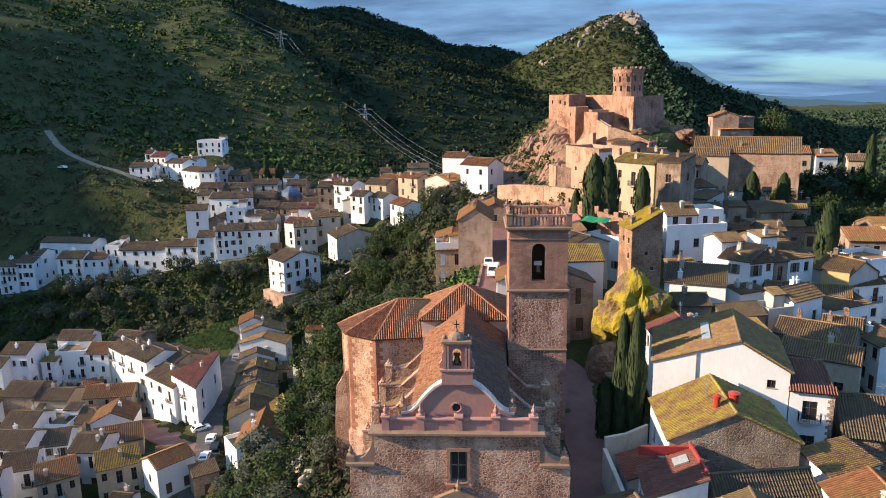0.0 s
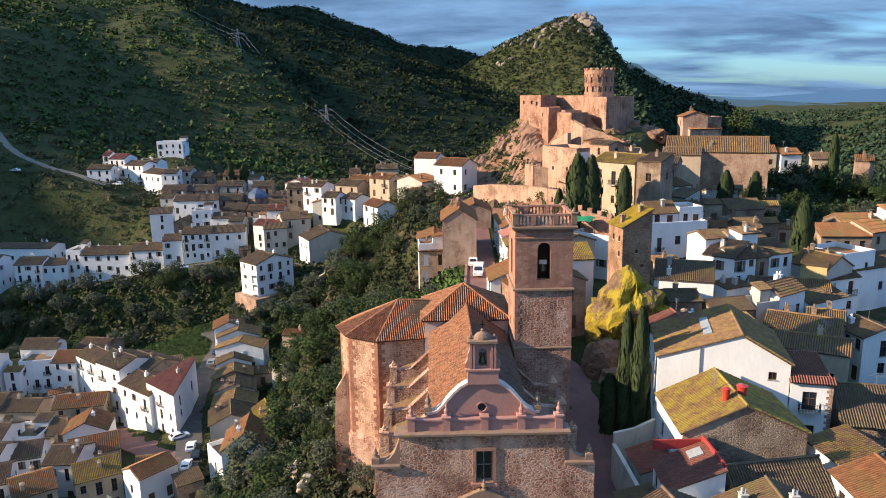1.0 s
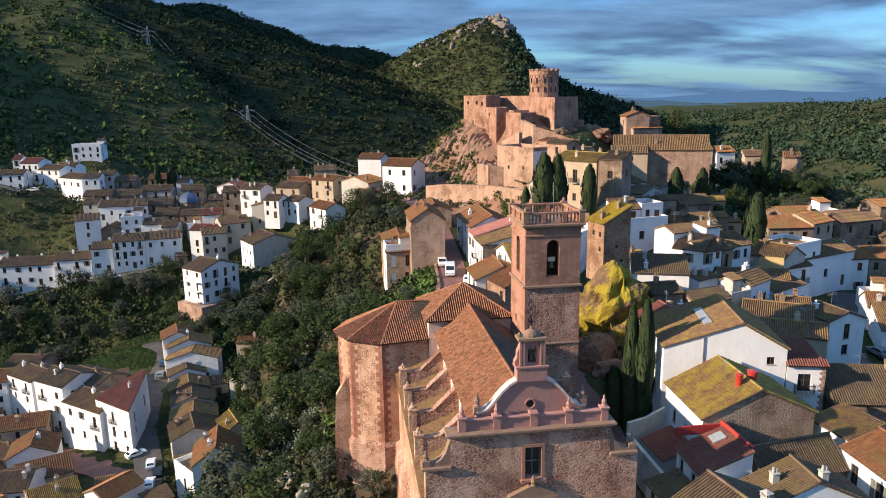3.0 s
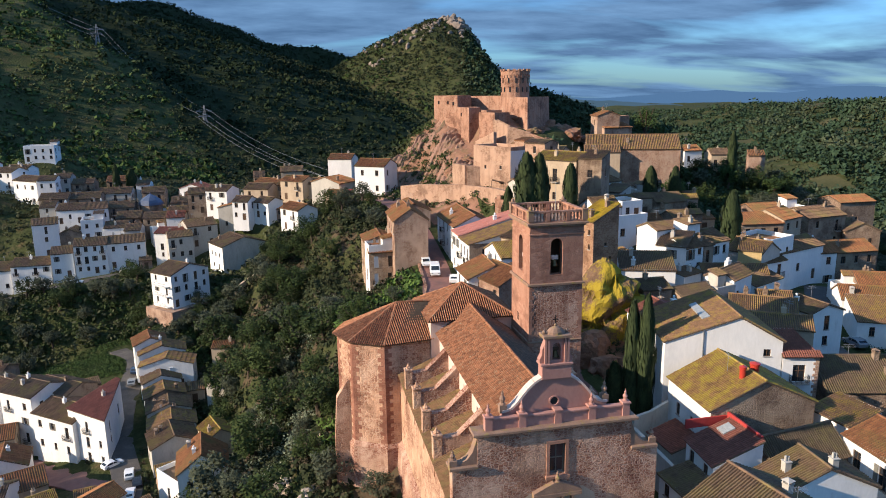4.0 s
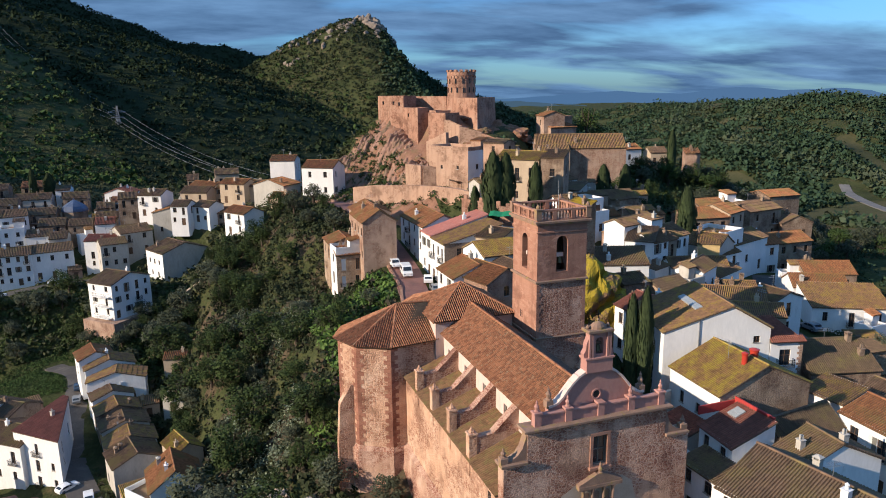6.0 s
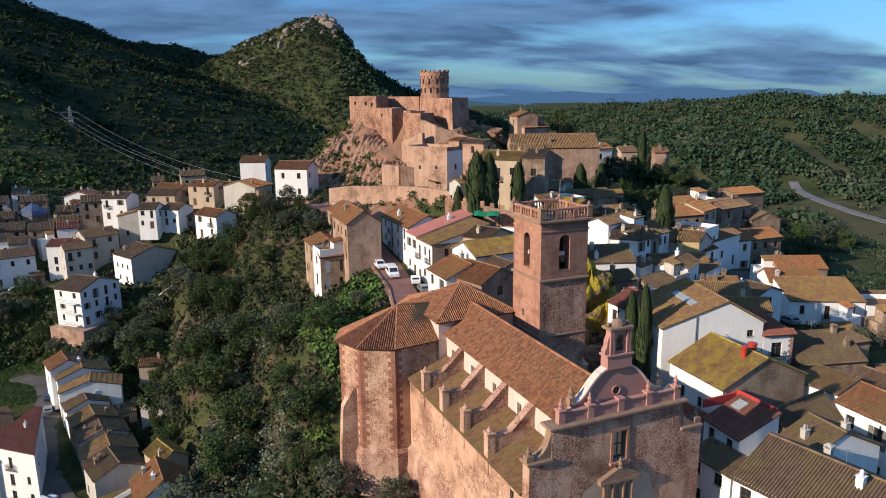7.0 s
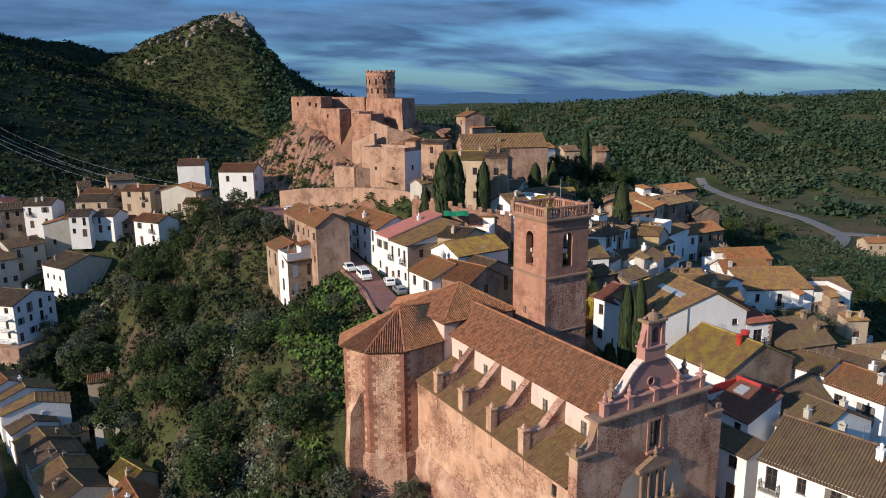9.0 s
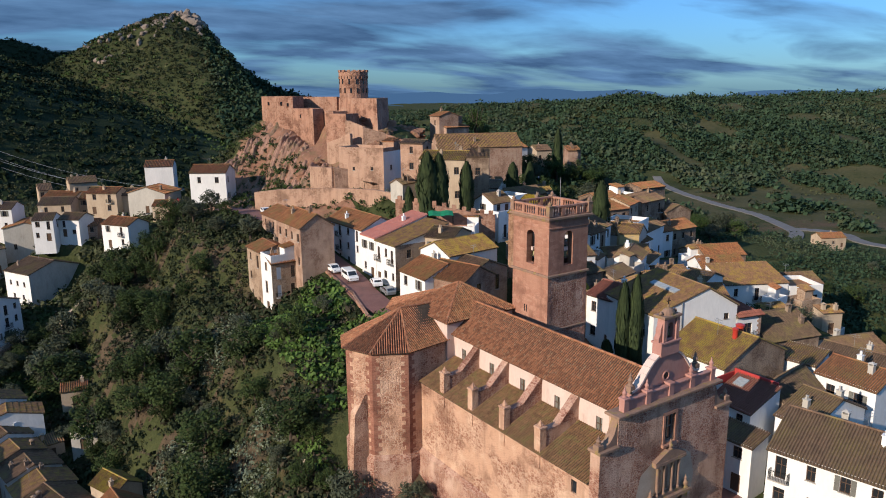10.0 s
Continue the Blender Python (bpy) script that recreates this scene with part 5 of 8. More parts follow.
def cap_row(mesh, a, b, r=0.16, step=0.45):
    """Ridge tiles from a to b."""
    a, b = Vector(a), Vector(b)
    n = max(2, int((b - a).length / step))
    for k in range(n):
        mesh.rod(a + (b - a) * k / n + Vector((0, 0, .03)), a + (b - a) * (k + 1.08) / n, r, 6, r * .86)


BELL = [(0.02, 0.62), (0.16, 0.6), (0.22, 0.5), (0.25, 0.25), (0.32, 0.08), (0.40, 0.0), (0.34, 0.0)]
PINNACLE = [(0.24, 0.0), (0.26, 0.08), (0.15, 0.14), (0.20, 0.32), (0.24, 0.46), (0.14, 0.62), (0.09, 0.74), (0.12, 0.84), (0.05, 0.98), (0.02, 1.12)]

# ---- the church ----
AX = -2.0                                   # its axis
church = thing("church", "red sandstone church with tiled nave roof and rubble facade", "church", pose(AX, 57.4, 0))

front = Mesh()
pierced(front, (-9.4, 57.4), (5.2, 57.4), -2, 20.8, [(5.95 + .75, 7.45 + .75, 16.15, 19.15), (6.0, 8.8, 4.2, 9.0)], 0.55)
for x0, x1 in ((-11.7, -9.4), (5.2, 7.9)):
    front.quad((x0, 57.4, -2), (x1, 57.4, -2), (x1, 57.4, 17.8), (x0, 57.4, 17.8))
    front.quad((x0, 57.4, 17.8), (x1, 57.4, 17.8), (x1, 58.6, 17.8), (x0, 58.6, 17.8))
front.quad((-11.7, 58.6, -2), (-11.7, 57.4, -2), (-11.7, 57.4, 17.8), (-11.7, 58.6, 17.8))
front.quad((7.9, 57.4, -2), (7.9, 58.6, -2), (7.9, 58.6, 17.8), (7.9, 57.4, 17.8))
front.quad((-9.4, 58.6, 14), (-9.4, 57.4, 14), (-9.4, 57.4, 20.8), (-9.4, 58.6, 20.8))
front.quad((5.2, 57.4, 14), (5.2, 58.6, 14), (5.2, 58.6, 20.8), (5.2, 57.4, 20.8))
front.quad((7.9, 58.6, 10), (-11.7, 58.6, 10), (-11.7, 58.6, 17.8), (7.9, 58.6, 17.8))
front.quad((5.2, 58.6, 17.8), (-9.4, 58.6, 17.8), (-9.4, 58.6, 20.8), (5.2, 58.6, 20.8))
under(church, "facade", front, CHURCH_STONE, "coursed red rubble facade with pale mortar")
for sgn, x in ((1, -9.4), (-1, 5.2)):
    # concave wings beside the high front
    pts = [(x, 17.8)] + [(x - sgn * 2.3 * (1 - math.cos(t)) , 18.0 + 2.7 * (1 - math.sin(t))) for t in np.linspace(math.pi / 2, 0, 7)]
    pts = [(x - sgn * 2.2, 17.8), (x - sgn * 2.2, 18.15), (x - sgn * 1.5, 18.25), (x - sgn * .9, 18.6), (x - sgn * .45, 19.2), (x - sgn * .15, 20.1), (x, 20.6), (x, 17.8)]
    wing = Mesh().extrude_y(pts if sgn < 0 else pts[::-1], 57.45, 58.3)
    under(church, "wing", wing, CORNICE, "curved mossy wing of the facade")
    ledge = Mesh().chamfer(min(x, x - sgn * 2.6), 57.1, 17.75, max(x, x - sgn * 2.6), 58.7, 18.02, .05)
    under(church, "ledge", ledge, CORNICE)
    knob = Mesh().chamfer(x - sgn * 2.2 - .35, 57.4, 18.0, x - sgn * 2.2 + .35, 58.1, 18.6, .05)
    knob.lathe([(r * 1.1, z * .8) for r, z in PINNACLE], 8, (x - sgn * 2.2, 57.75, 18.6))
    under(church, "pinnacle", knob, CORNICE)
band = Mesh().box(-9.6, 57.2, 20.62, 5.4, 58.7, 20.8).chamfer(-9.85, 56.95, 20.8, 5.65, 58.8, 21.05, .06)
under(church, "cornice", band, CORNICE, "weathered mossy stone cornice")
for k, x in enumerate((-8.35, -5.25, AX + .1, 1.35, 4.65)):
    post = Mesh().box(x - .33, 57.45, 21.05, x + .33, 58.1, 22.25).chamfer(x - .42, 57.36, 22.25, x + .42, 58.19, 22.42, .05)
    if k != 2:
        post.lathe(PINNACLE, 8, (x, 57.78, 22.42))
    under(church, "parapet_post", post, PINK, "pink stuccoed parapet post")
    if k < 4:
        x2 = (-8.35, -5.25, AX + .1, 1.35, 4.65)[k + 1]
        panel = Mesh().box(x + .33, 57.6, 21.05, x2 - .33, 57.95, 21.98).chamfer(x + .33, 57.5, 21.98, x2 - .33, 58.05, 22.16, .05)
        under(church, "parapet", panel, PINK)
half = [(5.0, 22.35), (4.5, 22.4), (4.0, 22.6), (3.5, 23.05), (3.0, 23.7), (2.5, 24.28), (1.9, 24.82), (1.2, 25.22), (.6, 25.42)]
curve = [(AX - d, z) for d, z in half] + [(AX, 25.48)] + [(AX + d, z) for d, z in half[::-1]]
gable = Mesh().extrude_y([(AX - 5.0, 20.9), (AX + 5.0, 20.9)] + curve[::-1], 58.15, 58.75)
under(church, "gable", gable, PINK, "curved pink stuccoed gable")
cope = Mesh()
for (ax, az), (bx, bz) in zip(curve, curve[1:]):
    d = Vector((bx - ax, 0, bz - az)).normalized()
    up = Vector((-d.z, 0, d.x)) * 0.2
    cope.add([(ax, 58.0, az), (bx, 58.0, bz), (bx, 58.9, bz), (ax, 58.9, az), (ax + up.x, 58.0, az + up.z), (bx + up.x, 58.0, bz + up.z), (bx + up.x, 58.9, bz + up.z), (ax + up.x, 58.9, az + up.z)],
             [(3, 2, 1, 0), (4, 5, 6, 7), (0, 1, 5, 4), (2, 3, 7, 6)])
under(church, "gable_coping", cope, CREAM, "pale coping along the curved gable")
for sgn in (-1, 1):
    urn = Mesh().box(AX + sgn * 4.85 - .32, 58.1, 22.3, AX + sgn * 4.85 + .32, 58.8, 23.0)
    urn.lathe([(r * 1.2, z * 1.2) for r, z in PINNACLE], 8, (AX + sgn * 4.85, 58.45, 23.0))
    under(church, "pinnacle", urn, CORNICE)
ring = Mesh()
for i in range(16):
    a0, a1 = 2 * math.pi * i / 16, 2 * math.pi * (i + 1) / 16
    q = [(AX - .1 + r * math.cos(a), y, 22.98 + r * math.sin(a)) for r, y in ((.5, 58.14), (.5, 58.04), (.38, 58.04), (.36, 58.13)) for a in (a0, a1)]
    ring.add(q, [(0, 1, 3, 2), (2, 3, 5, 4), (4, 5, 7, 6)])
oculus = under(church, "oculus", ring, PINK, "round opening with a stucco ring")
pane = Mesh().add([(AX - .1 + .38 * math.cos(a), 58.12, 22.98 + .38 * math.sin(a)) for a in np.linspace(0, 2 * math.pi, 17)[:-1]], [tuple(range(16))])
under(church, "pane", pane, GLASS, parent=oculus)
win = Mesh()
for x0, x1 in ((-2.72, -2.6), (-2.02, -1.94), (-1.34, -1.22)):
    win.box(x0, 57.7, 16.15, x1, 57.82, 19.15)
win.box(-2.6, 57.7, 17.6, -1.34, 57.8, 17.7).box(-2.6, 57.7, 19.0, -1.34, 57.82, 19.15).box(-2.6, 57.7, 16.15, -1.34, 57.82, 16.3)
window = under(church, "window", win, SHUTTER, "tall window with grey-green frame")
under(church, "pane", Mesh().box(-2.68, 57.76, 16.2, -1.24, 57.78, 19.1), GLASS, parent=window)
surround = Mesh().box(-3.0, 57.3, 16.05, -2.7, 57.45, 19.4).box(-1.2, 57.3, 16.05, -.9, 57.45, 19.4).box(-3.0, 57.29, 19.15, -.9, 57.46, 19.45).chamfer(-3.1, 57.1, 15.8, -.8, 57.46, 16.08, .05)
under(church, "window_surround", surround, ASHLAR, parent=window)

# the portal: niches under a small broken pediment
portal = Mesh().box(-4.1, 57.0, 10.4, 0.1, 57.4, 10.8).box(-4.3, 56.85, 14.1, .3, 57.4, 14.45)
for x in (-3.75, -2.75, -1.55, -.55):
    portal.lathe([(.22, 0), (.22, .2), (.16, .28), (.14, 2.9), (.22, 3.1), (.24, 3.3)], 8, (x, 57.1, 10.8))
portal.extrude_y([(-4.3, 14.45), (.3, 14.45), (.3, 14.62), (-1.6, 15.5), (-2.4, 15.5), (-4.3, 14.62)], 56.9, 57.4)
portal.box(-5.0, 56.9, 4, -4.1, 57.4, 10.2).box(.1, 56.9, 4, 1.0, 57.4, 10.2).chamfer(-5.2, 56.7, 10.0, 1.2, 57.4, 10.4, .05)
for x in (-4.7, .7):
    portal.lathe([(r * 1.3, z * 1.3) for r, z in PINNACLE], 8, (x, 57.05, 10.4))
portal.lathe([(r * 1.1, z) for r, z in PINNACLE], 8, (-2.0, 57.1, 15.5))
under(church, "portal", portal, CORNICE, "carved mossy stone portal with pediment")
for x in (-3.25, -2.15, -1.05):
    niche = Mesh()
    arc = [(x - .34, 11.0), (x + .34, 11.0)] + [(x + .34 * math.cos(t), 13.2 + .34 * math.sin(t)) for t in np.linspace(0, math.pi, 7)]
    niche.add([(px, 57.37, pz) for px, pz in arc], [tuple(range(len(arc)))])
    under(church, "niche", niche, CORNICE, "shallow arched niche")
under(church, "door", Mesh().box(-3.35, 57.8, 4.2, -.65, 57.9, 9.0), WOOD)
patch = Mesh().add([(x, 57.39, z) for x, z in ((-6.2, 9), (2.0, 9), (2.4, 11.2), (1.7, 13.8), (.6, 14.6), (-4.4, 14.5), (-5.9, 13.6), (-6.6, 11))], [(0, 1, 2, 3, 4, 5, 6, 7)])
under(church, "render_patch", patch, PALE_RENDER, "pale render left round the portal")

# bell gable on the facade
belfry = under(church, "bell_gable", (lambda m: (arched(m, (AX - 1.0, 58.0), (AX + 1.0, 58.0), 26.6, 29.0, .62, 1.38, 26.9, 28.1, .8), m)[1])(Mesh()), PINK, "pink stuccoed bell gable with one arch")
base = Mesh().box(AX - 1.35, 57.85, 25.2, AX + 1.35, 58.95, 26.45).chamfer(AX - 1.5, 57.75, 26.45, AX + 1.5, 59.05, 26.65, .05)
under(church, "base", base, PINK, parent=belfry)
for sgn in (-1, 1):
    for d in (.78, 1.05):
        col = Mesh().box(AX + sgn * d - .1, 57.82, 26.65, AX + sgn * d + .1, 58.0, 28.9)
        under(church, "pilaster", col, PINK, parent=belfry)
    x = AX + sgn
    pts = [(x, 26.65), (x + sgn * .5, 26.65), (x + sgn * .55, 27.0), (x + sgn * .32, 27.4), (x + sgn * .3, 27.9), (x + sgn * .1, 28.4), (x, 28.6)]
    under(church, "scroll", Mesh().extrude_y(pts if sgn > 0 else pts[::-1], 58.1, 58.7), PINK, parent=belfry)
    ball = Mesh().lathe([(.05, 0), (.16, .1), (.18, .22), (.05, .4)], 8, (AX + sgn * 1.05, 58.4, 29.25))
    under(church, "finial", ball, CORNICE, parent=belfry)
crown = Mesh().chamfer(AX - 1.3, 57.7, 28.98, AX + 1.3, 59.1, 29.25, .06)
crown.lathe([(.85, 0), (.8, .2), (.55, .48), (.25, .62), (.12, .66), (.16, .78), (.05, .95)], 12, (AX, 58.4, 29.25), squash=.7)
under(church, "crown", crown, CORNICE, "mossy domed cap", parent=belfry)
under(church, "cross", Mesh().box(AX - .04, 58.37, 30.1, AX + .04, 58.43, 30.9).box(AX - .25, 58.37, 30.5, AX + .25, 58.43, 30.58), IRON, parent=belfry)
bell = Mesh().lathe(BELL, 10, (AX, 58.4, 27.1))
under(church, "bell", bell, BRONZE, smooth=True, parent=belfry)
under(church, "yoke", Mesh().box(AX - .3, 58.3, 27.72, AX + .3, 58.5, 27.95), WOOD, parent=belfry)

# nave, aisles and buttresses
NS, NN, WX, EX = 58.6, 89.0, -6.4, 2.5
nave_holes = [(NN - y - .45, NN - y + .45, 16.35, 17.95) for y in (86.2, 80.4, 74.6, 68.8, 62.6)]
nave = Mesh()
pierced(nave, (WX, NN), (WX, NS), 12, 19.6, nave_holes, .35)
pierced(nave, (EX, NS), (EX, NN), 12, 19.6, [(y - NS - .45, y - NS + .45, 16.35, 17.95) for y in (62.6, 68.8, 74.6)], .35)
nave.add([(WX, NN, 19.6), (EX, NN, 19.6), (-1.95, NN, 22.6)], [(0, 2, 1)])
under(church, "nave_wall", nave, CREAM, "cream-rendered clerestory wall")
for y in (86.2, 80.4, 74.6, 68.8, 62.6):
    w = under(church, "window", Mesh().box(WX + .2, y - .45, 16.35, WX + .28, y + .45, 17.95), SHUTTER)
    bars = Mesh().box(WX + .12, y - .04, 16.35, WX + .2, y + .04, 17.95).box(WX + .12, y - .45, 17.1, WX + .2, y + .45, 17.18)
    under(church, "bars", bars, WOOD, parent=w)
    if y < 76:
        under(church, "window", Mesh().box(EX - .28, y - .45, 16.35, EX - .2, y + .45, 17.95), SHUTTER)
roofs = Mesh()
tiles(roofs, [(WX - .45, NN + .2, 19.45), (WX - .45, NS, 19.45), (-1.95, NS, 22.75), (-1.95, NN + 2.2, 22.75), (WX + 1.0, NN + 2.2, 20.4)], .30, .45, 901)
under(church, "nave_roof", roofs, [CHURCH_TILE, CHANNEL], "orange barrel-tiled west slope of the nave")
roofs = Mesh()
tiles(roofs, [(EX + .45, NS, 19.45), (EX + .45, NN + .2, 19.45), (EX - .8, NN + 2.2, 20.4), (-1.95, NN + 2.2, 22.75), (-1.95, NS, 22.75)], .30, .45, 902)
under(church, "nave_roof", roofs, [CHURCH_TILE_DARK, CHANNEL], "weathered east slope of the nave, tiles darkened for shade")
caps = Mesh()
cap_row(caps, (-1.95, NS + .2, 22.8), (-1.95, NN + 2, 22.8))
under(church, "ridge", caps, CHURCH_TILE, "row of mortared ridge tiles")
aisle = Mesh()
AN = 88.2
pierced(aisle, (-11.7, AN), (-11.7, 58.6), -3, 14.25, [(AN - 60.6 - .38, AN - 60.6 + .38, 12.2, 13.6)], .3)
aisle.quad((-11.7, AN, -3), (-6.4, AN, -3), (-6.4, AN, 16.4), (-11.7, AN, 14.25))
pierced(aisle, (7.9, 58.6), (7.9, 81.5), -3, 14.25, [], .3)
under(church, "aisle_wall", aisle, SIDE_RENDER, "salmon rendered rubble side wall")
under(church, "pane", Mesh().box(-11.52, 60.25, 12.2, -11.5, 60.95, 13.6), GLASS)
plinth = Mesh().add([(-12.9, 57.6, -4), (-12.9, AN, -4), (-11.7, AN, 5.0), (-11.7, 57.6, 5.0), (-12.25, AN, 4.6), (-12.25, 57.6, 4.6)], [(0, 5, 4, 1), (5, 3, 2, 4)])
under(church, "plinth", plinth, CHURCH_STONE, "battered rubble plinth")
rimstone = Mesh().box(-11.8, 58.6, 14.05, -11.3, AN, 14.3)
under(church, "eaves_course", rimstone, CHURCH_STONE)
roofs = Mesh()
tiles(roofs, [(-12.0, AN, 14.3), (-12.0, 58.6, 14.3), (WX, 58.6, 16.5), (WX, AN, 16.5)], .30, .45, 903)
under(church, "aisle_roof", roofs, [TILE["a"], CHANNEL], "mossy barrel-tiled aisle roof")
roofs = Mesh()
tiles(roofs, [(8.2, 58.6, 14.3), (8.2, 81.5, 14.3), (EX, 81.5, 16.5), (EX, 58.6, 16.5)], .30, .45, 904)
under(church, "aisle_roof", roofs, [TILE["b"], CHANNEL], "dark barrel-tiled aisle roof")
for side in (-1, 1):
    for y in (83.3, 77.5, 71.7, 65.9) if side < 0 else (77.5, 71.7, 65.9):
        def X(d):
            return WX - d if side < 0 else EX + d
        pts = [(X(5.2), 13.0), (X(5.2), 16.6), (X(4.6), 16.7), (X(4.3), 16.6), (X(2.7), 16.75), (X(.25), 19.1), (X(0), 19.15), (X(0), 15.4)]
        b = Mesh().extrude_y(pts if side < 0 else pts[::-1], y - .4, y + .4)
        butt = under(church, "buttress", b, CHURCH_STONE, "stepped rubble buttress with sloping coping")
        top = [(X(2.85), 16.78), (X(2.7), 16.9), (X(.2), 19.28), (X(0), 19.28), (X(.1), 19.05)]
        under(church, "coping", Mesh().extrude_y(top if side < 0 else top[::-1], y - .5, y + .5), CHURCH_STONE, parent=butt)
        x = X(5.0)
        pin = Mesh().box(x - .42, y - .45, 12.6, x + .42, y + .45, 16.9).chamfer(x - .5, y - .53, 16.9, x + .5, y + .53, 17.1, .06)
        pin.lathe([(.3, 0), (.34, .12), (.2, .3), (.06, .62)], 6, (x, y, 17.1))
        under(church, "pier", pin, SIDE_RENDER, parent=butt)

# crossing with its pyramid roof
X0, X1, Y0, Y1, CZ = -7.5, 3.4, 88.4, 98.4, 21.3
cross = Mesh()
for a, b in (((X0, Y0), (X1, Y0)), ((X1, Y0), (X1, Y1)), ((X1, Y1), (X0, Y1)), ((X0, Y1), (X0, Y0))):
    pierced(cross, a, b, 0, CZ, [])
under(church, "crossing_wall", cross, CREAM, "cream-rendered wall over the crossing")
roofs, tip = Mesh(), (-2.1, 93.4, 24.75)
o = .5
C = [(X0 - o, Y0 - o, CZ - .05), (X1 + o, Y0 - o, CZ - .05), (X1 + o, Y1 + o, CZ - .05), (X0 - o, Y1 + o, CZ - .05)]
for k in range(4):
    tiles(roofs, [C[k], C[(k + 1) % 4], tip], .30, .45, 910 + k)
for p in C:
    cap_row(roofs, p, tip)
under(church, "crossing_roof", roofs, [CHURCH_TILE, CHANNEL], "four-sided barrel-tiled roof over the crossing")

# polygonal chapel on the west
O = [(-6.6, 88.9), (-6.6, 99.4), (-13.7, 99.8), (-17.6, 97.7), (-19.3, 94.0), (-17.7, 90.2), (-13.7, 88.0)]
chapel = Mesh()
for a, b in zip(O[1:] + O[:1], O):
    chapel.quad((*b, 4.4), (*a, 4.4), (*a, 18.75), (*b, 18.75))
under(church, "chapel_wall", chapel, SIDE_RENDER, "polygonal chapel of red rubble with ashlar corners")
grow = [(-12.5 + (x + 12.5) * 1.06, 94 + (y - 94) * 1.06) for x, y in O]
low = Mesh()
for (a, b), (c, d) in zip(zip(O[1:] + O[:1], O), zip(grow[1:] + grow[:1], grow)):
    low.quad((*d, -5), (*c, -5), (*c, 4.2), (*d, 4.2))
    low.quad((*d, 4.2), (*c, 4.2), (*a, 4.75), (*b, 4.75))
under(church, "chapel_plinth", low, CHURCH_STONE)
for n in range(2, 7):
    p, q, r = (Vector(O[k % 7]) for k in (n, n - 1, n + 1))
    d1, d2 = (q - p).normalized(), (r - p).normalized()
    n1, n2 = Vector((d1.y, -d1.x)), Vector((-d2.y, d2.x))
    n1, n2 = (n1 if n1.dot(d2) < 0 else -n1), (n2 if n2.dot(d1) < 0 else -n2)
    tip_ = (n1 + n2) / (1 + n1.dot(n2))
    stones = []
    for long_a, long_b in ((.95, .5), (.5, .95)):
        ring_ = [p + d1 * long_a + n1 * .035, p + tip_ * .035, p + d2 * long_b + n2 * .035, p + d2 * long_b - n2 * .1, p - tip_ * .1, p + d1 * long_a - n1 * .1]
        stones.append(Mesh().prism([tuple(c) for c in ring_], 0, .55).data("quoin", RED_QUOIN))
    for j in range(24):
        under(church, "quoin", stones[j % 2], None).matrix_basis = pose(0, 0, 4.8 + j * .575)
rim = [(-12.5 + (x + 12.5) * 1.05, 94 + (y - 94) * 1.05) for x, y in O]
under(church, "eaves_course", Mesh().prism(rim[::-1], 18.55, 18.8), CORNICE)
tip, tip2 = (-11.2, 93.9, 22.45), (-6.9, 93.9, 22.4)
E = [(-12.5 + (x + 12.5) * 1.09, 94 + (y - 94) * 1.09, 18.75) for x, y in O]
E[0], E[1] = (-6.9, E[0][1], 18.75), (-6.9, E[1][1], 18.75)
roofs = Mesh()
tiles(roofs, [E[6], E[0], tip2, tip], .30, .45, 920)
tiles(roofs, [E[1], E[2], tip, tip2], .30, .45, 921)
for k in range(2, 6):
    tiles(roofs, [E[k], E[k + 1], tip], .30, .45, 920 + k)
for p in E[2:]:
    cap_row(roofs, p, tip)
cap_row(roofs, tip, tip2)
under(church, "chapel_roof", roofs, [CHURCH_TILE, CHANNEL], "many-sided barrel-tiled chapel roof")
prop = Mesh().extrude_y([(-20.4, -3), (-17.4, -3), (-17.4, 13.2), (-18.4, 13.0), (-19.9, 10.6), (-20.3, 5)], 91.0, 92.2)
under(church, "buttress", prop, SIDE_RENDER, "pale raking buttress on the chapel corner")

# north apse behind the crossing
N = [(2.6, 98), (2.6, 103.5), (-.2, 107), (-4.2, 107), (-7.2, 103.5), (-7.2, 98)]
apse = Mesh()
for a, b in zip(N, N[1:]):
    apse.quad((*a, 0), (*b, 0), (*b, 19.3), (*a, 19.3))
under(church, "apse_wall", apse, SIDE_RENDER)
roofs, tip = Mesh(), (-2.2, 99.2, 22.3)
G = [(-2.2 + (x + 2.2) * 1.12, 98.2 + (y - 98.2) * 1.08, 19.3) for x, y in N]
for a, b in zip(G, G[1:]):
    tiles(roofs, [a, b, tip], .30, .45, 930)
under(church, "apse_roof", roofs, [CHURCH_TILE, CHANNEL], "barrel-tiled apse roof")

# ---- the bell tower ----
tower = thing("bell_tower", "square red ashlar bell tower with arched openings and balustrade", "tower", pose(6.95, 85, 0))
TX0, TX1, TY0, TY1 = 3.5, 10.35, 81.5, 88.5
shaft = Mesh()
for a, b in (((TX0, TY0), (TX1, TY0)), ((TX1, TY0), (TX1, TY1)), ((TX1, TY1), (TX0, TY1)), ((TX0, TY1), (TX0, TY0))):
    if a != (TX0, TY1):
        shaft.quad((*a, 0), (*b, 0), (*b, 26.95), (*a, 26.95))
shaft.quad((TX0, TY0, 26.95), (TX1, TY0, 26.95), (TX1, TY1, 26.95), (TX0, TY1, 26.95))
under(tower, "shaft", shaft, CHURCH_STONE, "rubble shaft with red ashlar corners")
under(tower, "rendered_face", Mesh().quad((TX0, TY1, 0), (TX0, TY0, 0), (TX0, TY0, 26.95), (TX0, TY1, 26.95)), ASHLAR, "smooth rendered west face")
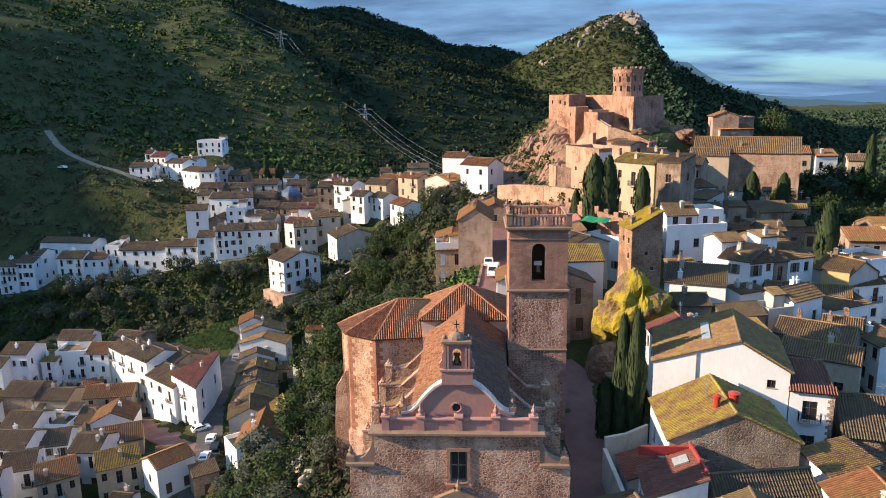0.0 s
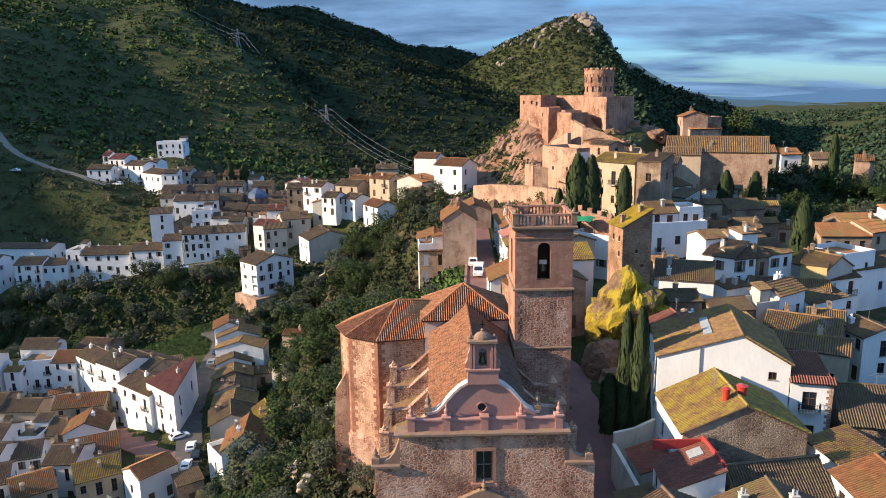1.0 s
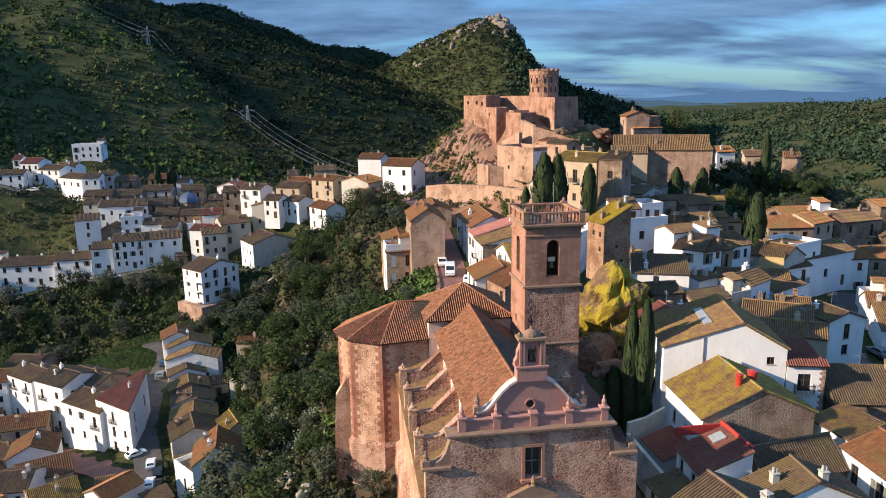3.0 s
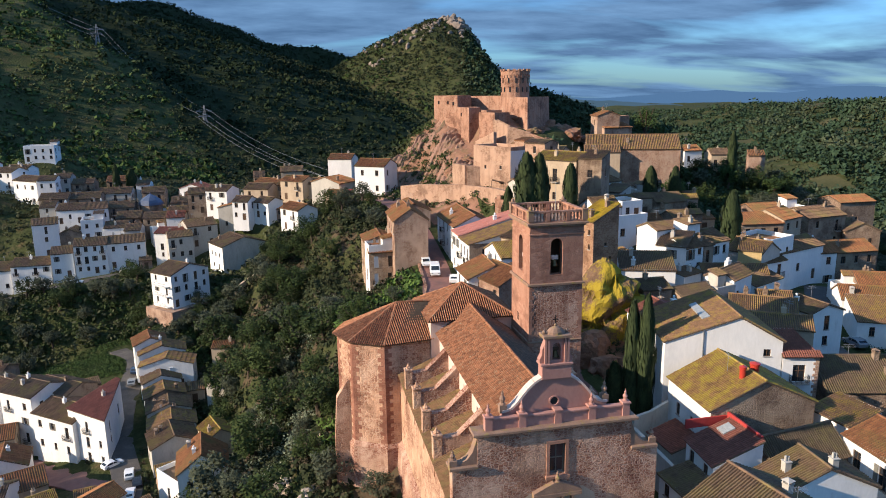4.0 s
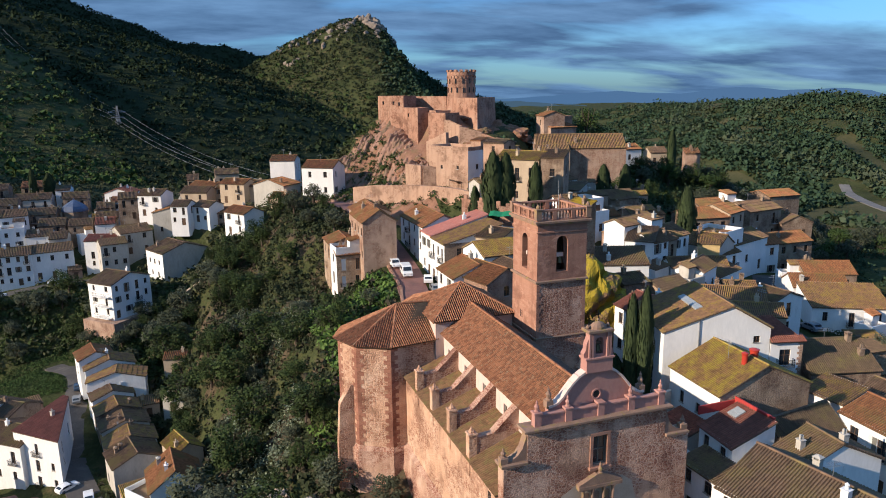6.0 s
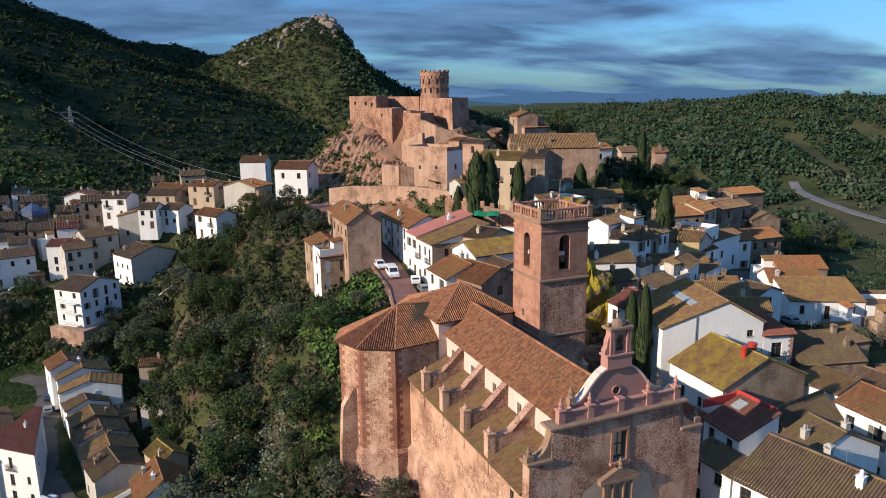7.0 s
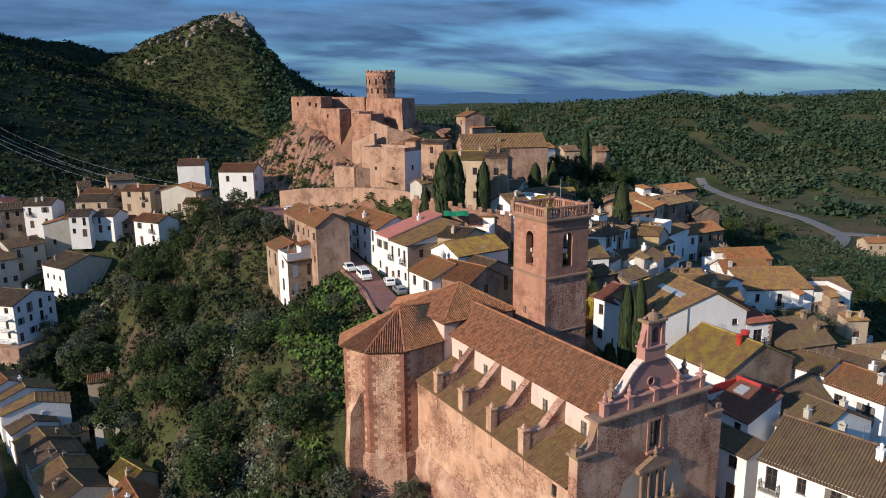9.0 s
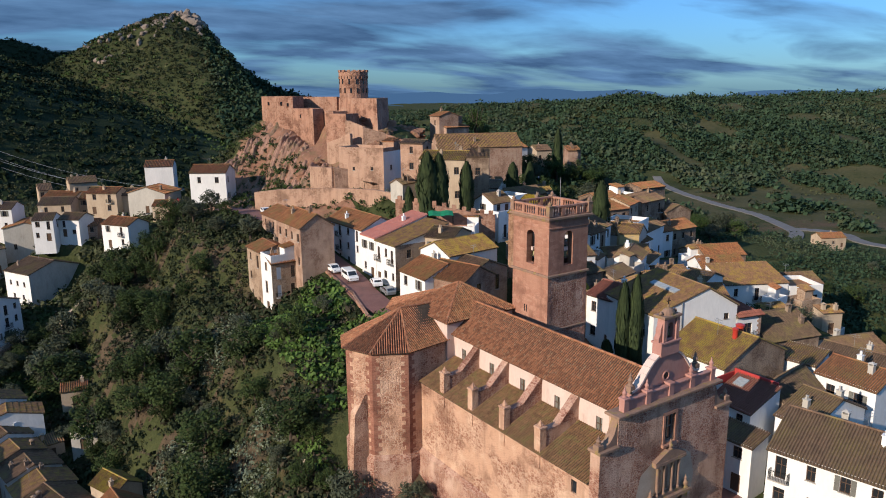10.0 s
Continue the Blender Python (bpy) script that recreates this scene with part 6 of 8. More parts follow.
# dark block added inside so that the belfry openings read dark
under(tower, "bell_frame", Mesh().chamfer(5.9, 84.0, 26.95, 8.2, 86.0, 33.5, .1), WOOD, "dark block added behind the belfry openings")
long_stone, tall_stone = (Mesh().chamfer(-.03, -.03, 0, s, t, .49, .02).data("quoin", ASHLAR) for s, t in ((.62, .38), (.38, .62)))
for k, (x, y) in enumerate(((TX0, TY0), (TX1, TY0), (TX1, TY1), (TX0, TY1))):
    for j in range(40):
        ob = under(tower, "quoin", long_stone if j % 2 else tall_stone, None)
        ob.matrix_basis = pose(x, y, 6.5 + j * .505, 0, 0, 90 * k)
stage = Mesh()
t = .95
for a, b, trim in (((TX0, TY0), (TX1, TY0), 0), ((TX1, TY1), (TX0, TY1), 0), ((TX1, TY0 + t), (TX1, TY1 - t), t), ((TX0, TY1 - t), (TX0, TY0 + t), t)):
    L = TX1 - TX0 if not trim else TY1 - TY0 - 2 * t
    mid = L / 2
    arched(stage, a, b, 27.2, 34.5, mid - .78, mid + .78, 28.2, 31.95, t)
under(tower, "belfry_stage", stage, ASHLAR, "red ashlar belfry with round arches")
for z, out, h in ((26.9, .26, .3), (19.6, .12, .2), (34.45, .45, .3)):
    ledge = Mesh().chamfer(TX0 - out, TY0 - out, z, TX1 + out, TY1 + out, z + h, .08)
    if z > 30:
        ledge.box(TX0 - .22, TY0 - .22, z - .25, TX1 + .22, TY1 + .22, z)
    under(tower, "cornice", ledge, CORNICE)
frieze = Mesh().chamfer(TX0 - .1, TY0 - .1, 33.2, TX1 + .1, TY1 + .1, 33.42, .05)
under(tower, "string_course", frieze, ASHLAR)
rail = Mesh()
for z, h in ((34.75, .16), (35.9, .22)):
    for x0, y0, x1, y1 in ((TX0 - .2, TY0 - .2, TX1 + .2, TY0 + .25), (TX0 - .2, TY1 - .25, TX1 + .2, TY1 + .2), (TX0 - .2, TY0 + .25, TX0 + .25, TY1 - .25), (TX1 - .25, TY0 + .25, TX1 + .2, TY1 - .25)):
        rail.box(x0, y0, z, x1, y1, z + h)
under(tower, "balustrade_rail", rail, ASHLAR)
baluster = Mesh().lathe([(.13, 0), (.13, .06), (.08, .12), (.135, .38), (.07, .72), (.12, .9), (.13, .99)], 8).data("baluster", ASHLAR, smooth=True)
postm = Mesh().box(-.26, -.24, 0, .26, .24, 1.0).data("balustrade_post", ASHLAR)
corner = Mesh().box(-.34, -.34, 0, .34, .34, 1.25).chamfer(-.4, -.4, 1.25, .4, .4, 1.4, .05)
corner.lathe([(.22, 0), (.26, .2), (.12, .42), (.03, .55)], 8, (0, 0, 1.4))
corner = corner.data("corner_post", CORNICE)
for side in range(4):
    L = (TX1 - TX0) if side % 2 == 0 else (TY1 - TY0)
    p0, d = {0: (Vector((TX0, TY0, 34.9)), Vector((1, 0, 0))), 1: (Vector((TX1, TY0, 34.9)), Vector((0, 1, 0))), 2: (Vector((TX1, TY1, 34.9)), Vector((-1, 0, 0))), 3: (Vector((TX0, TY1, 34.9)), Vector((0, -1, 0)))}[side]
    for k in range(1, 16):
        p = p0 + d * L * k / 16
        mesh = postm if k in (5, 11) else baluster
        ob = under(tower, "balustrade_post" if k in (5, 11) else "baluster", mesh, None)
        ob.matrix_basis = pose(*p, 0, 0, 90 * (side % 2))
    ob = under(tower, "corner_post", corner, None)
    ob.matrix_basis = Matrix.Translation(p0)
for x, y, s in ((6.9, 82.2, 1.3), (4.2, 85.0, 1.2), (9.6, 85.0, 1.2)):
    b = Mesh().lathe([(r * s, z * s) for r, z in BELL], 12, (x, y, 29.2))
    b = under(tower, "bell", b, BRONZE, smooth=True)
    yk = Mesh().box(x - .45, y - .14, 29.2 + .6 * s, x + .45, y + .14, 29.2 + .6 * s + .5)
    under(tower, "yoke", yk, CREAM, parent=b)
rod = Mesh().rod((7.6, 84, 34.7), (7.6, 84, 39.3), .035)
under(tower, "lightning_rod", rod, STEEL)
for y in (85.6, 86.0):
    under(tower, "slit", Mesh().box(TX0 - .02, y - .08, 21.4, TX0 + .05, y + .08, 22.4), GLASS)


# ---- the castle ----
castle = thing("castle", "ruined red stone castle with a round keep on the hilltop", "castle", pose(36, 212, 38))


def bastion(outline, z0, z1, batter=0.0, merlons=False, mat=CASTLE, label="", name="rampart", slopes=None):
    """A walled block over an outline (counter-clockwise), leaning in a little; slopes: heights of the top at each corner."""
    cx_, cy_ = sum(p[0] for p in outline) / len(outline), sum(p[1] for p in outline) / len(outline)
    n, m = len(outline), Mesh()
    tops = slopes or [z1] * n
    v = [(cx_ + (x - cx_) * (1 + batter), cy_ + (y - cy_) * (1 + batter), z0) for x, y in outline] + [(x, y, t) for (x, y), t in zip(outline, tops)]
    inner = [(cx_ + (x - cx_) * 0.86, cy_ + (y - cy_) * 0.86, t) for (x, y), t in zip(outline, tops)]
    deep = [(x, y, t - 0.8) for x, y, t in inner]
    v += inner + deep
    f = [(i, (i + 1) % n, n + (i + 1) % n, n + i) for i in range(n)] + [(n + i, n + (i + 1) % n, 2 * n + (i + 1) % n, 2 * n + i) for i in range(n)]
    f += [(2 * n + i, 2 * n + (i + 1) % n, 3 * n + (i + 1) % n, 3 * n + i) for i in range(n)] + [tuple(3 * n + i for i in range(n))]
    m.add(v, f)
    ob = under(castle, name, m, mat, label)
    return ob


bastion([(22.7, 234.4), (24.5, 225.5), (27.3, 220.8), (33, 226), (28, 239)], 34, 49.05, .03, label="angular red stone block with small windows")
bastion([(26.9, 221.5), (27.5, 206.9), (31.2, 207.8), (33, 221)], 31, 45.6, .03, label="projecting red rampart with a sheer south face")
bastion([(31.3, 209), (31.3, 201.6), (36, 202), (36, 209)], 31, 44.9, 0, label="recessed curtain between two blocks")
bastion([(29.3, 202.4), (31.7, 194.5), (36.6, 196.5), (36, 204)], 29, 44.4, .03, label="lower rampart block")
bastion([(39.0, 213.5), (40.9, 193.7), (51.9, 206.7), (50.4, 216), (43, 218)], 36, 48.4, .07, label="stone platform that carries the keep")
bastion([(30, 235.5), (40.2, 217.5), (41.6, 218.3), (31.4, 236.6)], 38, 48.8, 0, label="high curtain wall behind the court")
bastion([(31.1, 194.0), (33.5, 188.3), (34.6, 188.9), (32.2, 194.6)], 27, 44, 0, slopes=[42.7, 41.0, 41.0, 42.7], mat=CASTLE_PALE, label="wall that steps down the slope")
bastion([(33.5, 188.3), (38.8, 185.4), (39.5, 186.5), (34.3, 189.4)], 27, 44, 0, slopes=[40.9, 39.2, 39.2, 40.9], mat=CASTLE_PALE, label="lower end of the stepped wall")
bastion([(38.8, 185.4), (42.6, 181.6), (43.4, 182.4), (39.6, 186.2)], 27, 44, 0, slopes=[39.0, 37.2, 37.2, 39.0], label="ruined foot of the stepped wall")
bastion([(26.8, 197), (29.6, 188.2), (30.6, 188.8), (27.8, 197.6)], 26, 40, 0, slopes=[36.6, 39.4, 39.4, 36.6], mat=CASTLE_PALE, label="raking lower wall")
for (x, y, z) in ((23.5, 230.4, 46.9), (25.2, 224.5, 46.9), (26.4, 222.4, 46.6), (27.3, 215.0, 43.4)):
    under(castle, "window", Mesh().box(x - .35, y - .35, z - .5, x + .2, y + .2, z + .5), GLASS)

KX, KY, KR = 42.8, 211.0, 4.2
keep_m, n = Mesh(), 24
rows = [(KR * 1.06, 42), (KR * 1.02, 48.5), (KR, 50), (KR, 54.6), (KR + .12, 54.9), (KR + .12, 55.9), (KR - .35, 55.9), (KR - .35, 54.8)]
v = [(KX + r * math.cos(2 * math.pi * i / n), KY + r * math.sin(2 * math.pi * i / n), z) for r, z in rows for i in range(n)]
f = [(k * n + i, k * n + (i + 1) % n, (k + 1) * n + (i + 1) % n, (k + 1) * n + i) for k in range(len(rows) - 1) for i in range(n)]
f.append(tuple((len(rows) - 1) * n + i for i in range(n)))
keep = under(castle, "keep", keep_m.add(v, f), CASTLE, "round crenellated keep with rows of slits", smooth=False)
merlon = Mesh().chamfer(-.42, -.3, 0, .42, .3, .62, .06).data("merlon", CASTLE)
for i in range(16):
    a = 2 * math.pi * i / 16
    ob = under(castle, "merlon", merlon, None, parent=keep)
    ob.matrix_basis = pose(KX + (KR - .02) * math.cos(a), KY + (KR - .02) * math.sin(a), 55.88, 0, 0, math.degrees(a) + 90)
slit = Mesh().box(-.2, -.12, -.75, .2, .25, .75).data("slit", GLASS)
corbel = Mesh().box(-.14, -.2, -.6, .14, .1, .1).data("corbel", CASTLE)
for z, count in ((50.6, 14), (53.2, 12)):
    for i in range(count):
        a = 2 * math.pi * (i + .5 * (z > 52)) / count
        ob = under(castle, "slit", slit, None, parent=keep)
        ob.matrix_basis = pose(KX + KR * math.cos(a), KY + KR * math.sin(a), z, 0, 0, math.degrees(a) + 90)
for i in range(24):
    a = 2 * math.pi * (i + .5) / 24
    ob = under(castle, "corbel", corbel, None, parent=keep)
    ob.matrix_basis = pose(KX + KR * math.cos(a), KY + KR * math.sin(a), 54.6, 0, 0, math.degrees(a) + 90)


def run_wall(name, line, thick, mat, label, depth=3.0, merlons=0.0, coping=None):
    """A free-standing wall along (x, y, top), with merlons if asked for."""
    root = thing(name, label, "wall", pose(line[0][0], line[0][1], line[0][2] - depth))
    m = Mesh()
    for a, b in zip(line, line[1:]):
        a, b = Vector(a), Vector(b)
        d = Vector((b.x - a.x, b.y - a.y, 0)).normalized()
        s = Vector((-d.y, d.x, 0)) * thick / 2
        q = [a - s, b - s, b + s, a + s]
        low = [Vector((p.x, p.y, min(p.z - depth, ground_at(p.x, p.y) - 1))) for p in q]
        m.add(low + q, [(4, 5, 6, 7), (0, 1, 5, 4), (1, 2, 6, 5), (2, 3, 7, 6), (3, 0, 4, 7)])
    under(root, "wall_body", m, mat)
    if merlons:
        block = Mesh().chamfer(-.45, -thick / 2, 0, .45, thick / 2, .85, .08).data("merlon", mat)
        for a, b in zip(line, line[1:]):
            a, b = Vector(a), Vector(b)
            k = int((b - a).length / merlons)
            for i in range(k):
                p = a + (b - a) * (i + .5) / k
                ob = under(root, "merlon", block, None)
                ob.matrix_basis = pose(p.x, p.y, p.z, 0, 0, math.degrees(math.atan2(b.y - a.y, b.x - a.x)))
    return root


run_wall("garden_wall", [(17.2, 143.5, 28.4), (22.0, 138, 27.6), (28.5, 133, 26.0), (33, 130, 25.2)], .5, CASTLE, "crenellated red stone garden wall below cypresses", 4, 1.7)
run_wall("retaining_wall", [(5.5, 196, 25.0), (9.3, 190, 26.0), (17, 178.4, 27.0), (20.5, 171, 27.4), (23.5, 163.5, 27.6), (26.0, 157.5, 27.2)], 1.0, CASTLE_PALE, "pale rendered retaining wall above the street", 6)
run_wall("retaining_wall", [(-2.5, 206, 20.6), (-8, 208, 19.4), (-10, 216, 19.0)], .8, CASTLE_PALE, "pale rubble retaining wall below the white house", 5)
run_wall("retaining_wall", [(0.6, 143, 15.6), (-0.4, 130, 14.4), (-3.4, 118, 13.6), (-1.5, 109, 13.2)], .5, CASTLE, "low red parapet wall beside the street", 4)
run_wall("courtyard_wall", [(13.8, 73.4, 12.4), (16.2, 73.8, 12.7), (18.6, 74.2, 13.6)], .4, WALL["g"], "stained pale courtyard wall beside cypresses", 4)
run_wall("courtyard_wall", [(13.8, 73.2, 11.2), (14.3, 66, 10.6), (14.6, 60, 10.2)], .45, WALL["g"], "stained grey yard wall along the street", 4)
run_wall("ruined_wall", [(19.3, 190.8, 31.2), (19.7, 178.2, 31.9), (23.6, 177.0, 31.4)], 1.2, CASTLE_PALE, "broken rubble pier on the castle slope", 6)
run_wall("terrace_wall", [(-42, 206, -3.5), (-33, 214, .5), (-28, 224, 5)], .7, WALL["o"], "ochre rubble terrace wall in the gully", 4)


def outcrop(name, x, y, z, sx, sy, sz, mat, label, seed, turn=0.0, rough=0.35, beds=0.35):
    """A craggy boulder: a ball broken up by ridged noise, with slanting beds and cracks."""
    bm = bmesh.new()
    bmesh.ops.create_icosphere(bm, subdivisions=4, radius=1)
    slant = Vector((.45, .2, .87))
    # a boulder without beds is cut by flat cleavage planes
    cleave = random.Random(int(seed * 10))
    planes = [(Vector((cleave.gauss(0, 1), cleave.gauss(0, 1), cleave.gauss(.1, .8))).normalized(), cleave.uniform(.62, .9)) for _ in range(0 if beds else 22)]
    for vert in bm.verts:
        p = vert.co.copy()
        k = 1 + rough * (abs(noise.noise(p * 1.4 + Vector((seed, 0, 0)))) * 1.6 - .4) + rough * .45 * noise.noise(p * 3.6 + Vector((0, seed, 0))) + rough * .2 * noise.noise(p * 9 + Vector((0, 0, seed)))
        bed = p.dot(slant) + .16 * noise.noise(p * 1.7 + Vector((seed, seed, 0)))
        k -= (.10 if beds else .16) * max(0.0, math.sin(bed * 9 + seed)) ** 6
        for axis, reach in planes:
            face = axis.dot(p)
            if face > .15:
                k = min(k, reach / face + .05 * noise.noise(p * 5))
        q = p * k
        q.z = round(q.z * 5) / 5 * beds + q.z * (1 - beds)
        vert.co = q
    for face in bm.faces:
        face.smooth = False
    me_ = bpy.data.meshes.new(name)
    bm.to_mesh(me_)
    bm.free()
    me_.materials.append(mat)
    ob = tagged(new(name, me_), label, "rock")
    ob.matrix_world = pose(x, y, z, 0, 0, turn) @ Matrix.Diagonal((sx, sy, sz, 1))
    return ob


crag = Mesh()
side_n = 84
for ring_k in range(25):
    # the lichen crag: a stepped knoll cleft by a slanting fissure
    t = ring_k / 24
    for i in range(side_n):
        a = 2 * math.pi * i / side_n
        p = Vector((math.cos(a), math.sin(a), 0))
        reach = 1 + .22 * noise.noise(p * 1.6 + Vector((3.1, 0, t * 1.2))) + .13 * noise.noise(p * 4 + Vector((0, 1.7, t * 3.5)))
        step = .5 * (t + round(t * 3.6 + .8 * noise.noise(p * 1.1)) / 3.6)
        r = reach * (1.06 - .34 * step - .72 * max(0, t - .52) / .48) if ring_k < 24 else 0
        x, y = 22.9 + 6.3 * r * p.x, 101.2 + 5.6 * r * p.y
        z = 9.0 + 15.6 * (1 - (1 - t) ** 1.4) + 1.3 * noise.noise(Vector((x, y, 4)) * .3) + .8 * noise.noise(Vector((x, y, 9)) * .8) + .35 * noise.noise(Vector((x, y, 2)) * 2.1)
        gap = (x - 23.0) * .42 - (z - 17.5) * .86 + .5 * noise.noise(Vector((x, y, z)) * .5)
        dent = 1.5 * math.exp(-(gap / .55) ** 2) * (p.y < .35) + .9 * math.exp(-((gap + 3.4) / .4) ** 2)
        crag.v.append((x - p.x * dent, y - p.y * dent, z - .5 * dent))
crag.f = [(j * side_n + i, j * side_n + (i + 1) % side_n, (j + 1) * side_n + (i + 1) % side_n, (j + 1) * side_n + i) for j in range(24) for i in range(side_n)]
crag.m = [0] * len(crag.f)
solid("rock_crag", crag, YROCK, "cleft red crag crusted with yellow lichen", "rock")
outcrop("rock_outcrop", 18.2, 96.5, 10.0, 4.6, 4.4, 5.4, ROCK, "dark red crag by the lane", 7.7, 10, .3, 0)
outcrop("rock_outcrop", 20.5, 93.0, 9.0, 4.2, 4.2, 4.6, ROCK, "dark red rock below the lichen crag", 9.7, 10, .3, 0)
for k, (x, y, z, s) in enumerate(((42.0, 191.0, 39.0, 1.3), (46.5, 196.4, 38.8, 1.5), (44.6, 187, 36.2, 1.5), (39.0, 198.5, 42.6, .8))):
    outcrop("rock_outcrop", x, y, z, s * 1.7, s * .9, s * .9, ROCK, "fallen rubble and red rock below the keep", k + 90.5, 35 * k, .42)
crag_rng = random.Random(8)
CRAGS = [outcrop("rock_outcrop", *at, ground_at(*at), 4.5, 3.2, 3.0, SUMMIT, "pale weathered crag on the mountain summit", 160.5 + k, 40 * k, .4, 0) for k, at in enumerate(((196, 893), (205, 886), (188, 884), (178, 890)))]
for k in range(120):
    # weathered crags strewn over the head of the peak, thickest on its cliff side
    x, y = (crag_rng.gauss(196, 14), crag_rng.uniform(868, 905)) if k < 50 else (crag_rng.uniform(70, 225), crag_rng.uniform(840, 903))
    size = crag_rng.uniform(.4, 1.3) * (1.7 if k < 50 else .95)
    copy_thing(CRAGS[k % 4], pose(x, y, ground_at(x, y) + .2, crag_rng.uniform(-20, 20), crag_rng.uniform(-20, 20), crag_rng.uniform(0, 360))).scale = (4.5 * size, 3.2 * size, 3.4 * size)
for k, (x, y, s) in enumerate(((50, 206, 5), (57, 205, 4), (58, 213, 5), (62, 208, 4), (37, 189, 3), (54, 198, 4), (21, 199, 2.6), (25, 200, 2.4))):
    outcrop("rock_outcrop", x, y, ground_at(x, y) - s * .35, s * 1.3, s * .9, s * .7, ROCK, "lump of bare red rock below the castle", k + 70.5, 115 + 15 * math.sin(k * 2.1), .4)
for k, (x, y, s) in enumerate(((-25, 80, 1.3), (-24, 92, 1.5), (-22, 72, 1.2), (-27, 98, 1.6), (-21, 103, 1.1))):
    outcrop("rock_outcrop", x, y, ground_at(x, y) - s * .3, s * 1.5, s, s * .8, PALE_RENDER, "pale earthy boulder among the shrubs", k + 40.5, 40 * k, .4)

# the bare slope under the castle: beds of rock that run down it side by side
sx, sy = np.meshgrid(np.linspace(-4, 30, 115), np.linspace(176, 236, 200))
across = -0.52 * sx + 0.85 * sy + 1.1 * waves(sx, sy, 16, 61) + 0.4 * waves(sx, sy, 5, 62)
broken = np.clip(0.72 + 0.75 * waves(sx, sy, 13, 66) + 0.4 * waves(sx, sy, 4.5, 67), 0.08, 1.25)
beds_z = broken * 1.6 * np.abs(np.sin(across * 0.95)) ** 0.8 + 0.6 * broken * np.abs(np.sin(across * 2.2 + 1.0 + 1.5 * waves(sx, sy, 9, 68))) + 0.55 * waves(sx, sy, 3.2, 63) + 0.3 * waves(sx, sy, 1.3, 64)
edge_fade = np.minimum(np.minimum((sx + 4) / 5, (30 - sx) / 4), np.minimum((sy - 176) / 5, (236 - sy) / 5))
bare = np.clip((rocky(sx, sy) + 0.25 * waves(sx, sy, 11, 65) - 0.34) * 4, 0, 1) * np.clip(edge_fade, 0, 1)
sz = land(sx, sy) - 1.8 + bare * (0.9 + beds_z)
k = np.arange(sx.size).reshape(sx.shape)
slope_me = bpy.data.meshes.new("rock_slope")
slope_me.from_pydata(np.stack([sx, sy, sz], -1).reshape(-1, 3).tolist(), [], np.stack([k[:-1, :-1], k[:-1, 1:], k[1:, 1:], k[1:, :-1]], -1).reshape(-1, 4).tolist())
slope_me.materials.append(BEDROCK)
tagged(new("rock_slope", slope_me), "bare pinkish rock slope in tilted beds below the castle", "rock slope", kind="structure")


# ---- houses ----
WINDOW_MESH = {}


def window_meshes(w, h, style):
    """Frame and pane of a window, shared by all of its size: x along the wall, y inwards, z up, from the lower left corner."""
    key = (round(w, 2), round(h, 2), style)
    if key not in WINDOW_MESH:
        fr, t = Mesh(), 0.07
        bars_z = (t, h * 0.62, h * 0.62 + 0.05, h - t) if h > 1.05 else (t, h - t)
        panes = [(x0, x1, z0, z1) for x0, x1 in ((t, w / 2 - 0.03), (w / 2 + 0.03, w - t)) for z0, z1 in zip(bars_z[::2], bars_z[1::2])]
        pierced(fr, (0, 0.12), (w, 0.12), 0, h, panes, 0.06)
        sill = Mesh().chamfer(-0.1, -0.08, -0.09, w + 0.1, 0.2, 0.0, 0.02)
        pane = Mesh().box(0.02, 0.17, 0.02, w - 0.02, 0.19, h - 0.02)
        leaves = []
        for x0, x1 in ((-w * 0.5, -0.02), (w + 0.02, w * 1.5)):
            leaf = Mesh()
            leaf.box(x0, -0.058, 0, x1, -0.015, h)
            for j in range(5):
                leaf.box(x0 + 0.05, -0.075, h * (0.08 + 0.18 * j), x1 - 0.05, -0.055, h * (0.2 + 0.18 * j))
            leaves.append(leaf.data("shutter", SHUTTER))
        rail = Mesh()
        rail.box(-0.35, -0.75, -0.16, w + 0.35, 0.0, -0.02)
        # balcony railing: one comb of bars under a rail, round three sides
        way = [(-0.34, y) for y in np.arange(-0.02, -0.7, -0.15)] + [(x, -0.73) for x in np.arange(-0.34, w + 0.35, 0.15)] + [(w + 0.34, y) for y in np.arange(-0.65, 0.0, 0.15)]
        v, f = [], []
        for i, (x, y) in enumerate(way):
            ax, ay = way[max(i - 1, 0)]
            bx, by = way[min(i + 1, len(way) - 1)]
            d = Vector((bx - ax, by - ay)).normalized() * 0.014
            s = Vector((d.y, -d.x))
            for z in (-0.02, 0.92, 0.97):
                for p, q in ((-1, -1), (1, -1), (1, 1), (-1, 1)):
                    v.append((x + d.x * p + s.x * q, y + d.y * p + s.y * q, z))
            k = 12 * i
            f += [(k + j, k + (j + 1) % 4, k + 4 + (j + 1) % 4, k + 4 + j) for j in range(4)] + [(k + 8, k + 9, k + 10, k + 11)]
            f += [(k + 4, k + 5, k + 9, k + 8), (k + 6, k + 7, k + 11, k + 10)]
            if i + 1 < len(way):
                m = k + 12
                f += [(k + 5, m + 4, m + 8, k + 9), (k + 9, m + 8, m + 11, k + 10), (k + 10, m + 11, m + 7, k + 6), (k + 6, m + 7, m + 4, k + 5)]
        bars = Mesh().add(v, f)
        WINDOW_MESH[key] = (fr.data("window", WOOD), pane.data("pane", GLASS), sill.data("sill", CONCRETE), leaves, rail.data("balcony", CONCRETE), bars.data("railing", IRON))
    return WINDOW_MESH[key]


DOOR_MESH = {}


